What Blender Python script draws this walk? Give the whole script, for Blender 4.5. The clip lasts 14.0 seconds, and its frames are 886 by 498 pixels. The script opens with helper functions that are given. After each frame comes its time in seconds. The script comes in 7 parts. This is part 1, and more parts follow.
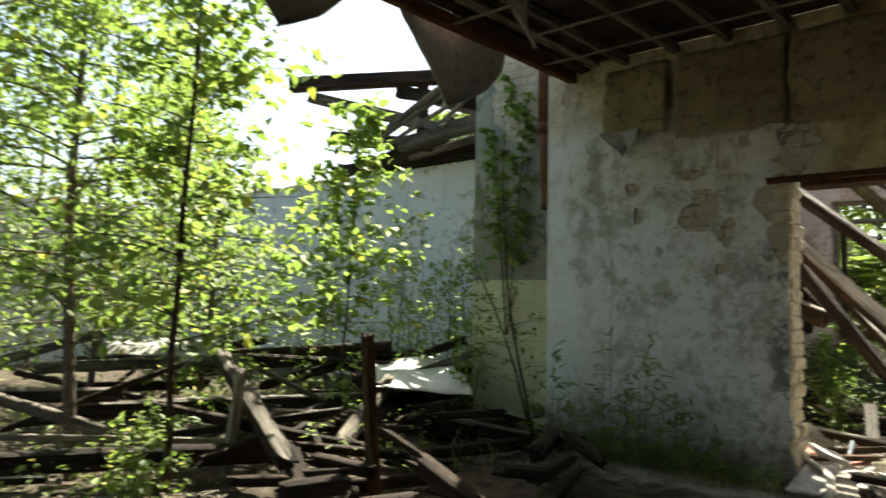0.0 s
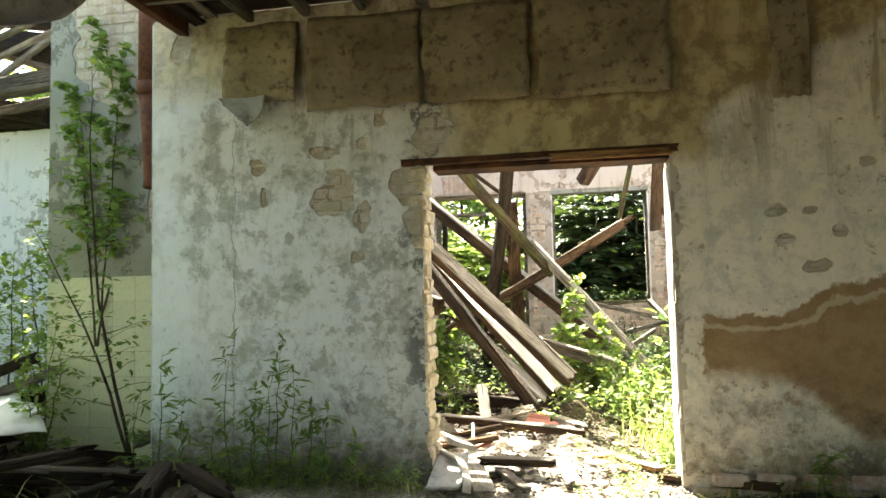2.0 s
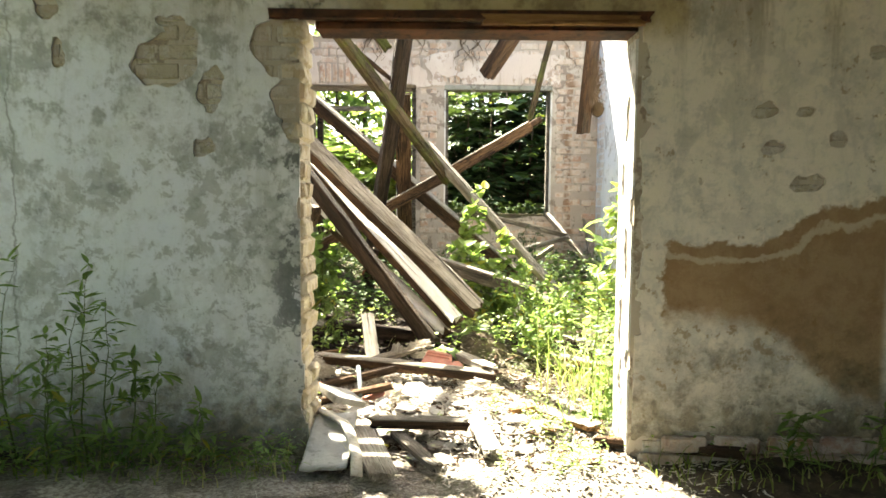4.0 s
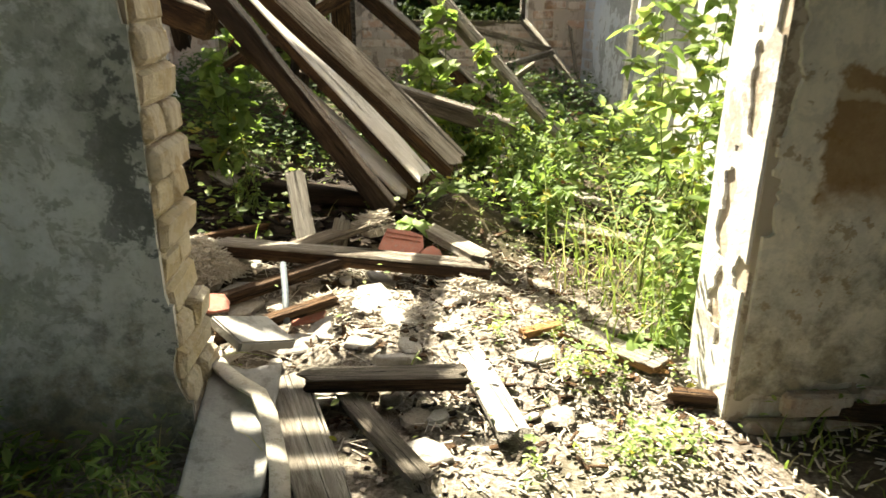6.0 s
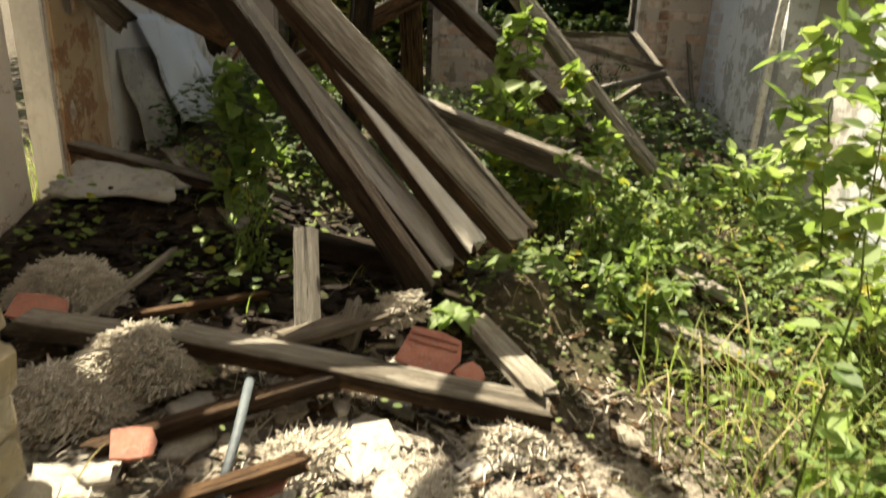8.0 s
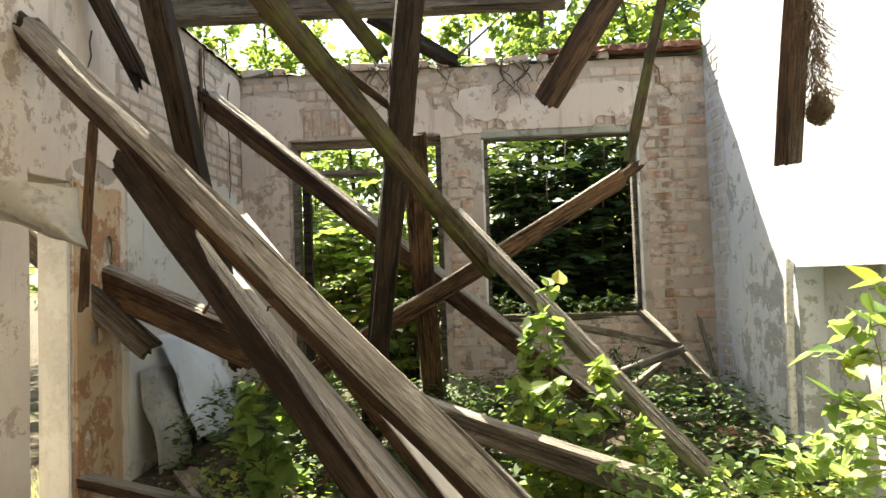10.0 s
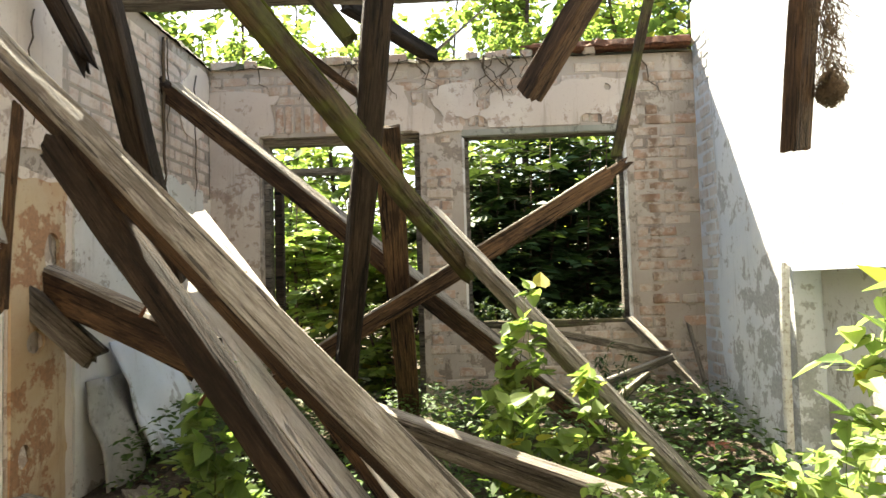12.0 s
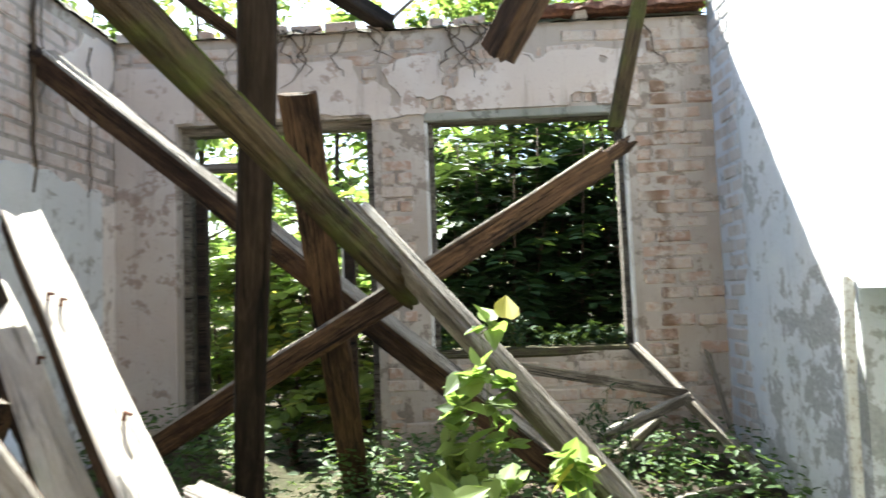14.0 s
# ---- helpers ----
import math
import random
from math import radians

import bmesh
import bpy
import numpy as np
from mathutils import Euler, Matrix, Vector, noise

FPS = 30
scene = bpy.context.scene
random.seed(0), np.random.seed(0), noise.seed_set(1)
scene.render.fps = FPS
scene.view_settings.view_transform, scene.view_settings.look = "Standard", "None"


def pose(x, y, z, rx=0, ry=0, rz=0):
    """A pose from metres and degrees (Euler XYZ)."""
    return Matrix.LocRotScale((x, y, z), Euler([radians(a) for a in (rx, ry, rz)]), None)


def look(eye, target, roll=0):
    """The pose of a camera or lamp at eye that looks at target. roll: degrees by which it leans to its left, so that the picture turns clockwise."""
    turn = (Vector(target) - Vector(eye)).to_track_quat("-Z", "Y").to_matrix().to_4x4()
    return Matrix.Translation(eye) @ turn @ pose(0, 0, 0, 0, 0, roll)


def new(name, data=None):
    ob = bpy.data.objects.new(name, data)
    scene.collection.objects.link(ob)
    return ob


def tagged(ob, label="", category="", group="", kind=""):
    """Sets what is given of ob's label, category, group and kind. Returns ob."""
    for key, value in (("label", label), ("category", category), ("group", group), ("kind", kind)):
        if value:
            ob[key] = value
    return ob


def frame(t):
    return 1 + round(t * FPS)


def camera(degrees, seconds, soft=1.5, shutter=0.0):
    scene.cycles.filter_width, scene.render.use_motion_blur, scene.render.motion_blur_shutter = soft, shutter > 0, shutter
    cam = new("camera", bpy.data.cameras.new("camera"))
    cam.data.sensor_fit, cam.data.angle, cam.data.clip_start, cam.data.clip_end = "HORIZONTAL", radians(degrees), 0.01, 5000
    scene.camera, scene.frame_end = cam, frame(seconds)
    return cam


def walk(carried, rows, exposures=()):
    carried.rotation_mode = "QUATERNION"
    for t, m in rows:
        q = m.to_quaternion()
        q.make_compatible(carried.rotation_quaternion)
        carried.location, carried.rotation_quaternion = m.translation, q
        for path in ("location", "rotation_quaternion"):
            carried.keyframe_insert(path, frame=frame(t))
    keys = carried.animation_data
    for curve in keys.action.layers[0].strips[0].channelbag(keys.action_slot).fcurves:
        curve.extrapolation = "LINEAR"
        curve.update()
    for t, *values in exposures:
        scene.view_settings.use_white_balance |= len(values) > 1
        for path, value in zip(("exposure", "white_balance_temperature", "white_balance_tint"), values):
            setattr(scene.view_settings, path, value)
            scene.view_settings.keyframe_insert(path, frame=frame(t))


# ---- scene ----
cam = camera(65.8, 14.0, shutter=0.3)
PATH = [
    (0, (0.436, 0.14, 1.3), (-0.923, 1.601, 1.435), 1.2),
    (0.5, (0.377, 0.359, 1.261), (-0.584, 2.105, 1.423), 1.2),
    (0.7, (0.270, 0.440, 1.258), (-0.441, 2.299, 1.457), -0.3),
    (1, (0.167, 0.497, 1.273), (-0.344, 2.423, 1.439), -1.0),
    (1.5, (0.02, 0.573, 1.27), (-0.385, 2.527, 1.415), -0.8),
    (2, (-0.083, 0.828, 1.279), (-0.455, 2.789, 1.407), -1.3),
    (2.5, (-0.151, 1.058, 1.277), (-0.445, 3.036, 1.343), -0.5),
    (3, (-0.266, 1.337, 1.293), (-0.387, 3.333, 1.344), -0.9),
    (3.2, (-0.302, 1.446, 1.314), (-0.344, 3.445, 1.338), -0.9),
    (5.3, (-0.454, 3.196, 1.254), (-0.425, 5.151, 0.831), 1.3),
    (5.5, (-0.453, 3.329, 1.216), (-0.398, 5.275, 0.759), 1.2),
    (6, (-0.508, 3.704, 1.244), (-0.337, 5.582, 0.576), 0.4),
    (6.5, (-0.459, 4.065, 1.201), (-0.484, 5.914, 0.44), 0.6),
    (7, (-0.456, 4.37, 1.181), (-0.479, 6.196, 0.366), 0.7),
    (7.5, (-0.402, 4.597, 1.208), (-0.426, 6.436, 0.424), -1.8),
    (8, (-0.308, 4.758, 1.263), (-0.389, 6.642, 0.597), 2.3),
    (8.5, (-0.314, 4.877, 1.393), (-0.44, 6.863, 1.19), -0.1),
    (9, (-0.399, 4.889, 1.444), (-0.53, 6.882, 1.54), -1.3),
    (11.3, (-0.376, 4.871, 1.446), (-0.489, 6.866, 1.525), -2.1),
    (11.5, (-0.338, 4.931, 1.435), (-0.453, 6.926, 1.522), -1.9),
    (12, (-0.344, 5.175, 1.42), (-0.421, 7.171, 1.529), -1.7),
    (12.5, (-0.32, 5.419, 1.407), (-0.388, 7.414, 1.522), -3.7),
    (12.8, (-0.237, 5.696, 1.360), (-0.432, 7.677, 1.550), -4.0),
    (13, (-0.159, 5.872, 1.41), (-0.432, 7.84, 1.636), -2.0),
    (13.2, (-0.120, 5.977, 1.440), (-0.419, 7.946, 1.620), -1.2),
    (13.5, (-0.096, 6.099, 1.473), (-0.423, 8.066, 1.628), -0.7),
    (14, (-0.114, 6.293, 1.485), (-0.186, 8.287, 1.621), -2.2),
]
STOPS = [(0, 2.25, 6950), (0.5, 2.5, 7300), (1, 3.1, 7300), (1.5, 3.5, 7300), (2, 3.75, 7250), (3, 3.9, 7150), (5.3, 2.95, 7400), (6.5, 2.3, 7600), (7.5, 1.95, 7800), (8.5, 1.8, 8000), (9, 2.2, 7500), (9.5, 2.55, 7400), (11.3, 2.9, 7450), (12.5, 3.0, 7000), (13.0, 3.2, 6150), (13.5, 3.15, 6150), (14, 2.95, 6150)]
walk(cam, [(t, look(eye, target, roll)) for t, eye, target, roll in PATH], [(t, stops, kelvin, 4) for t, stops, kelvin in STOPS])

# ---- world and sun ----
SUN_FROM = Vector((-0.31, 0.65, 1.0)).normalized()
world = bpy.data.worlds.new("world")
scene.world = world
world.use_nodes = True
wn = world.node_tree.nodes
wn.clear()
sky = wn.new("ShaderNodeTexSky")
sky.sky_type = "NISHITA"
sky.sun_disc = False
sky.sun_elevation = math.asin(SUN_FROM.z)
sky.sun_rotation = math.atan2(SUN_FROM.x, SUN_FROM.y)
sky.air_density, sky.dust_density = 1.0, 2.5
wbg = wn.new("ShaderNodeBackground")
wbg.inputs["Strength"].default_value = 0.062
wout = wn.new("ShaderNodeOutputWorld")
world.node_tree.links.new(sky.outputs[0], wbg.inputs[0])
world.node_tree.links.new(wbg.outputs[0], wout.inputs[0])
sun_data = bpy.data.lights.new("sun", "SUN")
sun_data.energy, sun_data.angle, sun_data.color = 5.0, radians(0.55), (1.0, 0.95, 0.86)
sun = new("sun", sun_data)
sun.matrix_world = look(SUN_FROM * 60, (0, 0, 0))


# ---- materials ----
class Nodes:
    """A node material, built in short steps."""

    def __init__(self, name, roughness=0.9):
        self.mat = bpy.data.materials.new(name)
        self.mat.use_nodes = True
        self.tree = self.mat.node_tree
        self.bsdf = self.tree.nodes["Principled BSDF"]
        self.bsdf.inputs["Roughness"].default_value = roughness
        self.bsdf.inputs["Specular IOR Level"].default_value = 0.25
        self.place = self.add("ShaderNodeTexCoord").outputs["Object"]

    def add(self, kind):
        return self.tree.nodes.new(kind)

    def join(self, a, b):
        self.tree.links.new(a, b)

    def world_place(self):
        self.place = self.add("ShaderNodeNewGeometry").outputs["Position"]

    def stretch(self, sx, sy, sz):
        m = self.add("ShaderNodeMapping")
        m.inputs["Scale"].default_value = (sx, sy, sz)
        self.join(self.place, m.inputs[0])
        return m.outputs[0]

    def noise(self, scale, detail=6, rough=0.6, at=None, warp=0.0):
        n = self.add("ShaderNodeTexNoise")
        n.inputs["Scale"].default_value = scale
        n.inputs["Detail"].default_value = detail
        n.inputs["Roughness"].default_value = rough
        n.inputs["Distortion"].default_value = warp
        self.join(at or self.place, n.inputs["Vector"])
        return n.outputs["Fac"]

    def ramp(self, fac, low, high, a=0.0, b=1.0):
        r = self.add("ShaderNodeMapRange")
        r.interpolation_type = "SMOOTHSTEP"
        for key, v in (("From Min", low), ("From Max", high), ("To Min", a), ("To Max", b)):
            r.inputs[key].default_value = v
        self.join(fac, r.inputs["Value"])
        return r.outputs["Result"]

    def maths(self, op, a, b):
        m = self.add("ShaderNodeMath")
        m.operation = op
        for k, v in ((0, a), (1, b)):
            if isinstance(v, (int, float)):
                m.inputs[k].default_value = v
            else:
                self.join(v, m.inputs[k])
        return m.outputs[0]

    def axis(self, k):
        s = self.add("ShaderNodeSeparateXYZ")
        self.join(self.place, s.inputs[0])
        return s.outputs[k]

    def mix(self, fac, a, b):
        m = self.add("ShaderNodeMix")
        m.data_type = "RGBA"
        for k, v in ((0, fac), (6, a), (7, b)):
            if isinstance(v, (int, float)):
                m.inputs[k].default_value = v
            elif isinstance(v, tuple):
                m.inputs[k].default_value = (*v, 1)
            else:
                self.join(v, m.inputs[k])
        return m.outputs[2]

    def chance(self):
        return self.add("ShaderNodeObjectInfo").outputs["Random"]

    def island(self):
        return self.add("ShaderNodeNewGeometry").outputs["Random Per Island"]

    def colour(self, c):
        self.join(c, self.bsdf.inputs["Base Color"])

    def bump(self, height, strength=0.4, distance=0.01):
        b = self.add("ShaderNodeBump")
        b.inputs["Strength"].default_value = strength
        b.inputs["Distance"].default_value = distance
        self.join(height, b.inputs["Height"])
        self.join(b.outputs[0], self.bsdf.inputs["Normal"])


def timber(name, pale, mid, dark, moss=0.0, split=1.0):
    n = Nodes(name, 0.88)
    along = n.stretch(1.0, 14.0, 14.0)
    fine = n.noise(9, 8, 0.7, along)
    broad = n.noise(2.2, 4, 0.6, n.stretch(0.6, 2.5, 2.5))
    cracks = n.ramp(n.noise(4.5, 6, 0.66, n.stretch(0.32, 11, 11), 0.9), 0.395, 0.44)
    stain = n.ramp(n.noise(3.4, 8, 0.75, n.stretch(0.7, 2.2, 2.2), 0.8), 0.50, 0.60)
    c = n.mix(n.ramp(fine, 0.36, 0.62), mid, pale)
    streak = n.ramp(n.noise(5.0, 5, 0.7, n.stretch(0.2, 9, 9), 0.5), 0.47, 0.58)
    c = n.mix(n.maths("MULTIPLY", streak, 0.45), c, dark)
    c = n.mix(n.ramp(broad, 0.42, 0.68), c, n.mix(n.ramp(fine, 0.35, 0.65), dark, mid))
    c = n.mix(n.maths("MULTIPLY", n.maths("SUBTRACT", 1.0, cracks), split), c, tuple(v * 0.3 for v in dark))
    c = n.mix(n.maths("MULTIPLY", stain, 0.65), c, dark)
    tone = n.mix(n.chance(), (0.72, 0.72, 0.72), (1.12, 1.08, 1.02))
    m = n.add("ShaderNodeMix")
    m.data_type, m.blend_type = "RGBA", "MULTIPLY"
    m.inputs[0].default_value = 1.0
    n.join(c, m.inputs[6])
    n.join(tone, m.inputs[7])
    c = m.outputs[2]
    if moss:
        c = n.mix(n.ramp(n.noise(3.5, 5, 0.65), 0.62 - moss * 0.35, 0.7), c, (0.085, 0.095, 0.022))
    n.colour(c)
    n.bump(n.maths("ADD", fine, n.maths("MULTIPLY", cracks, 2.0)), 1.0, 0.022)
    return n.mat


def plaster(name, base, second, grime, scale=1.0, patch=0.75):
    n = Nodes(name, 0.92)
    n.world_place()
    broad = n.noise(1.1 * scale, 5, 0.6, warp=0.3)
    flake = n.noise(6.5 * scale, 10, 0.73, warp=0.2)
    fine = n.noise(48, 6, 0.72)
    streak = n.noise(1.0, 6, 0.7, n.stretch(9, 9, 0.9))
    c = n.mix(n.ramp(broad, 0.40, 0.62), base, second)
    heavy = n.maths("ADD", flake, n.maths("MULTIPLY", n.maths("SUBTRACT", broad, 0.5), 0.6))
    c = n.mix(n.maths("MULTIPLY", n.ramp(heavy, 0.535, 0.575), patch), c, n.mix(n.ramp(fine, 0.4, 0.6), grime, tuple(v * 0.7 for v in grime)))
    c = n.mix(n.ramp(streak, 0.55, 0.72, 0, 0.45), c, tuple(v * 0.55 for v in grime))
    c = n.mix(n.ramp(fine, 0.56, 0.75, 0, 0.4), c, tuple(v * 0.55 for v in grime))
    n.colour(c)
    n.bump(n.maths("SUBTRACT", n.maths("MULTIPLY", fine, 0.35), heavy), 0.6, 0.014)
    return n.mat


def front_plaster():
    """Lime plaster of the big wall: cold white to one side, ochre damp above the doorway, a brown washed-off field beyond it."""
    n = Nodes("front_wall_plaster", 0.93)
    n.world_place()
    x, z = n.axis(0), n.axis(2)
    broad = n.noise(1.2, 5, 0.62, warp=0.4)
    flake = n.noise(6.5, 11, 0.74, warp=0.15)
    mid = n.noise(3.2, 8, 0.7, warp=0.3)
    small = n.noise(17, 8, 0.72)
    fine = n.noise(70, 5, 0.7)
    drip = n.noise(1.0, 7, 0.68, n.stretch(5.5, 5.5, 1.1), 0.6)
    edge = n.maths("ADD", n.maths("MULTIPLY", n.maths("SUBTRACT", broad, 0.5), 1.1), n.maths("MULTIPLY", n.maths("SUBTRACT", small, 0.5), 0.35))
    cold, warm = (0.68, 0.69, 0.71), (0.74, 0.67, 0.56)
    mottle = n.noise(12, 9, 0.75, warp=0.4)
    c = n.mix(n.ramp(n.maths("ADD", x, edge), -1.9, 0.4), cold, warm)
    c = n.mix(n.ramp(mid, 0.45, 0.65, 0, 0.45), c, (0.46, 0.46, 0.43))
    c = n.mix(n.ramp(mottle, 0.48, 0.62, 0, 0.3), c, (0.42, 0.405, 0.37))
    # crisp flakes of grey under the limewash, in a broad slanting zone
    zone = n.maths("MULTIPLY", n.ramp(n.maths("ADD", n.maths("ADD", z, n.maths("MULTIPLY", x, -0.25)), edge), 2.15, 1.85), n.ramp(n.maths("ADD", x, edge), -2.7, -2.4))
    chips = n.maths("MULTIPLY", n.ramp(n.maths("ADD", mottle, n.maths("MULTIPLY", n.maths("SUBTRACT", mid, 0.5), 0.7)), 0.535, 0.56), n.maths("MULTIPLY", zone, n.ramp(x, -0.9, -0.7, 1.0, 0.25)))
    c = n.mix(n.maths("MULTIPLY", chips, 0.62), c, n.mix(n.ramp(small, 0.4, 0.6), (0.40, 0.40, 0.36), (0.30, 0.30, 0.265)))
    crack = n.ramp(n.maths("ABSOLUTE", n.maths("ADD", n.maths("ADD", x, 2.54), n.maths("MULTIPLY", n.maths("SUBTRACT", mid, 0.5), 0.16)), 0.0), 0.007, 0.003)
    c = n.mix(n.maths("MULTIPLY", crack, 0.6), c, (0.16, 0.15, 0.13))
    # bare grey render showing through the flaked limewash
    heavy = n.maths("ADD", flake, n.maths("MULTIPLY", n.maths("SUBTRACT", broad, 0.47), 0.55))
    bare = n.maths("MULTIPLY", n.ramp(n.maths("ADD", heavy, n.maths("MULTIPLY", n.maths("SUBTRACT", drip, 0.5), 0.35)), 0.50, 0.62), n.maths("MULTIPLY", n.ramp(n.maths("ADD", x, edge), 1.4, 0.0, 0.25, 0.8), n.ramp(n.maths("ADD", z, edge), 0.9, 1.5, 0.3, 1.0)))
    c = n.mix(bare, c, n.mix(n.ramp(small, 0.4, 0.62), (0.36, 0.36, 0.325), (0.25, 0.25, 0.22)))
    c = n.mix(n.ramp(drip, 0.52, 0.72, 0, 0.5), c, (0.40, 0.40, 0.36))
    c = n.mix(n.ramp(n.maths("ADD", x, n.maths("MULTIPLY", edge, 0.5)), -2.75, -3.05, 0, 0.6), c, (0.70, 0.74, 0.78))
    pock = n.maths("MULTIPLY", n.ramp(n.maths("ADD", small, n.maths("MULTIPLY", n.maths("SUBTRACT", mid, 0.5), 0.5)), 0.60, 0.65), n.ramp(x, -0.6, 0.7, 0.4, 0.75))
    c = n.mix(pock, c, n.mix(n.ramp(x, -0.5, 0.8), (0.26, 0.26, 0.23), (0.31, 0.225, 0.13)))
    # ochre damp band under the ceiling, over the doorway
    zz = n.maths("ADD", z, n.maths("MULTIPLY", edge, 0.35))
    xe = n.maths("ADD", x, n.maths("MULTIPLY", edge, 0.6))
    band = n.maths("MULTIPLY", n.ramp(zz, 2.02, 2.2), n.maths("MULTIPLY", n.maths("MAXIMUM", n.ramp(xe, -1.35, -0.75, 0.2, 1.0), n.ramp(zz, 2.55, 2.95, 0, 0.8)), n.ramp(n.maths("SUBTRACT", xe, n.maths("MULTIPLY", n.ramp(z, 2.3, 3.2), 1.3)), 0.9, 0.7)))
    c = n.mix(n.maths("MULTIPLY", band, 0.85), c, n.mix(n.ramp(flake, 0.42, 0.6), (0.46, 0.37, 0.17), (0.24, 0.165, 0.065)))
    run = n.maths("MULTIPLY", n.ramp(zz, 1.7, 2.7), n.ramp(drip, 0.48, 0.64))
    c = n.mix(n.maths("MULTIPLY", run, n.ramp(x, -0.6, 0.8, 0.25, 0.75)), c, (0.27, 0.19, 0.085))
    # the brown field with its pale tide line
    ze = n.maths("ADD", z, n.maths("MULTIPLY", edge, 0.38))
    xr = n.maths("SUBTRACT", x, 0.72)
    lift = n.maths("MULTIPLY", n.ramp(xr, 0.35, 1.15), 0.24)
    rise = n.maths("SUBTRACT", ze, lift)
    xf = n.maths("MULTIPLY", n.ramp(n.maths("ADD", xr, n.maths("MULTIPLY", n.maths("SUBTRACT", small, 0.5), 0.12)), -0.01, 0.02), n.ramp(x, 1.88, 1.82))
    field = n.maths("MULTIPLY", n.ramp(rise, 1.12, 1.09), n.maths("MULTIPLY", n.ramp(n.maths("ADD", ze, n.maths("MULTIPLY", lift, 1.6)), 0.60, 0.74), xf))
    tide = n.maths("MULTIPLY", n.ramp(rise, 0.97, 0.99), n.maths("MULTIPLY", n.ramp(rise, 1.035, 1.015), xf))
    c = n.mix(n.maths("MULTIPLY", field, 0.92), c, n.mix(n.ramp(flake, 0.4, 0.6), (0.235, 0.135, 0.055), (0.30, 0.195, 0.095)))
    c = n.mix(n.maths("MULTIPLY", tide, 0.6), c, (0.56, 0.49, 0.37))
    # a strip of bare brown render in the corner
    strip = n.maths("MULTIPLY", n.ramp(n.maths("ADD", x, n.maths("MULTIPLY", n.maths("SUBTRACT", flake, 0.5), 0.25)), 1.90, 1.95), 0.35)
    c = n.mix(strip, c, (0.33, 0.21, 0.11))
    # black mould along the doorway's edge
    mould = n.maths("MULTIPLY", n.ramp(x, -1.42, -1.12), n.maths("MULTIPLY", n.ramp(x, -0.9, -1.0), n.ramp(n.maths("ADD", flake, n.maths("MULTIPLY", n.maths("SUBTRACT", mid, 0.5), 0.5)), 0.56, 0.59)))
    c = n.mix(n.maths("MULTIPLY", mould, 0.8), c, (0.10, 0.105, 0.10))
    # black mould patches low down beside the doorway
    spots = n.maths("MULTIPLY", n.maths("MULTIPLY", n.ramp(x, 0.75, 1.3), n.ramp(n.maths("ADD", z, n.maths("MULTIPLY", n.maths("SUBTRACT", mid, 0.5), 0.9)), 0.36, 0.24)), n.ramp(n.maths("ADD", mid, n.maths("MULTIPLY", n.maths("SUBTRACT", flake, 0.5), 0.8)), 0.50, 0.56))
    c = n.mix(n.maths("MULTIPLY", spots, 0.8), c, (0.055, 0.045, 0.035))
    # splash dirt and algae with ragged edges at the foot
    foot = n.ramp(n.maths("ADD", z, n.maths("MULTIPLY", n.maths("SUBTRACT", flake, 0.5), 1.9)), 0.66, 0.02)
    c = n.mix(n.maths("MULTIPLY", foot, 0.85), c, n.mix(n.ramp(small, 0.4, 0.6), (0.075, 0.066, 0.042), (0.19, 0.16, 0.10)))
    c = n.mix(n.ramp(fine, 0.6, 0.78, 0, 0.35), c, (0.18, 0.17, 0.15))
    n.colour(c)
    n.bump(n.maths("ADD", n.maths("MULTIPLY", heavy, -1.0), n.maths("ADD", n.maths("MULTIPLY", small, 0.6), n.maths("MULTIPLY", fine, 0.25))), 0.6, 0.012)
    return n.mat


def bricky(name, a, b, paint, cover, drip=None):
    n = Nodes(name, 0.92)
    n.world_place()
    fine = n.noise(55, 6, 0.7)
    mid = n.noise(9, 6, 0.7)
    c = n.mix(n.chance(), a, b)
    c = n.mix(n.maths("MULTIPLY", n.ramp(mid, 0.62 - cover * 0.4, 0.70 - cover * 0.3), 0.9), c, paint)
    streak = n.noise(1.0, 6, 0.7, n.stretch(4.5, 4.5, 0.8), 0.4)
    c = n.mix(n.ramp(n.noise(2.2, 6, 0.65, warp=0.5), 0.5, 0.62, 0, 0.5), c, paint)
    c = n.mix(n.ramp(streak, 0.5, 0.66, 0, 0.6), c, (0.34, 0.24, 0.165))
    c = n.mix(n.ramp(fine, 0.52, 0.75, 0, 0.45), c, (0.14, 0.115, 0.09))
    if drip:
        off = n.maths("ABSOLUTE", n.maths("ADD", n.maths("SUBTRACT", n.axis(0), drip), n.maths("MULTIPLY", n.maths("SUBTRACT", n.noise(2.6, 4, 0.6), 0.5), 0.30)), 0.0)
        run = n.maths("MULTIPLY", n.ramp(off, 0.085, 0.02), n.ramp(n.noise(7, 5, 0.7), 0.38, 0.52))
        c = n.mix(n.maths("MULTIPLY", run, 0.75), c, (0.17, 0.095, 0.05))
    n.colour(c)
    n.bump(n.maths("ADD", fine, mid), 0.9, 0.02)
    return n.mat


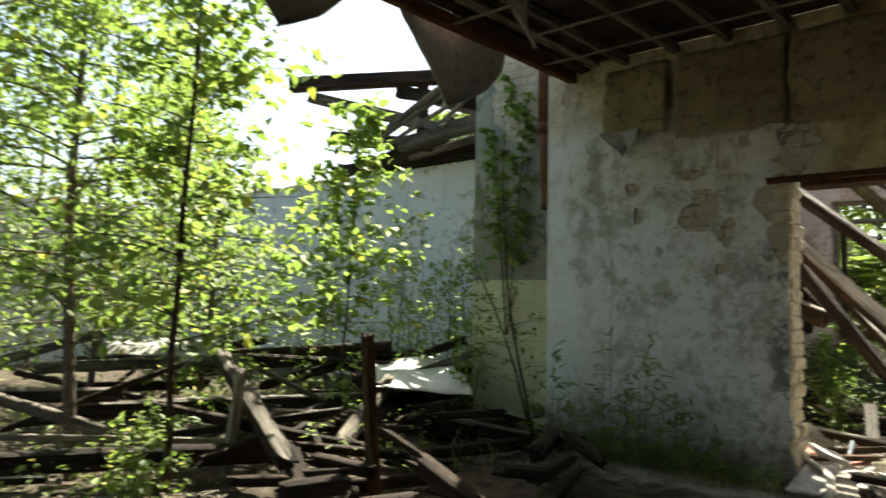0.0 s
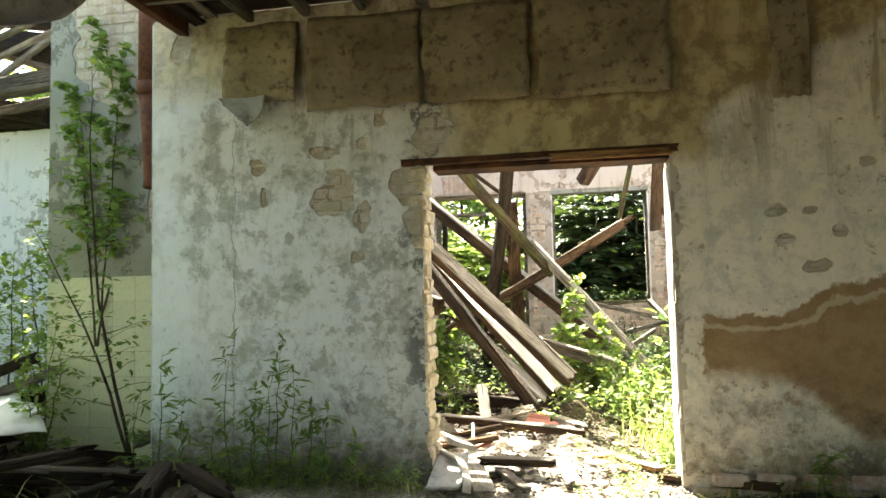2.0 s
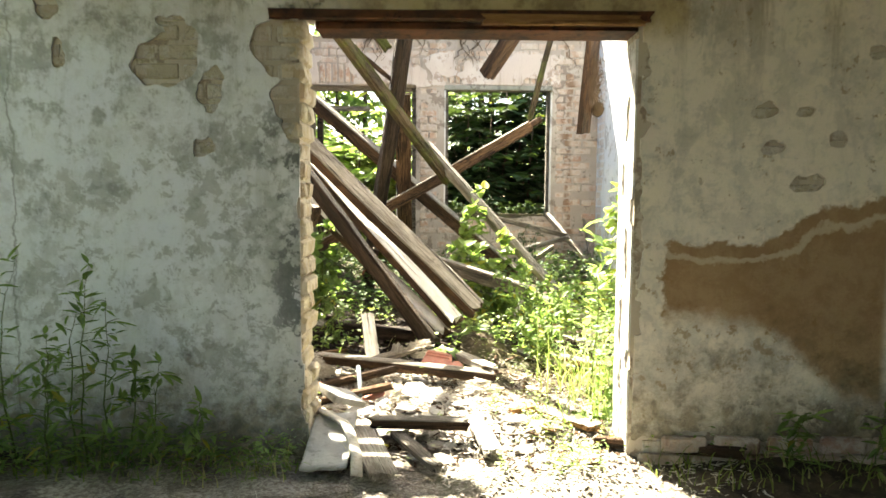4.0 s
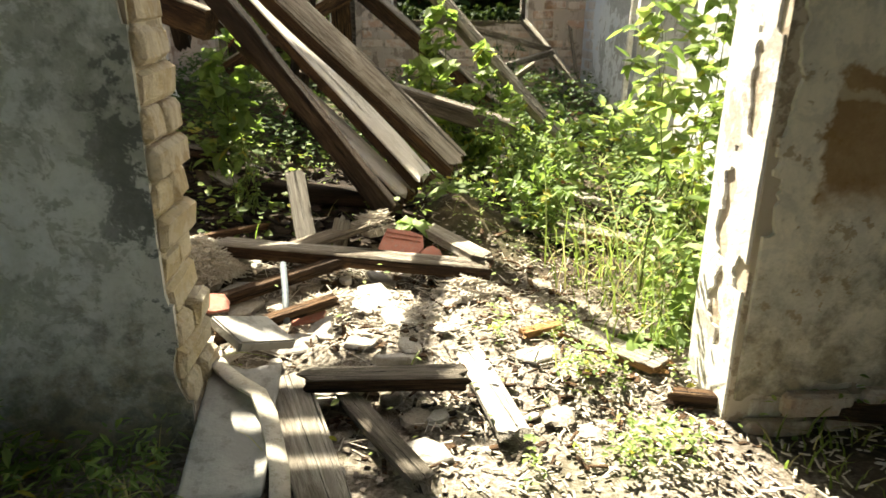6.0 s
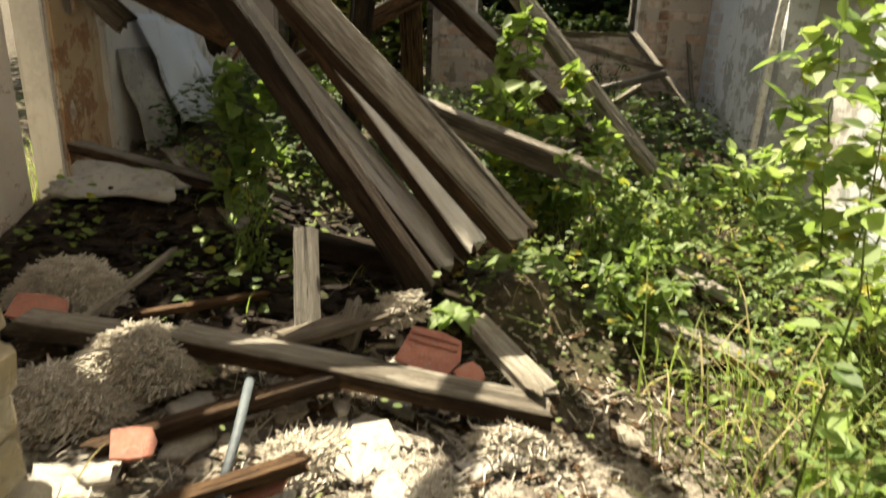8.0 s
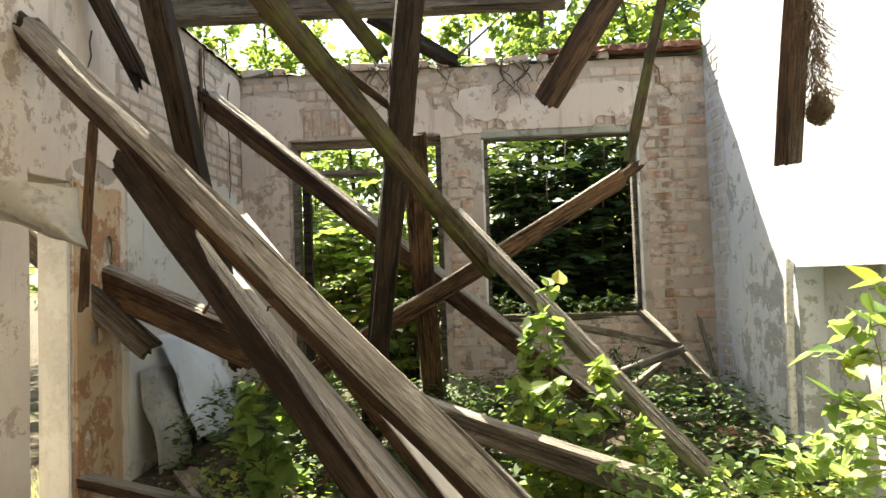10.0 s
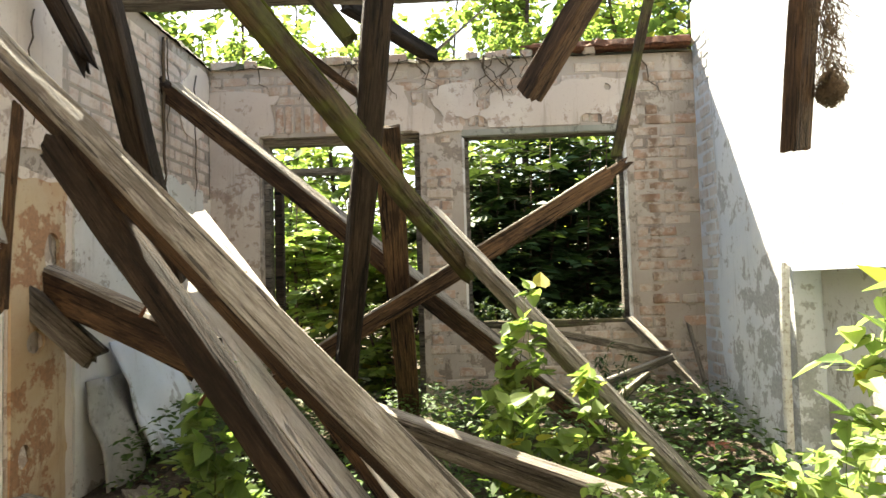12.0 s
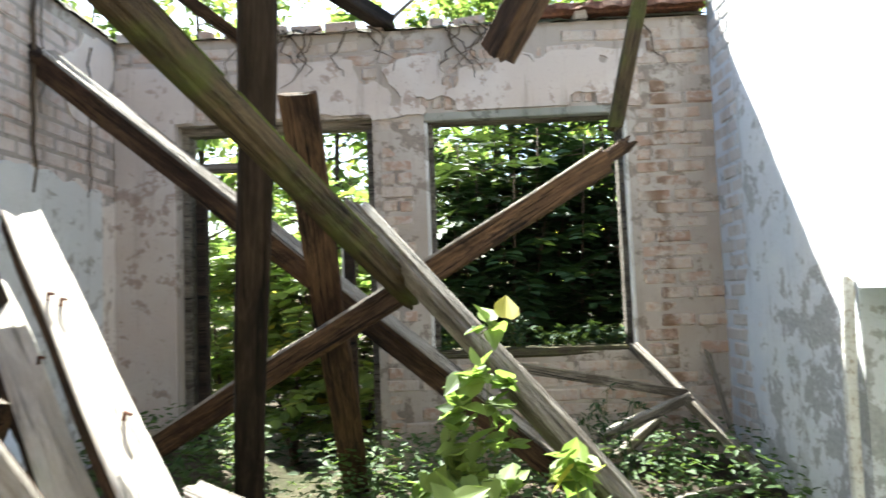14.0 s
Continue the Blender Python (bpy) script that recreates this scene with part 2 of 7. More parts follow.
def leafy(name, dark, light, warm=(0.30, 0.26, 0.03), share=0.05, glow=0.45, gloss=0.35):
    n = Nodes(name, 0.6)
    r = n.island()
    c = n.mix(r, dark, light)
    c = n.mix(n.ramp(r, 1.0 - share, 1.0 - share + 0.01), c, warm)
    n.colour(c)
    n.bsdf.inputs["Specular IOR Level"].default_value = gloss
    t = n.add("ShaderNodeBsdfTranslucent")
    n.join(n.mix(0.5, c, (0.28, 0.42, 0.07)), t.inputs[0])
    m = n.add("ShaderNodeMixShader")
    m.inputs[0].default_value = glow
    n.join(n.bsdf.outputs[0], m.inputs[1])
    n.join(t.outputs[0], m.inputs[2])
    n.join(m.outputs[0], n.tree.nodes["Material Output"].inputs[0])
    return n.mat


def speckled(name, a, b, c3, scale, rough=0.95, metal=0.0, by_object=False):
    n = Nodes(name, rough)
    n.bsdf.inputs["Metallic"].default_value = metal
    f1, f2 = n.noise(scale, 6, 0.7, warp=0.2), n.noise(scale * 6, 5, 0.7)
    c = n.mix(n.ramp(f1, 0.38, 0.62), a, b)
    c = n.mix(n.ramp(f2, 0.5, 0.66, 0, 0.8), c, c3)
    if by_object:
        c = n.mix(n.maths("MULTIPLY", n.chance(), 0.4), c, c3)
    n.colour(c)
    n.bump(n.maths("ADD", f1, f2), 0.6, 0.01)
    return n.mat


def soil():
    n = Nodes("soil_and_litter", 0.97)
    n.world_place()
    broad, mid, fine = n.noise(0.9, 5, 0.6), n.noise(7, 7, 0.7, warp=0.5), n.noise(48, 6, 0.75)
    c = n.mix(n.ramp(mid, 0.4, 0.6), (0.032, 0.024, 0.016), (0.095, 0.072, 0.05))
    c = n.mix(n.ramp(fine, 0.55, 0.68, 0, 0.6), c, (0.22, 0.18, 0.13))
    # dusty plaster rubble just inside the doorway
    x, y = n.axis(0), n.axis(1)
    spot = n.maths("MULTIPLY", n.ramp(n.maths("ADD", y, mid), 7.25, 6.8), n.maths("MULTIPLY", n.ramp(n.maths("ADD", y, mid), 5.15, 5.6), n.maths("MULTIPLY", n.ramp(x, 1.0, 0.4), n.ramp(x, -2.6, -2.2))))
    c = n.mix(n.maths("MULTIPLY", spot, n.ramp(n.noise(3.5, 5, 0.6, warp=0.6), 0.36, 0.54, 0.35, 0.95)), c, n.mix(n.ramp(fine, 0.4, 0.6), (0.18, 0.15, 0.12), (0.42, 0.38, 0.33)))
    c = n.mix(n.maths("MULTIPLY", n.ramp(broad, 0.5, 0.66), 0.6), c, (0.05, 0.062, 0.018))
    n.colour(c)
    n.bump(n.maths("ADD", mid, n.maths("MULTIPLY", fine, 0.7)), 0.9, 0.03)
    return n.mat


M = {
    "soil": soil(),
    "front": front_plaster(),
    "plaster_pale": plaster("pale_plaster", (0.58, 0.56, 0.53), (0.66, 0.65, 0.63), (0.36, 0.32, 0.27)),
    "plaster_blue": plaster("bluish_limewash", (0.58, 0.62, 0.67), (0.66, 0.68, 0.70), (0.36, 0.36, 0.35)),
    "plaster_pink": plaster("pinkish_plaster", (0.62, 0.53, 0.46), (0.70, 0.63, 0.56), (0.42, 0.31, 0.24)),
    # Darker copy of the pinkish plaster: the end wall's shade in its colour.
    "plaster_back": plaster("shaded_pinkish_plaster", (0.50, 0.425, 0.37), (0.56, 0.50, 0.45), (0.36, 0.26, 0.205)),
    "plaster_grey": plaster("grey_cement_render", (0.25, 0.25, 0.215), (0.32, 0.315, 0.28), (0.15, 0.145, 0.12)),
    "plaster_orange": plaster("flaking_ochre_plaster", (0.47, 0.32, 0.19), (0.52, 0.41, 0.28), (0.36, 0.16, 0.08)),
    "mortar": plaster("old_mortar", (0.42, 0.36, 0.28), (0.50, 0.44, 0.36), (0.26, 0.20, 0.145)),
    "brick_white": bricky("limewashed_brick", (0.50, 0.43, 0.38), (0.56, 0.51, 0.47), (0.60, 0.58, 0.57), 0.7),
    "brick_end": bricky("end_wall_brick", (0.40, 0.25, 0.18), (0.50, 0.38, 0.30), (0.53, 0.455, 0.39), 0.48, 1.2),
    "mortar_dark": plaster("washed_out_mortar", (0.35, 0.295, 0.25), (0.43, 0.375, 0.325), (0.21, 0.165, 0.13)),
    "brick_pink": bricky("pinkish_limewashed_brick", (0.56, 0.38, 0.30), (0.60, 0.48, 0.40), (0.66, 0.57, 0.51), 0.6),
    "brick_cream": bricky("cream_sand_lime_brick", (0.47, 0.36, 0.22), (0.60, 0.49, 0.32), (0.66, 0.58, 0.45), 0.5),
    "brick_bare": bricky("bare_grey_ochre_brick", (0.42, 0.36, 0.26), (0.50, 0.44, 0.34), (0.56, 0.52, 0.46), 0.4),
    "tile": speckled("pale_yellow_glazed_tile", (0.62, 0.61, 0.44), (0.66, 0.65, 0.49), (0.50, 0.49, 0.34), 5, 0.25, 0, True),
    "wood_grey": timber("weathered_grey_timber", (0.32, 0.285, 0.24), (0.19, 0.165, 0.135), (0.075, 0.06, 0.047)),
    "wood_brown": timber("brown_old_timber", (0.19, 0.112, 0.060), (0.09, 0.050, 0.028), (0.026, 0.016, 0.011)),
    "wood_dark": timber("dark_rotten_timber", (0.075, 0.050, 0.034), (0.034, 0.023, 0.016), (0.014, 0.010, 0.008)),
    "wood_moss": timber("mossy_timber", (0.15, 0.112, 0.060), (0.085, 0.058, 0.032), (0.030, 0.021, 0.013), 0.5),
    "wood_pale": timber("bleached_sunlit_board", (0.49, 0.46, 0.415), (0.34, 0.315, 0.275), (0.16, 0.135, 0.11), 0.0, 0.9),
    # Near-white wood: the sun's glare on upper faces is put into the colour.
    "wood_bleached": timber("sunlit_pale_board", (0.80, 0.78, 0.74), (0.72, 0.69, 0.64), (0.58, 0.54, 0.48), 0.0, 0.45),
    "lime": plaster("plain_limewash", (0.62, 0.62, 0.60), (0.66, 0.66, 0.64), (0.50, 0.48, 0.44), 0.6, 0.3),
    "wood_orange": timber("fresh_orange_board", (0.52, 0.31, 0.14), (0.40, 0.215, 0.09), (0.22, 0.11, 0.05), 0.0, 0.5),
    "paint_white": speckled("peeling_white_paint", (0.66, 0.65, 0.61), (0.58, 0.56, 0.51), (0.30, 0.24, 0.18), 7),
    "board": speckled("stained_fibreboard", (0.33, 0.275, 0.175), (0.22, 0.175, 0.105), (0.09, 0.06, 0.035), 2.2, 0.9, 0, True),
    "sheet": speckled("grey_fibre_sheet", (0.36, 0.35, 0.32), (0.28, 0.27, 0.25), (0.20, 0.19, 0.17), 3.0, 0.85),
    "felt": speckled("hanging_roofing_felt", (0.46, 0.43, 0.38), (0.36, 0.335, 0.29), (0.24, 0.215, 0.18), 2.5, 0.8),
    "rust": speckled("rusty_iron", (0.16, 0.065, 0.032), (0.095, 0.04, 0.024), (0.05, 0.025, 0.017), 6, 0.8, 0.2),
    "lintel": speckled("rusty_lintel_beam", (0.035, 0.020, 0.015), (0.11, 0.045, 0.02), (0.02, 0.014, 0.012), 3, 0.85, 0.1),
    "clay": speckled("red_clay_tile", (0.44, 0.19, 0.14), (0.36, 0.145, 0.11), (0.34, 0.22, 0.18), 9, 0.85),
    "lump": speckled("crumbled_plaster", (0.36, 0.32, 0.275), (0.23, 0.20, 0.16), (0.14, 0.115, 0.09), 14, 0.96, 0, True),
    "shard": speckled("broken_grey_render", (0.50, 0.475, 0.435), (0.38, 0.355, 0.32), (0.23, 0.205, 0.175), 9, 0.95, 0, True),
    "foam": speckled("whitish_foam_strip", (0.54, 0.50, 0.43), (0.46, 0.42, 0.35), (0.32, 0.28, 0.22), 7, 0.85),
    "moss_green": speckled("yellow_green_moss", (0.10, 0.115, 0.022), (0.065, 0.075, 0.018), (0.13, 0.12, 0.04), 22, 0.97),
    "straw": speckled("dusty_straw", (0.58, 0.54, 0.47), (0.44, 0.395, 0.33), (0.26, 0.22, 0.17), 20, 0.95),
    "pipe_grey": speckled("grey_plastic_pipe", (0.09, 0.11, 0.125), (0.12, 0.14, 0.155), (0.11, 0.12, 0.13), 8, 0.45),
    "bark": timber("young_bark", (0.15, 0.11, 0.08), (0.085, 0.058, 0.042), (0.04, 0.028, 0.021)),
    "bark_pale": timber("pale_bark", (0.36, 0.30, 0.24), (0.24, 0.19, 0.145), (0.11, 0.085, 0.065)),
    "stem": speckled("green_stem", (0.10, 0.14, 0.035), (0.075, 0.10, 0.03), (0.10, 0.075, 0.035), 9),
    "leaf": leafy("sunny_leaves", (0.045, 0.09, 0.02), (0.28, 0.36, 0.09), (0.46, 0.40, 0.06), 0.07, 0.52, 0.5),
    # Darker copy of the leaves, with the shade behind the window in its colour.
    "leaf_dark": leafy("deep_shade_leaves", (0.010, 0.026, 0.010), (0.028, 0.06, 0.022), share=0.0, glow=0.08, gloss=0.12),
    "leaf_nettle": leafy("weed_leaves", (0.055, 0.11, 0.026), (0.24, 0.34, 0.09), share=0.05, gloss=0.5),
    # Weeds at the end wall's foot: its shade is put into the colour.
    "leaf_shade": leafy("shade_toned_weeds", (0.022, 0.050, 0.014), (0.065, 0.11, 0.03), share=0.0, glow=0.25, gloss=0.2),
    "leaf_pale": leafy("pale_green_leaves", (0.10, 0.17, 0.05), (0.36, 0.43, 0.15), share=0.06, glow=0.45),
    "grass": leafy("grass_blades", (0.10, 0.15, 0.03), (0.27, 0.30, 0.09), (0.46, 0.39, 0.20), 0.28, 0.45),
    "rot": speckled("crumbling_red_rot", (0.15, 0.06, 0.032), (0.075, 0.035, 0.022), (0.24, 0.12, 0.07), 14),
    "roots": speckled("dry_roots", (0.075, 0.052, 0.034), (0.11, 0.078, 0.05), (0.05, 0.036, 0.025), 12),
    "moss": speckled("moss_and_soil", (0.062, 0.06, 0.024), (0.048, 0.036, 0.024), (0.095, 0.085, 0.042), 10),
}


# ---- mesh helpers ----
def n3(x, y, z, s=1.0):
    return noise.noise(Vector((x * s, y * s, z * s)))


def from_lists(name, verts, faces, mat, parent=None, label="", smooth=False, mats=None, index=None):
    me = bpy.data.meshes.new(name)
    me.from_pydata(verts, [], faces)
    for m in mats or [mat]:
        me.materials.append(m)
    if index is not None:
        me.polygons.foreach_set("material_index", index)
    if smooth:
        me.polygons.foreach_set("use_smooth", [True] * len(me.polygons))
    me.update()
    ob = new(name, me)
    if parent is not None:
        ob.parent = parent
    if label:
        ob["label"] = label
    return ob


def part(name, bm, mat, parent=None, label="", smooth=False):
    me = bpy.data.meshes.new(name)
    bm.to_mesh(me)
    bm.free()
    me.materials.append(mat)
    if smooth:
        me.polygons.foreach_set("use_smooth", [True] * len(me.polygons))
    ob = new(name, me)
    if parent is not None:
        ob.parent = parent
    if label:
        ob["label"] = label
    return ob


def empty(name, at, label, category, group="", kind=""):
    e = new(name)
    e.empty_display_size = 0.1
    e.matrix_world = at if isinstance(at, Matrix) else Matrix.Translation(at)
    return tagged(e, label, category, group, kind)


def box_lists(lo, hi):
    x0, y0, z0 = lo
    x1, y1, z1 = hi
    v = [(x0, y0, z0), (x1, y0, z0), (x1, y1, z0), (x0, y1, z0), (x0, y0, z1), (x1, y0, z1), (x1, y1, z1), (x0, y1, z1)]
    f = [(0, 3, 2, 1), (4, 5, 6, 7), (0, 1, 5, 4), (1, 2, 6, 5), (2, 3, 7, 6), (3, 0, 4, 7)]
    return v, f


def block(name, lo, hi, mat, parent=None, label="", bevel=0.006):
    """A block with eased edges."""
    bm = bmesh.new()
    v, f = box_lists(lo, hi)
    vs = [bm.verts.new(p) for p in v]
    for q in f:
        bm.faces.new([vs[i] for i in q])
    if bevel:
        bmesh.ops.bevel(bm, geom=bm.edges[:], offset=bevel, segments=2, affect="EDGES")
    return part(name, bm, mat, parent, label)


def blocks(name, spans, mat, kind="structure", label="", category=""):
    """Butted blocks of one wall in one mesh."""
    vs, fs = [], []
    for lo, hi in spans:
        v, f = box_lists(lo, hi)
        k = len(vs)
        vs += v
        fs += [tuple(i + k for i in q) for q in f]
    return tagged(from_lists(name, vs, fs, mat), label, category, "", kind)


def frame_of(p0, p1, roll=0.0):
    """A pose with local x from p0 to p1 and local z as far up as can be."""
    p0, p1 = Vector(p0), Vector(p1)
    x = (p1 - p0).normalized()
    up = Vector((0, 0, 1)) if abs(x.z) < 0.97 else Vector((0, 1, 0))
    y = up.cross(x).normalized()
    z = x.cross(y)
    m = Matrix((x, y, z)).transposed().to_4x4()
    return Matrix.Translation(p0) @ m @ pose(0, 0, 0, roll, 0, 0)


def timber_lists(length, w, h, seed, ragged=(0.03, 0.03), bow=0.0, worn=0.12, step=0.07, taper=1.0, gnarl=1.0):
    """An old squared timber along local x: worn arrises, long splits, broken ends."""
    ring = []
    k = 4
    for sx, sz in ((1, 1), (-1, 1), (-1, -1), (1, -1)):
        a0 = math.atan2(sz, sx) - math.pi / 4
        r = worn * min(w, h)
        cx, cz = sx * (w / 2 - r), sz * (h / 2 - r)
        for i in range(k):
            a = a0 + math.pi / 2 * i / (k - 1)
            ring.append((cx + r * math.cos(a), cz + r * math.sin(a)))
    # points between the corners, so that the sides can be uneven
    full = []
    for i, p in enumerate(ring):
        full.append(p)
        q = ring[(i + 1) % len(ring)]
        if i % k == k - 1:
            full += [(p[0] + (q[0] - p[0]) * t, p[1] + (q[1] - p[1]) * t) for t in (0.25, 0.5, 0.75)]
    m = len(full)
    n = max(4, int(length / step))
    verts, faces = [], []
    for i in range(n + 1):
        t = i / n
        sc = 1 + (taper - 1) * t
        for j, (y, z) in enumerate(full):
            x = t * length
            wob = n3(x * 2.2 + seed * 7.3, y * 9, z * 9) * 0.075 + n3(x * 0.9 + seed, j * 0.8, seed) * 0.06
            groove = max(0.0, n3(seed * 3.1 + x * 0.5, j * 2.1, 4.0) - 0.18) * 0.34
            f = sc * (1 + (wob - groove) * gnarl)
            px = x
            if i == 0:
                px += ragged[0] * (n3(y * 30 + seed, z * 30, 1.0) * 1.3 - 0.3)
            if i == n:
                px += ragged[1] * (n3(y * 30 + seed, z * 30, 2.0) * 1.3 + 0.3)
            sag = bow * math.sin(math.pi * t)
            verts.append((px, y * f + 0.012 * n3(x * 1.3, seed, 9.0), z * f + sag))
    for i in range(n):
        for j in range(m):
            a, b = i * m + j, i * m + (j + 1) % m
            faces.append((a, b, b + m, a + m))
    for base, flip in ((0, True), (n * m, False)):
        c = len(verts)
        ring_v = verts[base:base + m]
        verts.append(tuple(sum(p[q] for p in ring_v) / m for q in range(3)))
        for j in range(m):
            a, b = base + j, base + (j + 1) % m
            faces.append((c, b, a) if flip else (c, a, b))
    return verts, faces


def beam(name, p0, p1, w, h, mat, label, category="beam", roll=0.0, seed=None, top=None, ragged=(0.04, 0.04), bow=0.0, worn=0.14, group="", taper=1.0, gnarl=1.0):
    """A loose timber from p0 to p1. top: another material for its upper face."""
    seed = seed if seed is not None else (abs(hash((round(p0[0], 2), round(p1[1], 2)))) % 997) / 10
    length = (Vector(p1) - Vector(p0)).length
    v, f = timber_lists(length, w, h, seed, ragged, bow, worn, 0.07 if length > 0.8 else 0.04, taper, gnarl)
    mats, index = [M[mat]], None
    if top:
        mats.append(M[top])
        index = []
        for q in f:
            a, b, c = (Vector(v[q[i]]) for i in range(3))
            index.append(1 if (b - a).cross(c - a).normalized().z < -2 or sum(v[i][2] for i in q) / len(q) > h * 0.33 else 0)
    ob = from_lists(name, v, f, None, smooth=False, mats=mats, index=index)
    ob.matrix_world = frame_of(p0, p1, roll)
    return tagged(ob, label, category, group)


def tube_lists(points, radii, sides=8):
    verts, faces = [], []
    pts = [Vector(p) for p in points]
    for i, p in enumerate(pts):
        d = (pts[min(i + 1, len(pts) - 1)] - pts[max(i - 1, 0)]).normalized()
        a = d.orthogonal().normalized()
        b = d.cross(a)
        for j in range(sides):
            t = 2 * math.pi * j / sides
            verts.append(tuple(p + (a * math.cos(t) + b * math.sin(t)) * radii[i]))
    for i in range(len(pts) - 1):
        for j in range(sides):
            q, r = i * sides + j, i * sides + (j + 1) % sides
            faces.append((q, r, r + sides, q + sides))
    faces.append(tuple(range(sides))[::-1])
    faces.append(tuple(range((len(pts) - 1) * sides, len(pts) * sides)))
    return verts, faces


def merge(lists):
    vs, fs = [], []
    for v, f in lists:
        k = len(vs)
        vs += v
        fs += [tuple(i + k for i in q) for q in f]
    return vs, fs


def wavy_sheet(name, corner, u, v, mat, label, category, curl=0.0, wave=0.02, thick=0.008, seed=0, nu=18, nv=14, ragged=0.02, dogear=0.0):
    """A thin limp sheet spanned by u and v, curled about u, with uneven edges and real thickness."""
    corner, u, v = Vector(corner), Vector(u), Vector(v)
    nrm = u.cross(v).normalized()
    verts, faces = [], []
    for side in (0, 1):
        for j in range(nv + 1):
            for i in range(nu + 1):
                a, b = i / nu, j / nv
                ra = a + ragged * n3(b * 5, seed, 3) * (1 if 0 < i < nu else 1.5)
                rb = b + ragged * 1.6 * n3(a * 5, seed, 7) * b
                off = wave * n3(a * 2.2 + seed, b * 2.2, seed) * 2 + curl * b * b
                if dogear:
                    off += dogear * max(0.0, b + (1 - a) - 1.45) * 1.8
                p = corner + u * ra + v * rb + nrm * (off + side * thick)
                verts.append(tuple(p))
    k = (nu + 1) * (nv + 1)
    for j in range(nv):
        for i in range(nu):
            q = j * (nu + 1) + i
            faces.append((q, q + nu + 1, q + nu + 2, q + 1))
            faces.append((k + q, k + q + 1, k + q + nu + 2, k + q + nu + 1))
    edge = [i for i in range(nu)] + [nu + j * (nu + 1) for j in range(nv)] + [nv * (nu + 1) + i for i in range(nu, 0, -1)] + [j * (nu + 1) for j in range(nv, 0, -1)]
    for a, b in zip(edge, edge[1:] + edge[:1]):
        faces.append((a, b, b + k, a + k))
    ob = from_lists(name, verts, faces, M[mat], smooth=True)
    return tagged(ob, label, category)


# leaf outlines in their own plane, along +x
LEAVES = {
    "oval": [(0, 0), (0.12, 0.14), (0.35, 0.27), (0.62, 0.25), (0.85, 0.11), (1, 0), (0.85, -0.11), (0.62, -0.25), (0.35, -0.27), (0.12, -0.14)],
    "birch": [(0, 0), (0.25, 0.33), (0.55, 0.28), (1, 0), (0.55, -0.28), (0.25, -0.33)],
    "round": [(0, 0), (0.06, 0.26), (0.28, 0.42), (0.58, 0.37), (0.82, 0.18), (1, 0), (0.82, -0.18), (0.58, -0.37), (0.28, -0.42), (0.06, -0.26)],
    "heart": [(0.04, 0), (-0.02, 0.2), (0.15, 0.38), (0.45, 0.36), (0.75, 0.17), (1, 0), (0.75, -0.17), (0.45, -0.36), (0.15, -0.38), (-0.02, -0.2)],
    "lance": [(0, 0), (0.3, 0.13), (0.6, 0.12), (1, 0), (0.6, -0.12), (0.3, -0.13)],
}


def leaf_lists(spots, shape, rng, fold=0.25):
    """Leaves at (place, direction, size): each folded along its midrib, with a little droop."""
    out = LEAVES[shape]
    verts, faces = [], []
    for p, d, size in spots:
        p, d = Vector(p), Vector(d).normalized()
        side = d.cross(Vector((rng.uniform(-0.5, 0.5), rng.uniform(-0.5, 0.5), 1))).normalized()
        up = side.cross(d)
        k = len(verts)
        for x, y in out:
            verts.append(tuple(p + d * (x * size) + side * (y * size) + up * (abs(y) * fold * size - 0.14 * x * x * size)))
        h = len(out) // 2
        faces += [tuple(range(k, k + h + 1)), (k,) + tuple(range(k + h, k + 2 * h))]
    return verts, faces


def grow(rng, base, tip, radius, twigs, spread, leaf, count, bend=0.12, low=0.3, shape=None):
    """Stem, side shoots and leaf places of one plant."""
    base, tip = Vector(base), Vector(tip)
    n = 10
    wob = Vector((rng.uniform(-1, 1), rng.uniform(-1, 1), 0)) * bend * (tip - base).length
    pts = [base.lerp(tip, i / n) + wob * math.sin(math.pi * i / n) * 0.5 + Vector((rng.uniform(-1, 1), rng.uniform(-1, 1), 0)) * 0.012 * (i > 0) for i in range(n + 1)]
    woods = [tube_lists(pts, [radius * (1 - 0.85 * i / n) for i in range(n + 1)], 7)]
    spots = []
    for s in range(twigs):
        t = low + (1 - low) * (s + rng.random()) / twigs
        i = min(n - 1, int(t * n))
        p = pts[i].lerp(pts[i + 1], t * n - i)
        a = rng.uniform(0, 2 * math.pi)
        ln = spread * (1.15 - 0.75 * t) * rng.uniform(0.55, 1.15)
        d = Vector((math.cos(a), math.sin(a), rng.uniform(0.05, 0.75))).normalized()
        q = [p + d * ln * f + Vector((0, 0, -0.22 * ln * f * f)) + Vector((rng.uniform(-1, 1), rng.uniform(-1, 1), rng.uniform(-1, 1))) * 0.03 * ln for f in (0, 0.35, 0.7, 1.0)]
        q[0] = p
        rr = max(0.0022, radius * 0.3 * (1 - 0.6 * t))
        woods.append(tube_lists(q, [rr, rr * 0.75, rr * 0.5, rr * 0.3], 5))
        for c in range(count):
            f = rng.uniform(0.12, 1.0) * 3
            k = min(2, int(f))
            at = q[k].lerp(q[k + 1], f - k)
            at = at + Vector((rng.uniform(-1, 1), rng.uniform(-1, 1), rng.uniform(-1, 1))) * 0.16 * ln
            out = (d * 0.5 + Vector((rng.uniform(-1, 1), rng.uniform(-1, 1), rng.uniform(-0.9, 0.5)))).normalized()
            spots.append((at, out, leaf * rng.uniform(0.6, 1.2)))
    return woods, spots


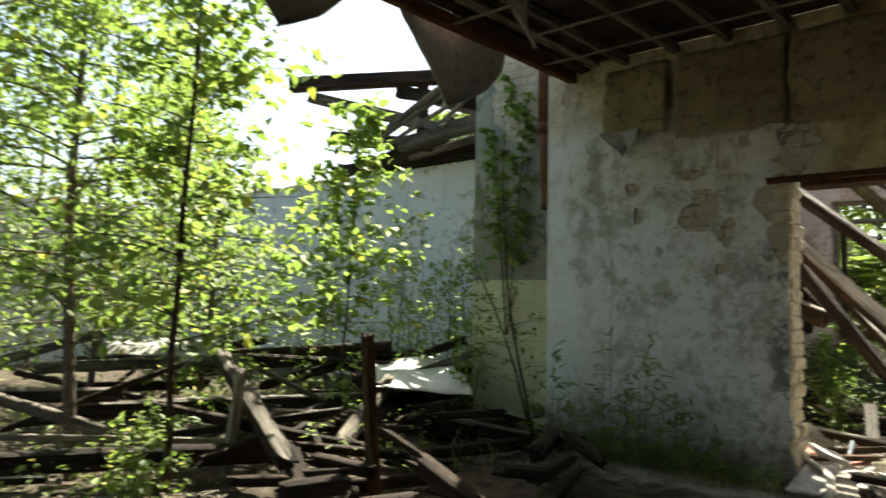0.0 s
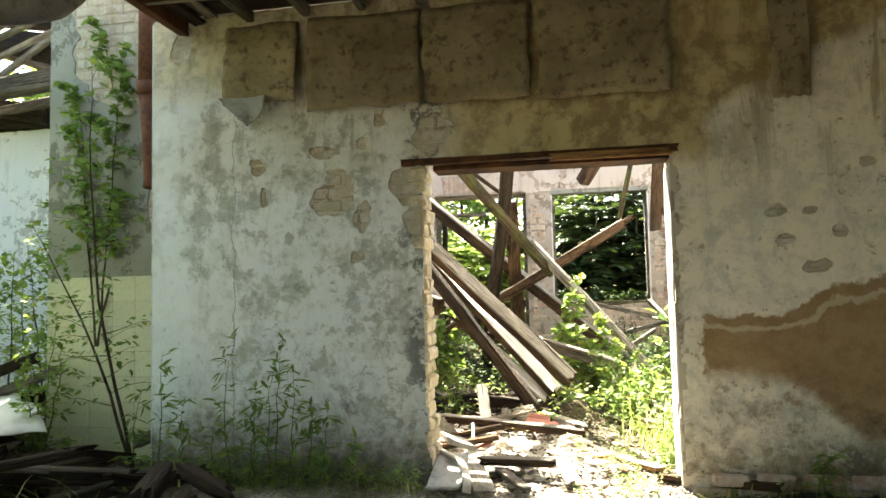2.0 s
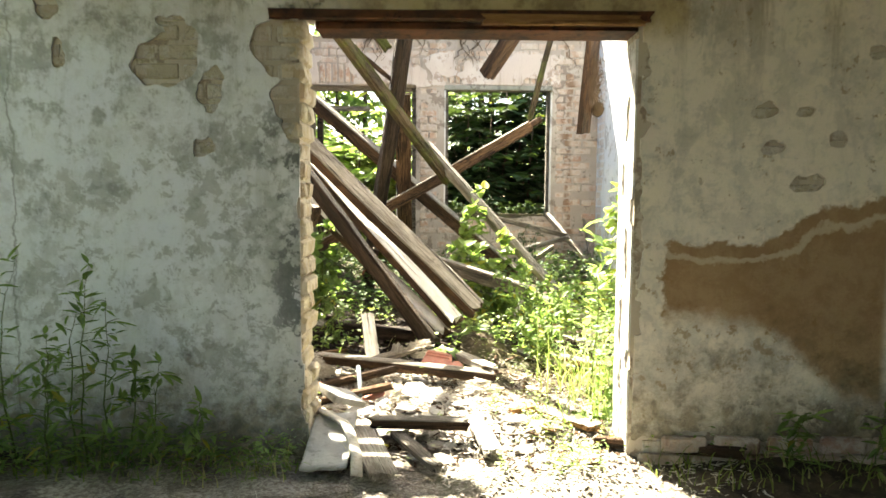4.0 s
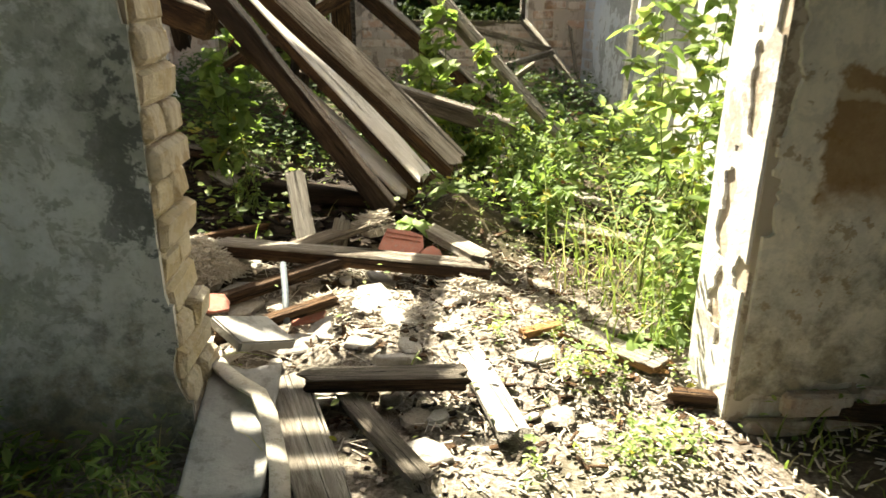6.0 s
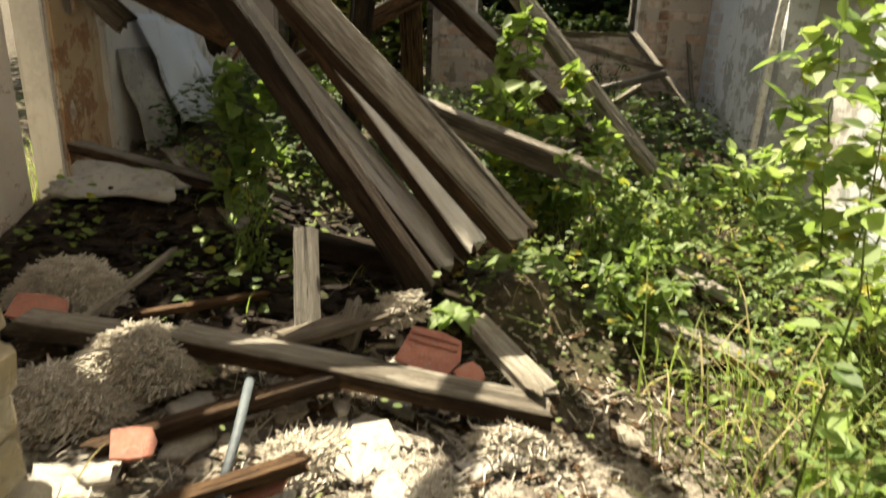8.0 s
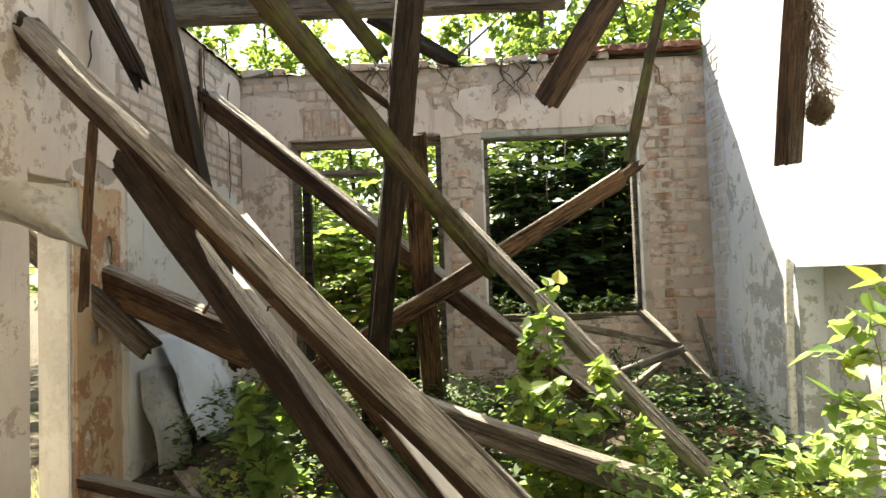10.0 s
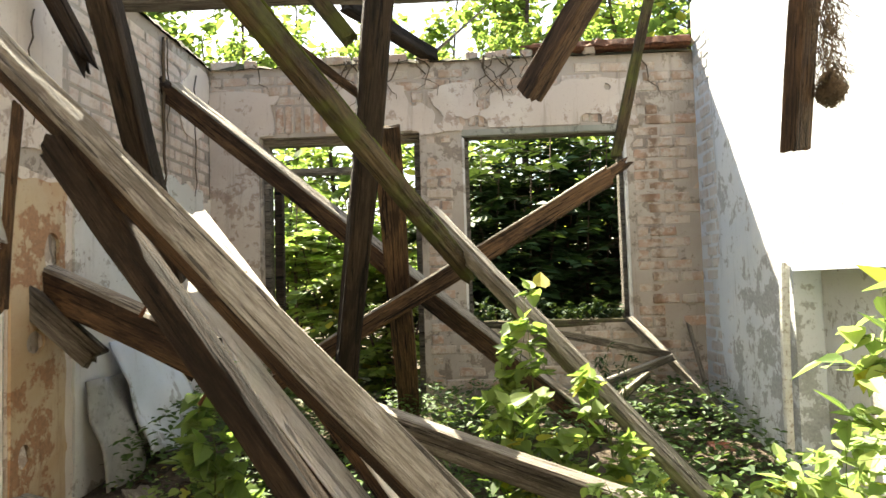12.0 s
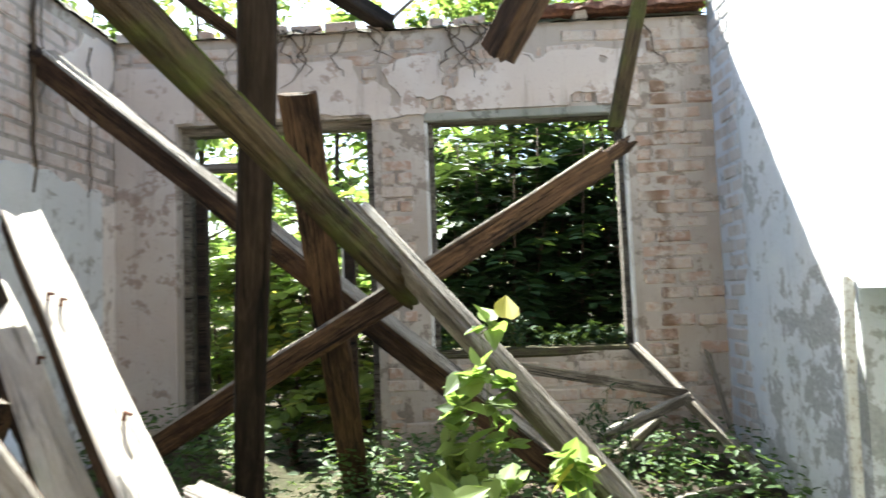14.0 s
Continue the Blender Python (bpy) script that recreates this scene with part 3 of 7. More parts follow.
def plant(name, base, tips, radius, twigs, spread, leaf, count, bark, leaves, shape, label, category, seed, group="", low=0.3, bend=0.12, parts=("trunk", "crown")):
    """A shrub, sapling or weed: stems in one part, leaves in another. tips: the ends of its stems, from the base."""
    rng = random.Random(seed)
    root = empty(name, base, label, category, group)
    woods, spots = [], []
    for k, tip in enumerate(tips):
        off = Vector((rng.uniform(-1, 1), rng.uniform(-1, 1), 0)) * 0.03 * (k > 0)
        w, s = grow(rng, off, tip, radius, twigs, spread, leaf, count, bend, low)
        woods += w
        spots += s
    v, f = merge(woods)
    from_lists(parts[0], v, f, M[bark], root, smooth=True)
    v, f = leaf_lists(spots, shape, rng)
    from_lists(parts[1], v, f, M[leaves], root)
    return root


# ---- the ground ----
def ease(a, b, t):
    t = min(1.0, max(0.0, (t - a) / (b - a)))
    return t * t * (3 - 2 * t)


def ground_z(x, y):
    """Height of the ground: a rubble floor that climbs towards the end wall, a littered yard beside it."""
    inside = ease(-2.9, -2.5, x) * ease(1.9, 1.6, x) * ease(5.6, 6.0, y) * ease(11.2, 10.9, y)
    z = inside * (0.05 + 0.10 * ease(6.8, 8.4, y) + 0.22 * ease(8.4, 10.6, y))
    z += 0.22 * math.exp(-((x + 0.12) ** 2 + (y - 7.34) ** 2) / 0.06)
    z += inside * 0.16 * ease(-1.2, -1.7, x) * ease(7.5, 8.1, y)
    z += 0.035 * n3(x, y, 0, 1.3) + 0.03 * n3(x, y, 5, 3.7) + 0.016 * n3(x, y, 9, 10)
    rubble = ease(-2.2, -1.8, x) * ease(0.3, -0.1, x) * ease(5.6, 5.9, y) * ease(7.4, 7.0, y)
    z += rubble * (0.030 * n3(x, y, 3, 6.5) + 0.022 * max(0.0, n3(x, y, 7, 11)))
    z -= 0.10 * ease(-3.6, -5.0, x)
    z += 0.18 * ease(12, 18, y)
    return z - 0.02


def ground_lines(lo, hi, step, far):
    k = int(round((hi - lo) / step))
    mid = [lo + (hi - lo) * i / k for i in range(k + 1)]
    out, d, p = [], step, hi
    while p < far:
        d *= 1.5
        p += d
        out.append(p)
    back, d, p = [], step, lo
    while p > -far:
        d *= 1.5
        p -= d
        back.append(p)
    return back[::-1] + mid + out


gx, gy = ground_lines(-7.0, 2.2, 0.055, 400), ground_lines(0.5, 11.6, 0.055, 400)
gv = [(x, y, ground_z(x, y)) for y in gy for x in gx]
gf = [(j * len(gx) + i, j * len(gx) + i + 1, (j + 1) * len(gx) + i + 1, (j + 1) * len(gx) + i) for j in range(len(gy) - 1) for i in range(len(gx) - 1)]
tagged(from_lists("ground", gv, gf, M["soil"], smooth=True), "dark soil strewn with plaster dust, litter and moss", "ground", "", "structure")

# ---- walls ----
WY0, WY1 = 5.49, 5.78          # front wall
DX0, DX1, DZ = -1.10, 0.565, 2.13
BY0, BY1 = 10.93, 11.28        # end wall
LX, RX = -2.55, 1.58           # inner faces of the side walls
blocks("wall_front", [((-3.2, WY0 + 0.012, -0.3), (DX0 - 0.012, WY1, 3.42)), ((DX1, WY0 + 0.012, -0.3), (2.3, WY1, 3.42)), ((DX0 - 0.012, WY0 + 0.012, DZ + 0.09), (DX1, WY1, 3.42))],
       M["mortar"], label="plastered brick wall with an empty doorway", category="wall")
WIN_R, WIN_L = (-0.38, 1.004, 1.08, 2.74), (-2.11, -0.74, 0.1, 2.735)
blocks("wall_back", [((LX, BY0 + 0.012, -0.3), (WIN_L[0], BY1, 3.34)), ((WIN_L[1], BY0 + 0.012, -0.3), (WIN_R[0], BY1, 3.34)), ((WIN_R[1], BY0 + 0.012, -0.3), (RX + 0.3, BY1, 3.34)),
                     ((WIN_L[0], BY0 + 0.012, WIN_L[3]), (WIN_L[1], BY1, 3.34)), ((WIN_R[0], BY0 + 0.012, WIN_R[3]), (WIN_R[1], BY1, 3.34)),
                     ((WIN_R[0], BY0 + 0.012, -0.3), (WIN_R[1], BY1, WIN_R[2])), ((WIN_L[0], BY0 + 0.012, -0.3), (WIN_L[1], BY1, WIN_L[2]))],
       M["mortar_dark"], label="limewashed brick end wall with two empty window openings", category="wall")
SIDE0, SIDE1 = 8.0, 8.34
blocks("wall_left", [((LX - 0.3, WY1, -0.3), (LX - 0.012, SIDE0, 3.36)), ((LX - 0.17, SIDE1, -0.3), (LX - 0.012, 8.9, 3.36)), ((LX - 0.3, 8.9, -0.3), (LX - 0.012, BY1, 3.36)), ((LX - 0.3, SIDE0, 2.02), (LX - 0.012, SIDE1, 3.36))],
       M["mortar_dark"], label="brick side wall with flaking pinkish plaster and a doorway", category="wall")
NICHE = (8.30, 9.36, 1.45)
blocks("wall_right", [((RX + 0.008, WY1, -0.3), (RX + 0.3, NICHE[0], 3.75)), ((RX + 0.008, NICHE[1], -0.3), (RX + 0.3, BY0 + 0.012, 3.75)), ((RX + 0.008, NICHE[0], NICHE[2]), (RX + 0.3, NICHE[1], 3.75)), ((RX + 0.2, NICHE[0], -0.3), (RX + 0.3, NICHE[1], NICHE[2]))], M["plaster_blue"], label="sunlit white plastered side wall", category="wall")
blocks("wall_porch_side", [((1.97, -2.6, -0.3), (2.27, WY0 + 0.012, 3.42))], M["plaster_pale"], label="stained pale plaster side wall", category="wall")
blocks("wall_porch_rear", [((-3.0, -2.9, -0.3), (2.27, -2.6, 3.42))], M["plaster_pale"], label="plain pale plaster rear wall", category="wall")
blocks("wall_tiled", [((-4.54, 6.012, -0.3), (-2.852, 6.35, 4.3))], M["mortar"], label="grey rendered wall with a tiled dado", category="wall")
blocks("wall_far", [((-14.0, 8.0, -0.5), (-4.54, 8.3, 3.38)), ((-4.84, 6.35, -0.5), (-4.54, 8.0, 3.8))], M["plaster_blue"], label="white plastered wall of the roofless hall", category="wall")
blocks("wall_yard", [((-14.3, -4.0, -0.5), (-14.0, 8.3, 3.0))], M["plaster_pale"], label="pale outer wall behind the trees", category="wall")


def plaster_coat(name, origin, u_axis, v_axis, normal, size, cut, mat, thick, label, step=0.02, smooth_noise=0.004):
    """A coat of plaster over a wall. cut(u, v) > 0 keeps it; where it has fallen its edge follows cut = 0."""
    o, ua, va, na = Vector(origin), Vector(u_axis), Vector(v_axis), Vector(normal)
    nu, nv = int(size[0] / step), int(size[1] / step)
    us, vs = [size[0] * i / nu for i in range(nu + 1)], [size[1] * j / nv for j in range(nv + 1)]
    val = [[cut(u, v) for u in us] for v in vs]
    keep, verts, faces = {}, [], []

    def vert(i, j):
        key = (i, j)
        if key not in keep:
            keep[key] = len(verts)
            verts.append([us[i], vs[j]])
        return keep[key]

    count = {}
    for j in range(nv):
        for i in range(nu):
            if (val[j][i] + val[j][i + 1] + val[j + 1][i] + val[j + 1][i + 1]) > 0:
                q = (vert(i, j), vert(i + 1, j), vert(i + 1, j + 1), vert(i, j + 1))
                faces.append(q)
                for a, b in zip(q, q[1:] + q[:1]):
                    if (b, a) in count:
                        del count[(b, a)]
                    else:
                        count[(a, b)] = 1
    rim = {a for e in count for a in e}
    for (i, j), k in keep.items():
        if k in rim and 0 < i < nu and 0 < j < nv:
            gu = (val[j][i + 1] - val[j][i - 1]) / (us[i + 1] - us[i - 1])
            gw = (val[j + 1][i] - val[j - 1][i]) / (vs[j + 1] - vs[j - 1])
            g2 = gu * gu + gw * gw + 1e-6
            t = max(-1.0, min(1.0, val[j][i] / (math.sqrt(g2) * step)))
            verts[k][0] -= t * step * gu / math.sqrt(g2)
            verts[k][1] -= t * step * gw / math.sqrt(g2)
    out = []
    for a, b in verts:
        w = thick + smooth_noise * n3(a, b, 2, 3.0) + smooth_noise * 0.6 * n3(a, b, 6, 9.0)
        out.append(tuple(o + ua * a + va * b + na * w))
    n = len(out)
    back = sorted(rim)
    where = {k: n + i for i, k in enumerate(back)}
    for k in back:
        a, b = verts[k]
        out.append(tuple(o + ua * a + va * b - na * 0.004))
    flip = ua.cross(va).dot(na) < 0
    if flip:
        faces = [q[::-1] for q in faces]
    for a, b in count:
        q = (a, where[a], where[b], b)
        faces.append(q[::-1] if flip else q)
    return tagged(from_lists(name, out, faces, M[mat], smooth=False), label, "plaster", "", "structure")


def blob(u, v, cu, cv, ru, rv, rough=0.35, s=5.0):
    """Positive outside a ragged hole at (cu, cv)."""
    d = math.hypot((u - cu) / ru, (v - cv) / rv)
    return (d - 1 + rough * n3(u, v, cu, s) + 0.5 * rough * n3(u, v, cv, s * 2.7)) * min(ru, rv)


def front_cut(u, v):
    """Plaster of the front wall, u from its free end at x = -3.2, v from the ground."""
    x, z = u - 3.2, v - 0.3
    if DX0 + 0.035 * ease(0.7, 0.0, z) < x < DX1 and z < DZ + 0.085:
        return -1.0
    r = 1.0
    for c in ((-1.80, 2.31, 0.11, 0.055), (-1.71, 2.17, 0.10, 0.045), (-1.77, 1.97, 0.17, 0.13), (-1.54, 2.36, 0.035, 0.05), (-1.24, 2.01, 0.15, 0.12), (-1.14, 1.76, 0.08, 0.15), (-1.04, 2.37, 0.13, 0.13), (-2.30, 2.01, 0.03, 0.05), (-1.60, 1.53, 0.06, 0.05),
              (1.19, 1.75, 0.055, 0.035), (1.39, 1.75, 0.05, 0.025), (1.25, 1.57, 0.07, 0.03), (1.43, 1.39, 0.07, 0.04), (0.89, 1.41, 0.02, 0.05), (1.75, 2.04, 0.06, 0.045), (1.57, 1.62, 0.04, 0.03),
              (-2.35, 2.22, 0.055, 0.07), (-1.55, 1.86, 0.05, 0.10), (-1.42, 2.52, 0.04, 0.06), (-1.05, 0.35, 0.05, 0.16),
              (0.62, 0.02, 0.5, 0.10), (1.5, 0.02, 0.5, 0.06), (-2.95, 3.2, 0.1, 0.14), (0.58, 1.2, 0.035, 0.5), (0.58, 2.0, 0.04, 0.12)):
        r = min(r, blob(x, z, *c, 0.85, 0.42 / max(0.045, min(c[2], c[3]))))
    r = min(r, DX0 - x + 0.03 * ease(0.7, 0.0, z) + 0.03 * n3(z, 3, 1, 6) - 0.015) if DX0 - 0.2 < x < DX0 + 0.08 and z < 2.2 else r
    return r


plaster_coat("wall_front_plaster", (-3.2, WY0 + 0.012, -0.3), (1, 0, 0), (0, 0, 1), (0, -1, 0), (5.17, 3.7), front_cut, "front", 0.014,
             "flaking white and ochre lime plaster with brown damp stains", 0.018, 0.005)
# the free end of the front wall
tagged(block("trim_wall_end", (-3.216, WY0 + 0.004, -0.3), (-3.2, WY1, 3.4), M["plaster_blue"]), "bluish white plaster on the wall's free end", "plaster", "", "structure")


def back_cut(u, v):
    x, z = u + LX, v - 0.3
    if z > 3.22 + 0.05 * n3(x, 1, 1, 3):
        return -1
    for w in (WIN_L, WIN_R):
        if w[0] < x < w[1] and w[2] < z < w[3]:
            return -1
    lint = min(z - 2.76, 3.12 + 0.05 * n3(x, 0, 4, 4) - z, x + 2.25, 1.12 - x)
    left = min(-2.05 - x, 3.1 - z) + 0.05 * n3(x, z, 3, 3)
    lint = min(lint + 0.07 * n3(x, z, 0, 2.2) + 0.02, 0.04 + 0.5 * n3(x, z, 9, 2.6) + 0.22 * n3(x, z, 3, 8))
    return max(lint, left + 0.04)


plaster_coat("wall_back_plaster", (LX, BY0 + 0.012, -0.3), (1, 0, 0), (0, 0, 1), (0, -1, 0), (RX - LX, 3.65), back_cut, "plaster_back", 0.018,
             "pinkish limewashed plaster over the window heads", 0.022)


def left_cut(u, v):
    y, z = u + WY1, v - 0.3
    if SIDE0 < y < SIDE1 and z < 2.02:
        return -1
    if z > 3.3 + 0.06 * n3(y, 1, 7, 3):
        return -1
    if z > 2.15 and y > 8.8:
        return 0.3 * n3(y, z, 5, 2.1) - 0.13 if z > 2.22 + 0.12 * n3(y, 4, 4, 3) + 0.16 * ease(9.6, 10.5, y) * n3(y, 1, 3, 2) else 0.1
    r = min(0.6, blob(y, z, 8.6, 2.12, 0.22, 0.07), blob(y, z, 9.9, 2.55, 0.1, 0.35), blob(y, z, 8.52, 1.1, 0.09, 0.45), blob(y, z, 8.75, 1.75, 0.08, 0.25))
    return min(r, blob(y, z, 10.4, 2.8, 0.3, 0.3), blob(y, z, 9.3, 3.0, 0.25, 0.2))


plaster_coat("wall_left_plaster", (LX - 0.012, WY1, -0.3), (0, 1, 0), (0, 0, 1), (1, 0, 0), (BY0 - WY1, 3.65), left_cut, "plaster_pink", 0.014,
             "flaking pinkish plaster on the side wall", 0.024)
plaster_coat("wall_left_ochre", (LX, 8.36, 0.3), (0, 1, 0), (0, 0, 1), (1, 0, 0), (0.46, 1.75), lambda u, v: min(blob(u, v, 0.2, 0.9, 0.07, 0.06), blob(u, v, 0.33, 1.35, 0.06, 0.10), blob(u, v, 0.1, 0.35, 0.05, 0.06), 0.44 + 0.03 * n3(v, 2, 2, 5) - u, 1.73 - v + 0.05 * n3(u, 1, 1, 6)),
             "plaster_orange", 0.016, "cracked ochre plaster pier beside the side doorway", 0.02)
plaster_coat("wall_left_white", (LX, 8.86, 0.2), (0, 1, 0), (0, 0, 1), (1, 0, 0), (1.9, 2.25), lambda u, v: min(2.06 - v + 0.12 * n3(u, 1, 1, 2.5) + 0.05 * n3(u, 1, 1, 8), u - 0.03 + 0.02 * n3(v, 2, 2, 6), 1.88 - u),
             "plaster_pale", 0.016, "greyish white painted plaster panel", 0.025)
plaster_coat("wall_right_plaster", (RX + 0.008, WY1, -0.3), (0, 1, 0), (0, 0, 1), (-1, 0, 0), (BY0 - WY1, 4.05), lambda u, v: -1 if NICHE[0] < u + WY1 < NICHE[1] and v - 0.3 < NICHE[2] else min(0.5, 4.75 + 0.10 * n3(v, 3, 1, 1.2) + 0.05 * n3(v, 2, 5, 6) - u, 3.72 + 0.14 * n3(u, 2, 2, 1.5) + 0.05 * n3(u, 2, 8, 7) + 0.25 - 0.07 * (u - 3) - v),
             "plaster_blue", 0.01, "white lime plaster bleached by the sun", 0.03)
plaster_coat("wall_tiled_render", (-4.54, 6.012, 1.48), (1, 0, 0), (0, 0, 1), (0, -1, 0), (1.36, 2.8), lambda u, v: min(blob(u, v, 0.9, 2.4, 0.75, 1.0, 0.3, 3), blob(u, v, 1.0, 0.55, 0.05, 0.22), 0.6),
             "plaster_grey", 0.016, "grey cement render fallen off the brick", 0.025)

# ---- lining of the openings ----
for k, (w, nm) in enumerate(((WIN_R, "window_1"), (WIN_L, "window_2"))):
    e = empty(nm, ((w[0] + w[1]) / 2, BY0 + 0.13, w[2]), "empty window opening with weathered timber frame and no glass", "window", "", "structure")
    cx, cz = (w[0] + w[1]) / 2, w[2]
    t = 0.055
    for nme, lo, hi in (("jamb", (w[0], -0.04, w[2]), (w[0] + t, 0.07, w[3] - t)), ("jamb", (w[1] - t, -0.04, w[2]), (w[1], 0.07, w[3] - t)), ("head", (w[0], -0.045, w[3] - t), (w[1], 0.075, w[3]))):
        block(nme, (lo[0] - cx, lo[1], lo[2] - cz), (hi[0] - cx, hi[1], hi[2] - cz), M["wood_grey"], e, "", 0.008)
    if k == 0:
        v, f = timber_lists(w[1] - w[0], 0.30, 0.06, 44.0, (0.0, 0.0), 0.0, 0.3)
        sill = from_lists("sill", v, f, M["moss"], e, "crumbling mossy sill")
        sill.location = (w[0] - cx, 0.03, 0.0)
    else:
        block("transom", (w[0] + t - cx, -0.03, 2.42 - cz), (w[1] - t - 0.55 - cx, 0.05, 2.48 - cz), M["wood_grey"], e, "", 0.006)
        block("stile", (w[0] + t + 0.03 - cx, -0.03, 0.02), (w[0] + t + 0.10 - cx, 0.05, 2.42 - cz), M["wood_dark"], e, "dark rotten stile", 0.006)
        block("stile", (-0.98 - cx, -0.03, 0.02), (-0.91 - cx, 0.05, 2.0), M["wood_dark"], e, "dark rotten stile", 0.006)
        block("mullion", (-1.0 - cx, -0.02, 0.02), (-0.93 - cx, 0.03, 1.9), M["paint_white"], e, "peeling white mullion", 0.006)
for nme, lo, hi, mt in (("trim_reveal_left", (WIN_R[0] - 0.0, BY0 + 0.014, WIN_R[2]), (WIN_R[0] + 0.02, BY0 + 0.088, WIN_R[3] - 0.06), "plaster_pale"), ("trim_reveal_right", (WIN_R[1] - 0.02, BY0 + 0.014, WIN_R[2]), (WIN_R[1], BY0 + 0.088, WIN_R[3] - 0.06), "plaster_pale"),
                        ("trim_reveal_top", (WIN_R[0], BY0 + 0.004, WIN_R[3] - 0.05), (WIN_R[1], BY0 + 0.08, WIN_R[3] + 0.005), "plaster_grey"),
                        ("trim_side_jamb", (LX - 0.172, SIDE1 - 0.018, -0.1), (LX - 0.004, SIDE1 + 0.004, 2.02), "lime")):
    tagged(block(nme, lo, hi, M[mt]), "pale plastered reveal of the opening", "trim", "", "structure")

# rusty lintel over the doorway, longer to one side
lint = empty("lintel", (-1.24, WY0, DZ), "rusty iron lintel beams over the empty doorway", "lintel", "", "structure")
v, f = timber_lists(1.84, 0.05, 0.045, 3.0, (0.02, 0.03), 0.0, 0.1)
o = from_lists("beam", v, f, M["lintel"], lint)
o.location = (0, -0.012, 0.068)
v, f = timber_lists(1.60, 0.22, 0.04, 5.0, (0.0, 0.0), 0.0, 0.1)
o = from_lists("plate", v, f, M["lintel"], lint)
o.location = (0.205, 0.14, 0.03)
v, f = timber_lists(0.75, 0.03, 0.05, 8.0, (0.05, 0.05), 0.0, 0.2)
o = from_lists("splinter", v, f, M["wood_orange"], lint, "splintered orange wood strip")
o.location = (1.05, -0.03, 0.045)

# sunlit plaster of the doorway's far reveal
plaster_coat("trim_door_reveal", (DX1 - 0.0, WY0 + 0.02, -0.1), (0, 1, 0), (0, 0, 1), (-1, 0, 0), (0.27, 2.2), lambda u, v: min([0.1] + [blob(u, v, cu, cv, ru, rv, 0.9, 11) for cu, cv, ru, rv in ((0.13, 0.42, 0.05, 0.10), (0.16, 0.78, 0.04, 0.14), (0.10, 1.12, 0.035, 0.12), (0.18, 1.48, 0.035, 0.10), (0.12, 1.85, 0.04, 0.12), (0.03, 0.62, 0.03, 0.08), (0.02, 1.35, 0.02, 0.10))]),
             "plaster_pale", 0.010, "crumbling white plaster on the doorway's reveal", 0.018)

# ---- porch ceiling ----
cv = []
rng = random.Random(5)
y = -2.6
while y < 5.45:
    w = rng.uniform(0.13, 0.17)
    y1 = min(5.48, y + w)
    if not (4.9 < y < 5.02):
        cv.append(box_lists((-2.95 + rng.uniform(-0.02, 0.05), y, 3.40 + rng.uniform(0, 0.012)), (2.25, y1 - rng.uniform(0.004, 0.012), 3.425)))
    y = y1
v, f = merge(cv)
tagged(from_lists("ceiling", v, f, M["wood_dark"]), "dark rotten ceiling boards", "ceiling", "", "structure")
tagged(block("roof", (-2.98, -2.9, 3.5), (2.3, 5.8, 3.58), M["felt"]), "sagging dark roof over the porch", "roof", "", "structure")
for k, x in enumerate([-2.40, -1.96, -1.53, -1.10, -0.68, -0.27, 0.16, 0.6, 1.02, 1.46, 1.85]):
    beam("ceiling_joist", (x + 0.02, 5.46, 3.36), (x - 0.02, -2.58, 3.36), 0.055, 0.075, "wood_grey", "thin grey ceiling joist under dark boards", "joist", group="ceiling joists", seed=k * 1.7, ragged=(0, 0), worn=0.06)
for k, (yy, x0, x1) in enumerate([(5.02, -2.9, 1.9), (4.42, -2.6, 1.9), (3.85, -2.9, 1.9), (3.2, -2.9, 1.9)]):
    beam("ceiling_lath", (x0, yy - 0.06, 3.305), (x1, yy + 0.05, 3.31), 0.022, 0.014, "wood_pale", "thin pale lath nailed under the joists", "lath", group="ceiling laths", seed=20 + k, ragged=(0.02, 0.02))
beam("edge_beam", (-2.93, 5.47, 3.33), (-2.93, -2.6, 3.33), 0.07, 0.11, "rust", "rusty brown edge beam of the porch ceiling", "beam", seed=31, ragged=(0.02, 0.0))
beam("edge_board", (-2.80, 5.47, 3.36), (-2.80, -2.6, 3.36), 0.10, 0.03, "wood_dark", "dark board along the ceiling's broken edge", "board", seed=32)
beam("edge_board", (-2.66, 5.40, 3.37), (-2.70, -2.6, 3.37), 0.09, 0.025, "wood_grey", "grey board along the ceiling's broken edge", "board", seed=33)

# ---- hanging ceiling sheets over the front wall ----
for k, (x0, x1, top, b0, b1, out, mt, curl) in enumerate([(-2.56, -2.00, 3.29, 2.72, 2.70, 0.17, "board", 0.10), (-1.92, -1.09, 3.29, 2.61, 2.60, 0.12, "board", 0.05), (-1.06, -0.33, 3.28, 2.56, 2.65, 0.10, "board", 0.05),
                                                           (-0.26, 0.58, 3.29, 2.53, 2.62, 0.13, "board", 0.08), (1.19, 1.42, 3.32, 2.46, 2.56, 0.20, "board", 0.16)]):
    wavy_sheet("ceiling_panel", (x0, WY0 - 0.05, top), (x1 - x0, 0, 0.0), (0.0, -out, (b0 + b1) / 2 - top), mt, "brown stained fibreboard panel hanging down the wall", "panel", curl, 0.015, 0.012, 3 + k * 2.3, ragged=0.03)["group"] = "hanging ceiling panels"
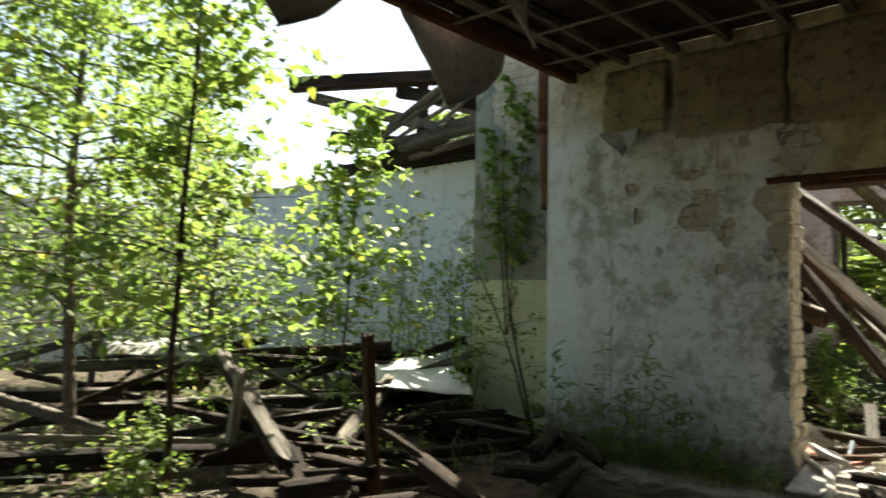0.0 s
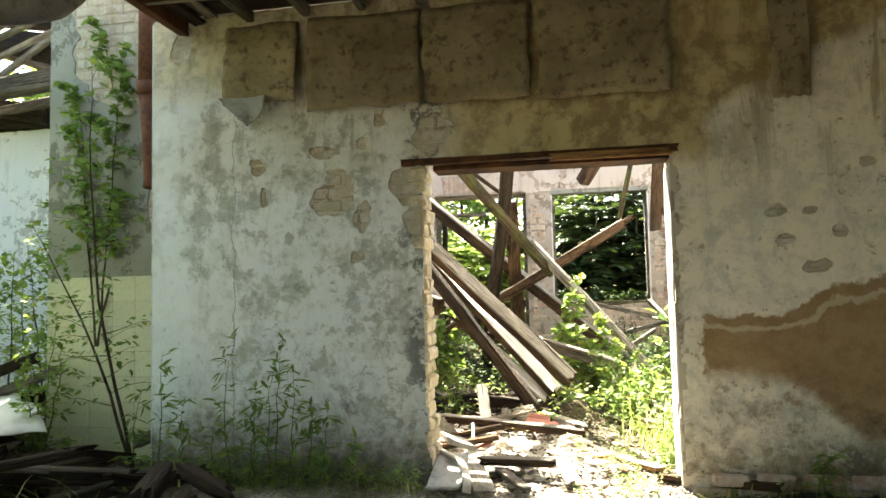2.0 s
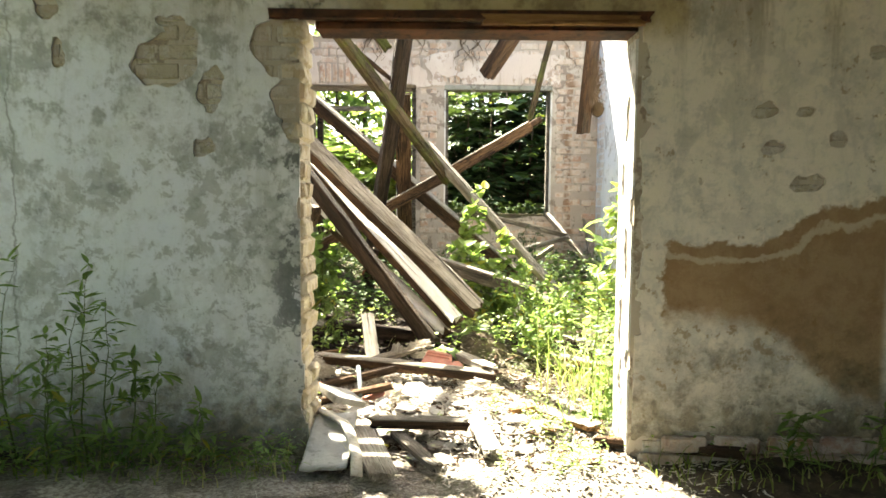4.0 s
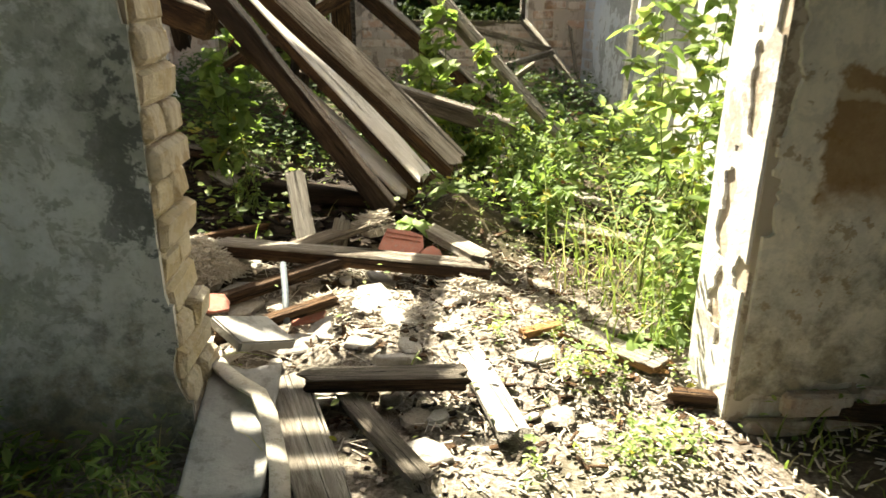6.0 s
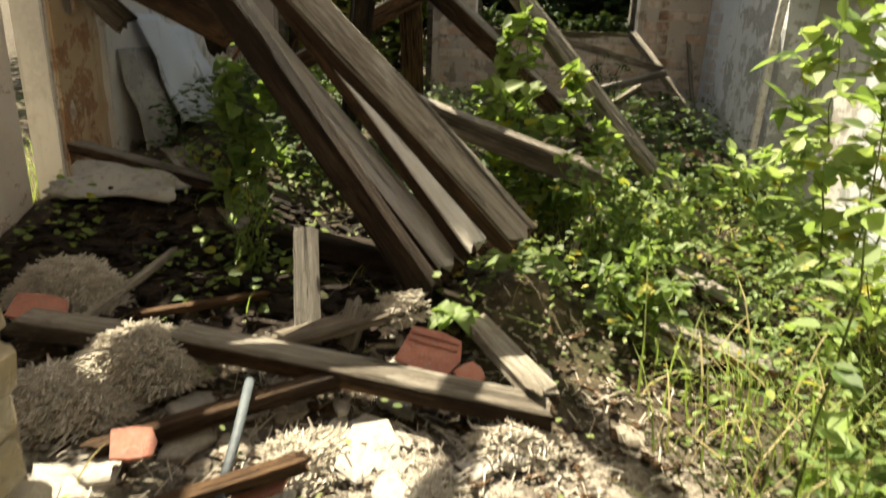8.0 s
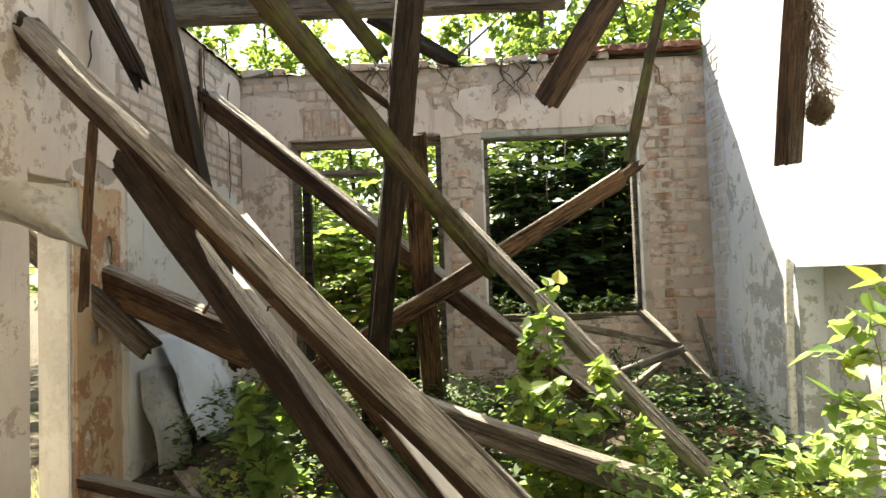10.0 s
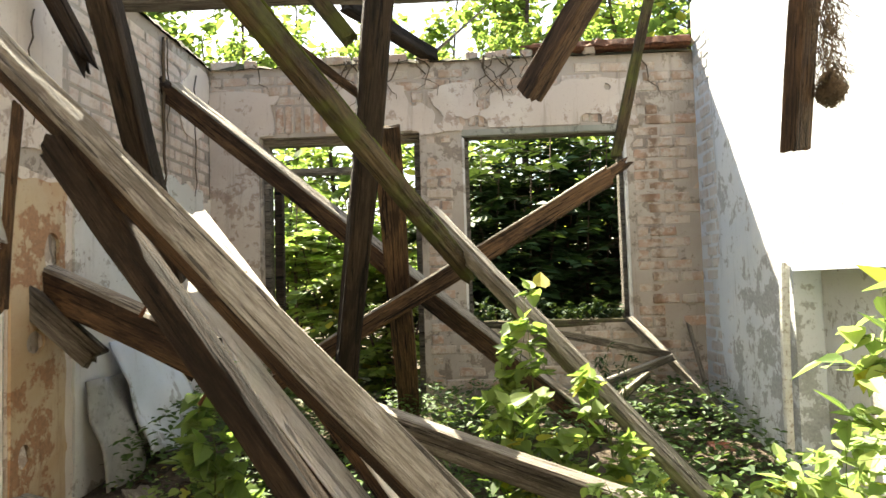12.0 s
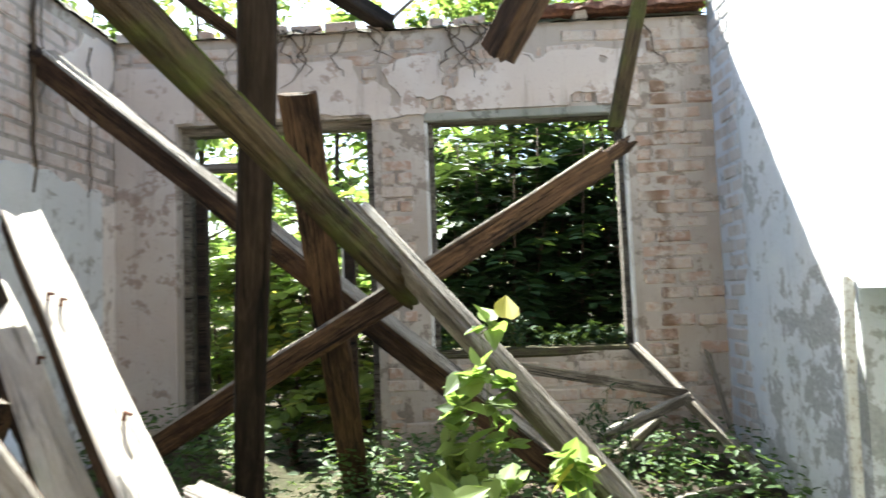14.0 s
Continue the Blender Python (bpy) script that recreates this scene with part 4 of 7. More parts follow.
# felt and sheet torn from the roof's edge
def torn_sheet(name, a, b, tip, mat, label, category, seed, belly=0.12):
    """A limp sheet that hangs from the line a-b and narrows to a torn tip."""
    a, b, tip = Vector(a), Vector(b), Vector(tip)
    nrm = (b - a).cross(tip - a).normalized()
    verts, faces, nu, nv = [], [], 14, 16
    for side in (0, 1):
        for j in range(nv + 1):
            t = j / nv
            l, r = a.lerp(tip, t ** 1.05), b.lerp(tip, t ** 2.6)
            l.z = r.z = a.z + (tip.z - a.z) * (t ** 0.9)
            for i in range(nu + 1):
                s = i / nu
                p = l.lerp(r, s) + nrm * (belly * math.sin(math.pi * s) * (1 - t * 0.5) + 0.03 * n3(s * 2, t * 2, seed) + side * 0.008)
                verts.append(tuple(p + Vector((0, 0, 0.02 * n3(s * 6, t * 6, seed)))))
    k = (nu + 1) * (nv + 1)
    for j in range(nv):
        for i in range(nu):
            q = j * (nu + 1) + i
            faces.append((q, q + nu + 1, q + nu + 2, q + 1))
            faces.append((k + q, k + q + 1, k + q + nu + 2, k + q + nu + 1))
    for j in range(nv):
        for i in (0, nu):
            q = j * (nu + 1) + i
            faces.append((q, q + nu + 1, q + nu + 1 + k, q + k))
    return tagged(from_lists(name, verts, faces, M[mat], smooth=True), label, category)


torn_sheet("hanging_felt", (-2.92, 3.15, 3.48), (-2.92, 4.48, 3.48), (-2.9, 3.74, 2.68), "felt", "dark grey roofing felt hanging in a torn point", "roofing felt", 11)
torn_sheet("hanging_felt", (-2.92, 1.80, 3.48), (-2.92, 2.85, 3.48), (-2.9, 2.30, 2.84), "felt", "short torn flap of roofing felt", "roofing felt", 14, 0.06)
torn_sheet("hanging_strip", (-2.32, 3.62, 3.38), (-2.30, 3.86, 3.38), (-2.3, 4.0, 3.05), "sheet", "pale torn strip hanging from the ceiling", "paper strip", 17, 0.02)
flap = torn_sheet("flap", (-2.56, 5.31, 2.72), (-2.20, 5.31, 2.70), (-2.33, 5.27, 2.50), "sheet", "pale folded corner of the panel", "panel", 21, 0.03)
flap.parent = bpy.data.objects["ceiling_panel"]
del flap["category"]
torn_sheet("peeling_flake", (LX + 0.03, 9.22, 3.10), (LX + 0.03, 9.40, 3.10), (LX + 0.05, 9.60, 2.88), "paint_white", "white strip of paint peeling off the side wall", "paint flake", 23, 0.02)

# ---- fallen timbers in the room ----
# Pale tops, dark sides: weathering, with sunlight and shade also put into the colour.
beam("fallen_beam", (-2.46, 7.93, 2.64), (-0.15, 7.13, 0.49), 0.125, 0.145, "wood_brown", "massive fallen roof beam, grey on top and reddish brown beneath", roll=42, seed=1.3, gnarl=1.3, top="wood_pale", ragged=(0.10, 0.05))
# Upper faces of the split halves carry the sunlight in their colour.
beam("split_beam", (-1.88, 8.94, 1.84), (-0.29, 7.42, 0.33), 0.14, 0.09, "wood_brown", "split beam with a sunlit-pale upper face, a broken top and old nails", roll=6, seed=2.1, gnarl=1.0, top="wood_bleached", ragged=(0.07, 0.05))
beam("split_beam", (-2.02, 8.94, 1.57), (-0.39, 7.40, 0.24), 0.13, 0.09, "wood_brown", "half of a split beam with a sunlit-pale upper face", roll=6, seed=2.9, gnarl=1.0, top="wood_bleached", ragged=(0.07, 0.05))
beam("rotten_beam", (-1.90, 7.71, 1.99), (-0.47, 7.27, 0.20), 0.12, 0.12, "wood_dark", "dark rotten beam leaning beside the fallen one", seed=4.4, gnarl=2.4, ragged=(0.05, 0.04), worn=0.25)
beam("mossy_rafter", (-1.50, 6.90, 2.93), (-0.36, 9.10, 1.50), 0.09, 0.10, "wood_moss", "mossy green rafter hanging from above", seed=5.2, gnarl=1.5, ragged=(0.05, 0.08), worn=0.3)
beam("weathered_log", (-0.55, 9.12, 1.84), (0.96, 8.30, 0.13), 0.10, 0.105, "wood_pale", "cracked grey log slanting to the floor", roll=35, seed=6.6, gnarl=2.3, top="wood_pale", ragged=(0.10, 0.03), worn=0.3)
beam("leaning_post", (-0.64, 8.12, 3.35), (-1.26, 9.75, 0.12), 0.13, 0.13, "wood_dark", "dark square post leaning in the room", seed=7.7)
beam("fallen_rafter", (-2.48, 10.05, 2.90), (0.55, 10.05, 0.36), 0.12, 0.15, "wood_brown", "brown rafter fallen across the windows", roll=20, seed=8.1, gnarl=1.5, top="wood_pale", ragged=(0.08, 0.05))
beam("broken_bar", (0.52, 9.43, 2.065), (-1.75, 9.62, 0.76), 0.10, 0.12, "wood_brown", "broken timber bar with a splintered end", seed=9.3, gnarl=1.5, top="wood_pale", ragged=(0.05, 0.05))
beam("hanging_beam", (0.07, 9.47, 2.62), (0.74, 8.84, 3.60), 0.15, 0.13, "wood_brown", "sawn-off rafter end hanging over the room", seed=10.2)
beam("hanging_stick", (0.45, 8.80, 2.10), (0.80, 8.78, 3.52), 0.055, 0.05, "wood_moss", "thin batten hanging down in front of the window", "batten", seed=11.5)
beam("hanging_board", (0.67, 7.30, 1.82), (0.72, 7.18, 2.75), 0.11, 0.05, "wood_brown", "hanging board with straw clinging to it", "board", seed=12.4, roll=40, ragged=(0.03, 0.03))
beam("leaning_plank", (-0.81, 9.12, 2.36), (-0.84, 10.55, 0.20), 0.16, 0.045, "wood_brown", "rust-brown plank leaning on the end wall", "plank", seed=13.9, roll=0, ragged=(0.01, 0.03))
beam("hanging_rafter", (-1.87, 7.75, 3.08), (-1.95, 9.15, 0.98), 0.11, 0.14, "wood_dark", "dark rafter hanging from the side wall", seed=14.8)
beam("hanging_stub", (-2.30, 8.55, 2.68), (-2.52, 8.40, 3.22), 0.12, 0.10, "wood_dark", "charred rafter stub with a splintered end", seed=15.2, ragged=(0.12, 0.0), worn=0.3)
beam("top_beam", (-2.68, 9.44, 3.36), (0.2, 9.44, 3.32), 0.16, 0.15, "wood_grey", "grey tie beam lying across the open top", seed=16.1)
beam("hanging_batten", (-1.22, 8.60, 3.10), (-0.93, 8.62, 2.71), 0.11, 0.08, "wood_moss", "short rafter piece dangling overhead", "batten", seed=17.5)
beam("brace", (-1.52, 8.42, 2.90), (-0.84, 8.64, 2.38), 0.05, 0.045, "wood_brown", "thin brace propped on the post", "brace", seed=18.2, taper=0.8)
beam("top_stub", (-1.18, 10.05, 3.50), (-0.62, 11.0, 3.42), 0.12, 0.11, "wood_dark", "rotten rafter end resting on the wall top", seed=19.1)
beam("thin_branch", (-0.62, 11.0, 3.42), (-0.15, 10.9, 3.78), 0.03, 0.03, "wood_grey", "bare branch sticking up from the wall top", "branch", seed=19.7, worn=0.4, taper=0.4)
beam("low_beam", (-2.72, 8.74, 1.55), (-1.55, 8.28, 1.13), 0.13, 0.19, "wood_brown", "brown beam stub caught against the side wall", seed=20.4, top="wood_pale", ragged=(0.06, 0.02))
beam("gutter_rail", (-2.94, 8.45, 1.80), (-2.28, 8.62, 1.12), 0.10, 0.13, "wood_grey", "grey rail fallen out of the side doorway", "rail", seed=21.3)
beam("thin_post", (-1.99, 7.60, 2.12), (-2.0, 7.54, 1.40), 0.032, 0.03, "wood_brown", "thin reddish post under the beam", "post", seed=22.8)
torn_sheet("sagging_sheet", (-2.57, 7.46, 1.87), (-2.03, 7.56, 1.91), (-1.97, 7.52, 1.62), "sheet", "curled grey sheet hanging over the side doorway", "sheet", 19, -0.10)

# Battens above view, inferred from the floor's shadow bands and widened to darken it.
for k, (p0, p1, w) in enumerate((((-2.62, 7.42, 3.46), (-1.45, 7.38, 3.46), 0.20), ((-2.62, 7.76, 3.46), (-1.50, 7.80, 3.46), 0.17), ((-2.62, 8.10, 3.46), (-1.58, 8.06, 3.46), 0.11),
                                 ((-2.62, 7.60, 3.46), (-1.62, 7.58, 3.46), 0.10), ((-2.62, 7.05, 3.46), (-1.70, 7.08, 3.46), 0.10))):
    beam("roof_batten", p0, p1, w, 0.03, "wood_grey", "broken grey roof batten lying across the open top", "batten", seed=210 + k, ragged=(0.02, 0.2), group="roof battens")

# old nails in the split beam
for k, (ob, s) in enumerate((("split_beam", 0.62), ("split_beam", 0.66), ("split_beam", 1.25), ("split_beam.001", 0.60), ("split_beam.001", 1.1))):
    v, f = tube_lists([(s, -0.04 + 0.03 * k, 0.03), (s + 0.005, -0.04 + 0.03 * k, 0.075), (s + 0.03, -0.03 + 0.03 * k, 0.085)], [0.006, 0.006, 0.005], 6)
    from_lists("nail", v, f, M["rust"], bpy.data.objects[ob], "bent rusty nail")

for s in (0.9, 1.5, 1.75):
    v, f = tube_lists([(s, 0.0, 0.05), (s + 0.004, 0.0, 0.10), (s - 0.012, 0.0, 0.115)], [0.005, 0.005, 0.006], 6)
    from_lists("nail", v, f, M["rust"], bpy.data.objects["hanging_rafter"], "bent rusty nail")
for s in (0.72, 1.12, 1.56):
    v, f = tube_lists([(s, 0.02, -0.06), (s + 0.004, 0.02, -0.10), (s + 0.012, 0.02, -0.135)], [0.006, 0.006, 0.008], 6)
    from_lists("nail", v, f, M["rust"], bpy.data.objects["rotten_beam"], "rusty nail sticking out")

# rotten black tips of the fallen rafter and the big beam, moss on the hanging rafter
for ob, ln, w, h, seed, lab in (("fallen_rafter", 0.20, 0.10, 0.10, 93.0, "rotten black end"), ("fallen_beam", 0.16, 0.11, 0.12, 95.0, "charred dark end")):
    v, f = timber_lists(ln, w, h, seed, (0.09, 0.0), 0.0, 0.4, 0.03)
    from_lists("broken_end", [(x - 0.10, y, z - 0.005) for x, y, z in v], f, M["wood_dark"], bpy.data.objects[ob], lab)
for k, (x0, ln) in enumerate(((0.25, 0.55), (0.95, 0.70), (1.75, 0.75))):
    v, f = timber_lists(ln, 0.062, 0.022, 97.0 + k, (0.05, 0.05), 0.0, 0.45, 0.05, 1.0, 2.0)
    from_lists("moss_patch", [(x + x0, y - 0.006, z + 0.047) for x, y, z in v], f, M["moss_green"], bpy.data.objects["mossy_rafter"], "green moss cushion")

# fresh wood at the broken bar's end
v, f = timber_lists(0.24, 0.06, 0.065, 91.0, (0.07, 0.02), 0.0, 0.4, 0.03)
tip = from_lists("splintered_end", [(x - 0.12, y, z + 0.012) for x, y, z in v], f, M["wood_brown"], bpy.data.objects["broken_bar"], "splintered reddish brown end")

# the fallen window frame in the corner
for p0, p1, w in (((0.95, 10.86, 1.10), (1.46, 10.1, 0.42), 0.075), ((0.02, 9.78, 1.13), (1.12, 10.42, 0.86), 0.06), ((0.55, 9.95, 0.72), (1.14, 10.40, 0.84), 0.05), ((0.66, 10.2, 0.55), (0.95, 10.35, 0.72), 0.045), ((0.72, 9.9, 0.36), (1.44, 10.2, 0.38), 0.06)):
    beam("frame_bar", p0, p1, w, 0.055, "wood_grey", "grey bar of a collapsed window frame", "window frame", seed=p1[0] * 9, top="wood_pale", group="collapsed window frame")
beam("corner_stick", (1.42, 10.85, 1.05), (1.50, 10.55, 0.35), 0.03, 0.025, "wood_grey", "stick leaning in the room's corner", "stick", seed=25)
tagged(block("trim_niche", (RX + 0.17, NICHE[0], -0.2), (RX + 0.198, NICHE[1], NICHE[2]), M["plaster_pale"], None, "", 0.004), "pale grey rendered back of the wall niche", "niche", "", "structure")
beam("white_pole", (1.55, 9.38, 1.48), (1.50, 9.36, 0.2), 0.05, 0.04, "paint_white", "white painted post at the niche's edge", "pole", seed=26, worn=0.3)

# boards and beams lying on the floor: ends, width, thickness, look
FLOOR = [
    ("plank", (-1.85, 6.86, 0.16), (-1.25, 6.80, 0.14), 0.11, 0.07, "wood_grey", "wood_pale", "dusty plank lying on the rubble"),
    ("plank", (-1.24, 6.74, 0.20), (-0.06, 6.55, 0.13), 0.12, 0.06, "wood_brown", "wood_pale", "weathered plank lying across the rubble"),
    ("plank", (-0.98, 6.90, 0.12), (-0.50, 7.14, 0.20), 0.12, 0.03, "wood_grey", "wood_grey", "short grey board propped on a plank"),
    ("plank", (-0.27, 7.12, 0.14), (-0.07, 6.60, 0.17), 0.10, 0.04, "wood_pale", "wood_pale", "short pale board end"),
    ("plank", (-0.76, 5.68, 0.10), (-0.26, 5.66, 0.10), 0.09, 0.05, "wood_brown", "wood_grey", "short board lying just inside the doorway"),
    ("plank", (-0.27, 6.27, 0.05), (-0.13, 5.44, 0.035), 0.10, 0.025, "wood_pale", "wood_bleached", "bleached board half sunk in dust"),
    ("plank", (0.20, 6.07, 0.05), (0.46, 5.78, 0.045), 0.11, 0.03, "wood_orange", "wood_pale", "freshly broken orange-brown board"),
    ("plank", (0.05, 6.08, 0.045), (0.17, 6.12, 0.05), 0.05, 0.025, "wood_orange", "wood_orange", "small orange wood splinter in dust"),
    ("plank", (-1.10, 5.98, 0.12), (-0.72, 6.20, 0.15), 0.05, 0.04, "wood_brown", "wood_brown", "reddish batten in the rubble"),
    ("plank", (-1.30, 6.30, 0.08), (-0.70, 6.62, 0.16), 0.06, 0.05, "wood_brown", "wood_brown", "brown batten under the plank"),
    ("plank", (-0.88, 6.98, 0.06), (-0.97, 7.34, 0.38), 0.10, 0.04, "wood_grey", "wood_pale", "broken plank stub standing in the rubble"),
    ("plank", (-0.76, 6.98, 0.03), (-0.72, 7.05, 0.20), 0.09, 0.03, "wood_pale", "wood_pale", "broken pale plank stub"),
    ("plank", (-2.50, 8.38, 0.46), (-1.58, 8.10, 0.36), 0.10, 0.06, "wood_brown", "wood_pale", "grey board lying by the side doorway"),
    ("beam", (-0.98, 8.38, 0.88), (0.30, 7.885, 0.525), 0.13, 0.11, "wood_grey", "wood_pale", "thick old beam lying among the weeds"),
    ("plank", (0.62, 7.86, 0.15), (0.88, 7.30, 0.12), 0.11, 0.05, "wood_brown", "wood_pale", "rotten pale board in the weeds"),
    ("plank", (0.40, 7.30, 0.10), (0.78, 6.98, 0.10), 0.12, 0.04, "wood_orange", "wood_pale", "broken board end in the grass"),
    ("plank", (0.20, 7.45, 0.10), (0.52, 7.0, 0.08), 0.10, 0.03, "wood_grey", "wood_pale", "grey board end in the grass"),
    ("stick", (0.18, 7.85, 0.20), (0.34, 8.20, 0.42), 0.03, 0.025, "wood_pale", "wood_pale", "sun-bleached stick in the weeds"),
    ("stick", (-1.75, 6.95, 0.10), (-1.62, 7.5, 0.20), 0.03, 0.03, "wood_pale", "wood_pale", "bleached stick by the rubble"),
    ("stick", (-1.55, 7.05, 0.12), (-1.15, 7.30, 0.12), 0.035, 0.03, "wood_brown", "wood_brown", "brown stick lying on rubble"),
    ("beam", (-1.35, 7.85, 0.20), (-0.60, 7.66, 0.17), 0.12, 0.10, "wood_dark", "wood_dark", "dark rotten beam lying behind the rubble"),
    ("plank", (-0.62, 5.62, 0.05), (-0.42, 5.25, 0.03), 0.07, 0.03, "wood_grey", "wood_grey", "small grey batten in the doorway"),
    ("plank", (-0.84, 5.74, 0.07), (-0.66, 5.12, 0.045), 0.14, 0.025, "wood_pale", "wood_pale", "grey board sliding out of the doorway"),
    ("plank", (0.45, 5.60, 0.03), (1.1, 5.42, 0.04), 0.05, 0.05, "wood_brown", "wood_brown", "brown batten at the wall's foot"),
    ("plank", (-1.4, 7.9, 0.2), (-2.2, 8.9, 0.35), 0.14, 0.04, "wood_grey", "wood_pale", "dusty board in the corner"),
]
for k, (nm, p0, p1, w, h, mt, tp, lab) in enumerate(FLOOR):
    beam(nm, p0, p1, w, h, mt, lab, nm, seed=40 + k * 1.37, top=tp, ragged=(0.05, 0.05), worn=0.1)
tagged(block("slab", (-0.12, -0.09, -0.018), (0.12, 0.09, 0.018), M["sheet"], None, "", 0.006), "square grey slab tilted on the rubble", "slab").matrix_world = pose(-0.96, 5.86, 0.19, 14, 20, 48)
wavy_sheet("grey_sheet", (-1.06, 5.18, 0.03), (0.22, 0.02, 0.0), (-0.01, 0.52, 0.08), "sheet", "grey board piece lying against the jamb", "sheet", 0.02, 0.01, 0.015, 7)
# limp flat strip that snakes over the threshold
line = [(-1.07, 5.76, 0.15), (-1.03, 5.68, 0.155), (-0.97, 5.61, 0.15), (-0.90, 5.56, 0.135), (-0.86, 5.48, 0.11), (-0.83, 5.38, 0.085), (-0.80, 5.26, 0.07), (-0.78, 5.10, 0.045)]
verts, faces = [], []
for i, p in enumerate(line):
    p = Vector(p)
    d = (Vector(line[min(i + 1, 7)]) - Vector(line[max(i - 1, 0)])).normalized()
    side = d.cross(Vector((0.25, 0, 1))).normalized() * (0.026 + 0.004 * n3(i, 3, 3, 0.7))
    up = side.cross(d).normalized() * 0.007
    verts += [tuple(p + q) for q in (-side - up, side - up, side * 1.04, side + up, up * 1.35, -side + up, -side * 1.04)]
for i in range(7):
    faces += [(i * 7 + j, i * 7 + (j + 1) % 7, i * 7 + 7 + (j + 1) % 7, i * 7 + 7 + j) for j in range(7)]
faces += [tuple(range(7))[::-1], tuple(range(49, 56))]
strip = from_lists("trim_strip", verts, faces, M["foam"], smooth=True)
tagged(strip, "curved whitish trim strip lying over the threshold", "trim strip")
v, f = tube_lists([(-0.945, 6.52, 0.19), (-0.91, 6.30, 0.155), (-0.88, 6.08, 0.125)], [0.014, 0.014, 0.014], 12)
tagged(from_lists("plastic_pipe", v, f, M["pipe_grey"], smooth=True), "short grey plastic pipe stuck in the rubble", "pipe")


def clay_piece(at, sx, sy, label, ribs=True):
    """A shard of a flat clay tile with its raised ribs."""
    e = empty("roof_tile", at, label, "roof tile", "clay tile shards")
    out = [(-sx, -sy * 0.8), (-sx * 0.2, -sy), (sx * 0.75, -sy * 0.9), (sx, -sy * 0.1), (sx * 0.8, sy * 0.8), (sx * 0.1, sy), (-sx * 0.9, sy * 0.92)]
    n = len(out)
    v = [(x, y, z) for z in (0.0, 0.014) for x, y in out]
    f = [tuple(range(n))[::-1], tuple(range(n, 2 * n))] + [(i, (i + 1) % n, n + (i + 1) % n, n + i) for i in range(n)]
    from_lists("plate", v, f, M["clay"], e)
    for t in (0.6, 0.25) if ribs else ():
        block("rib", (-sx * 0.85, sy * t - 0.006, 0.013), (sx * 0.8, sy * t + 0.006, 0.022), M["clay"], e, "", 0.003)
    return e


clay_piece(pose(-0.42, 6.80, 0.17, 26, 6, -14), 0.105, 0.085, "pinkish clay roof tile shard leaning on a plank")
clay_piece(pose(-0.29, 6.70, 0.15, 30, -12, 40), 0.045, 0.04, "broken corner of a clay roof tile", False)
clay_piece(pose(-1.86, 6.95, 0.17, 30, 8, 10), 0.10, 0.06, "red clay tile shard under the straw", False)
clay_piece(pose(-0.81, 6.18, 0.10, 14, -8, 12), 0.07, 0.05, "small red clay tile shard", False)
clay_piece(pose(-1.19, 6.28, 0.115, 24, 8, 30), 0.06, 0.05, "small red clay tile shard", False)
clay_piece(pose(0.62, 7.9, 0.2, 14, 8, 50), 0.06, 0.05, "small red clay tile shard")
clay_piece(pose(1.2, 9.6, 0.36, 10, 8, 10), 0.09, 0.06, "red clay tile shard in the corner")


def lump_lists(rng, rx, ry, rz, rough=0.35):
    bm = bmesh.new()
    bmesh.ops.create_icosphere(bm, subdivisions=2, radius=1.0)
    s = rng.uniform(0, 90)
    out = []
    for q in bm.verts:
        k = 1 + rough * n3(q.co.x + s, q.co.y, q.co.z, 1.4) + 0.4 * rough * n3(q.co.x, q.co.y + s, q.co.z, 4)
        out.append((q.co.x * rx * k, q.co.y * ry * k, max(-0.5, min(0.55, q.co.z * k)) * rz))
    fs = [tuple(q.index for q in fc.verts) for fc in bm.faces]
    bm.free()
    return out, fs


# lumps of fallen plaster inside the doorway
rng = random.Random(12)
lumps = []
for k in range(9):
    v, f = lump_lists(rng, 0.07, 0.055, 0.035)
    me = bpy.data.meshes.new("plaster_lump")
    me.from_pydata(v, [], f)
    me.materials.append(M["lump"])
    lumps.append(me)
for k in range(110):
    x, y = rng.gauss(-0.75, 0.5), rng.uniform(5.35, 7.2)
    if not (-2.3 < x < 0.35) or (y < 5.8 and not (DX0 + 0.08 < x < DX1 - 0.08)):
        continue
    s = rng.choice((0.25, 0.3, 0.4, 0.55, 0.8)) * rng.uniform(0.8, 1.2)
    ob = new("plaster_lump", lumps[k % 9])
    ob.matrix_world = pose(x, y, ground_z(x, y) + 0.012 * s, rng.uniform(-12, 12), rng.uniform(-12, 12), rng.uniform(0, 360)) @ Matrix.Diagonal((s, s, s * rng.uniform(0.6, 1.2), 1))
    tagged(ob, "crumbled lump of grey-white plaster", "plaster lump", "plaster lumps on the floor")


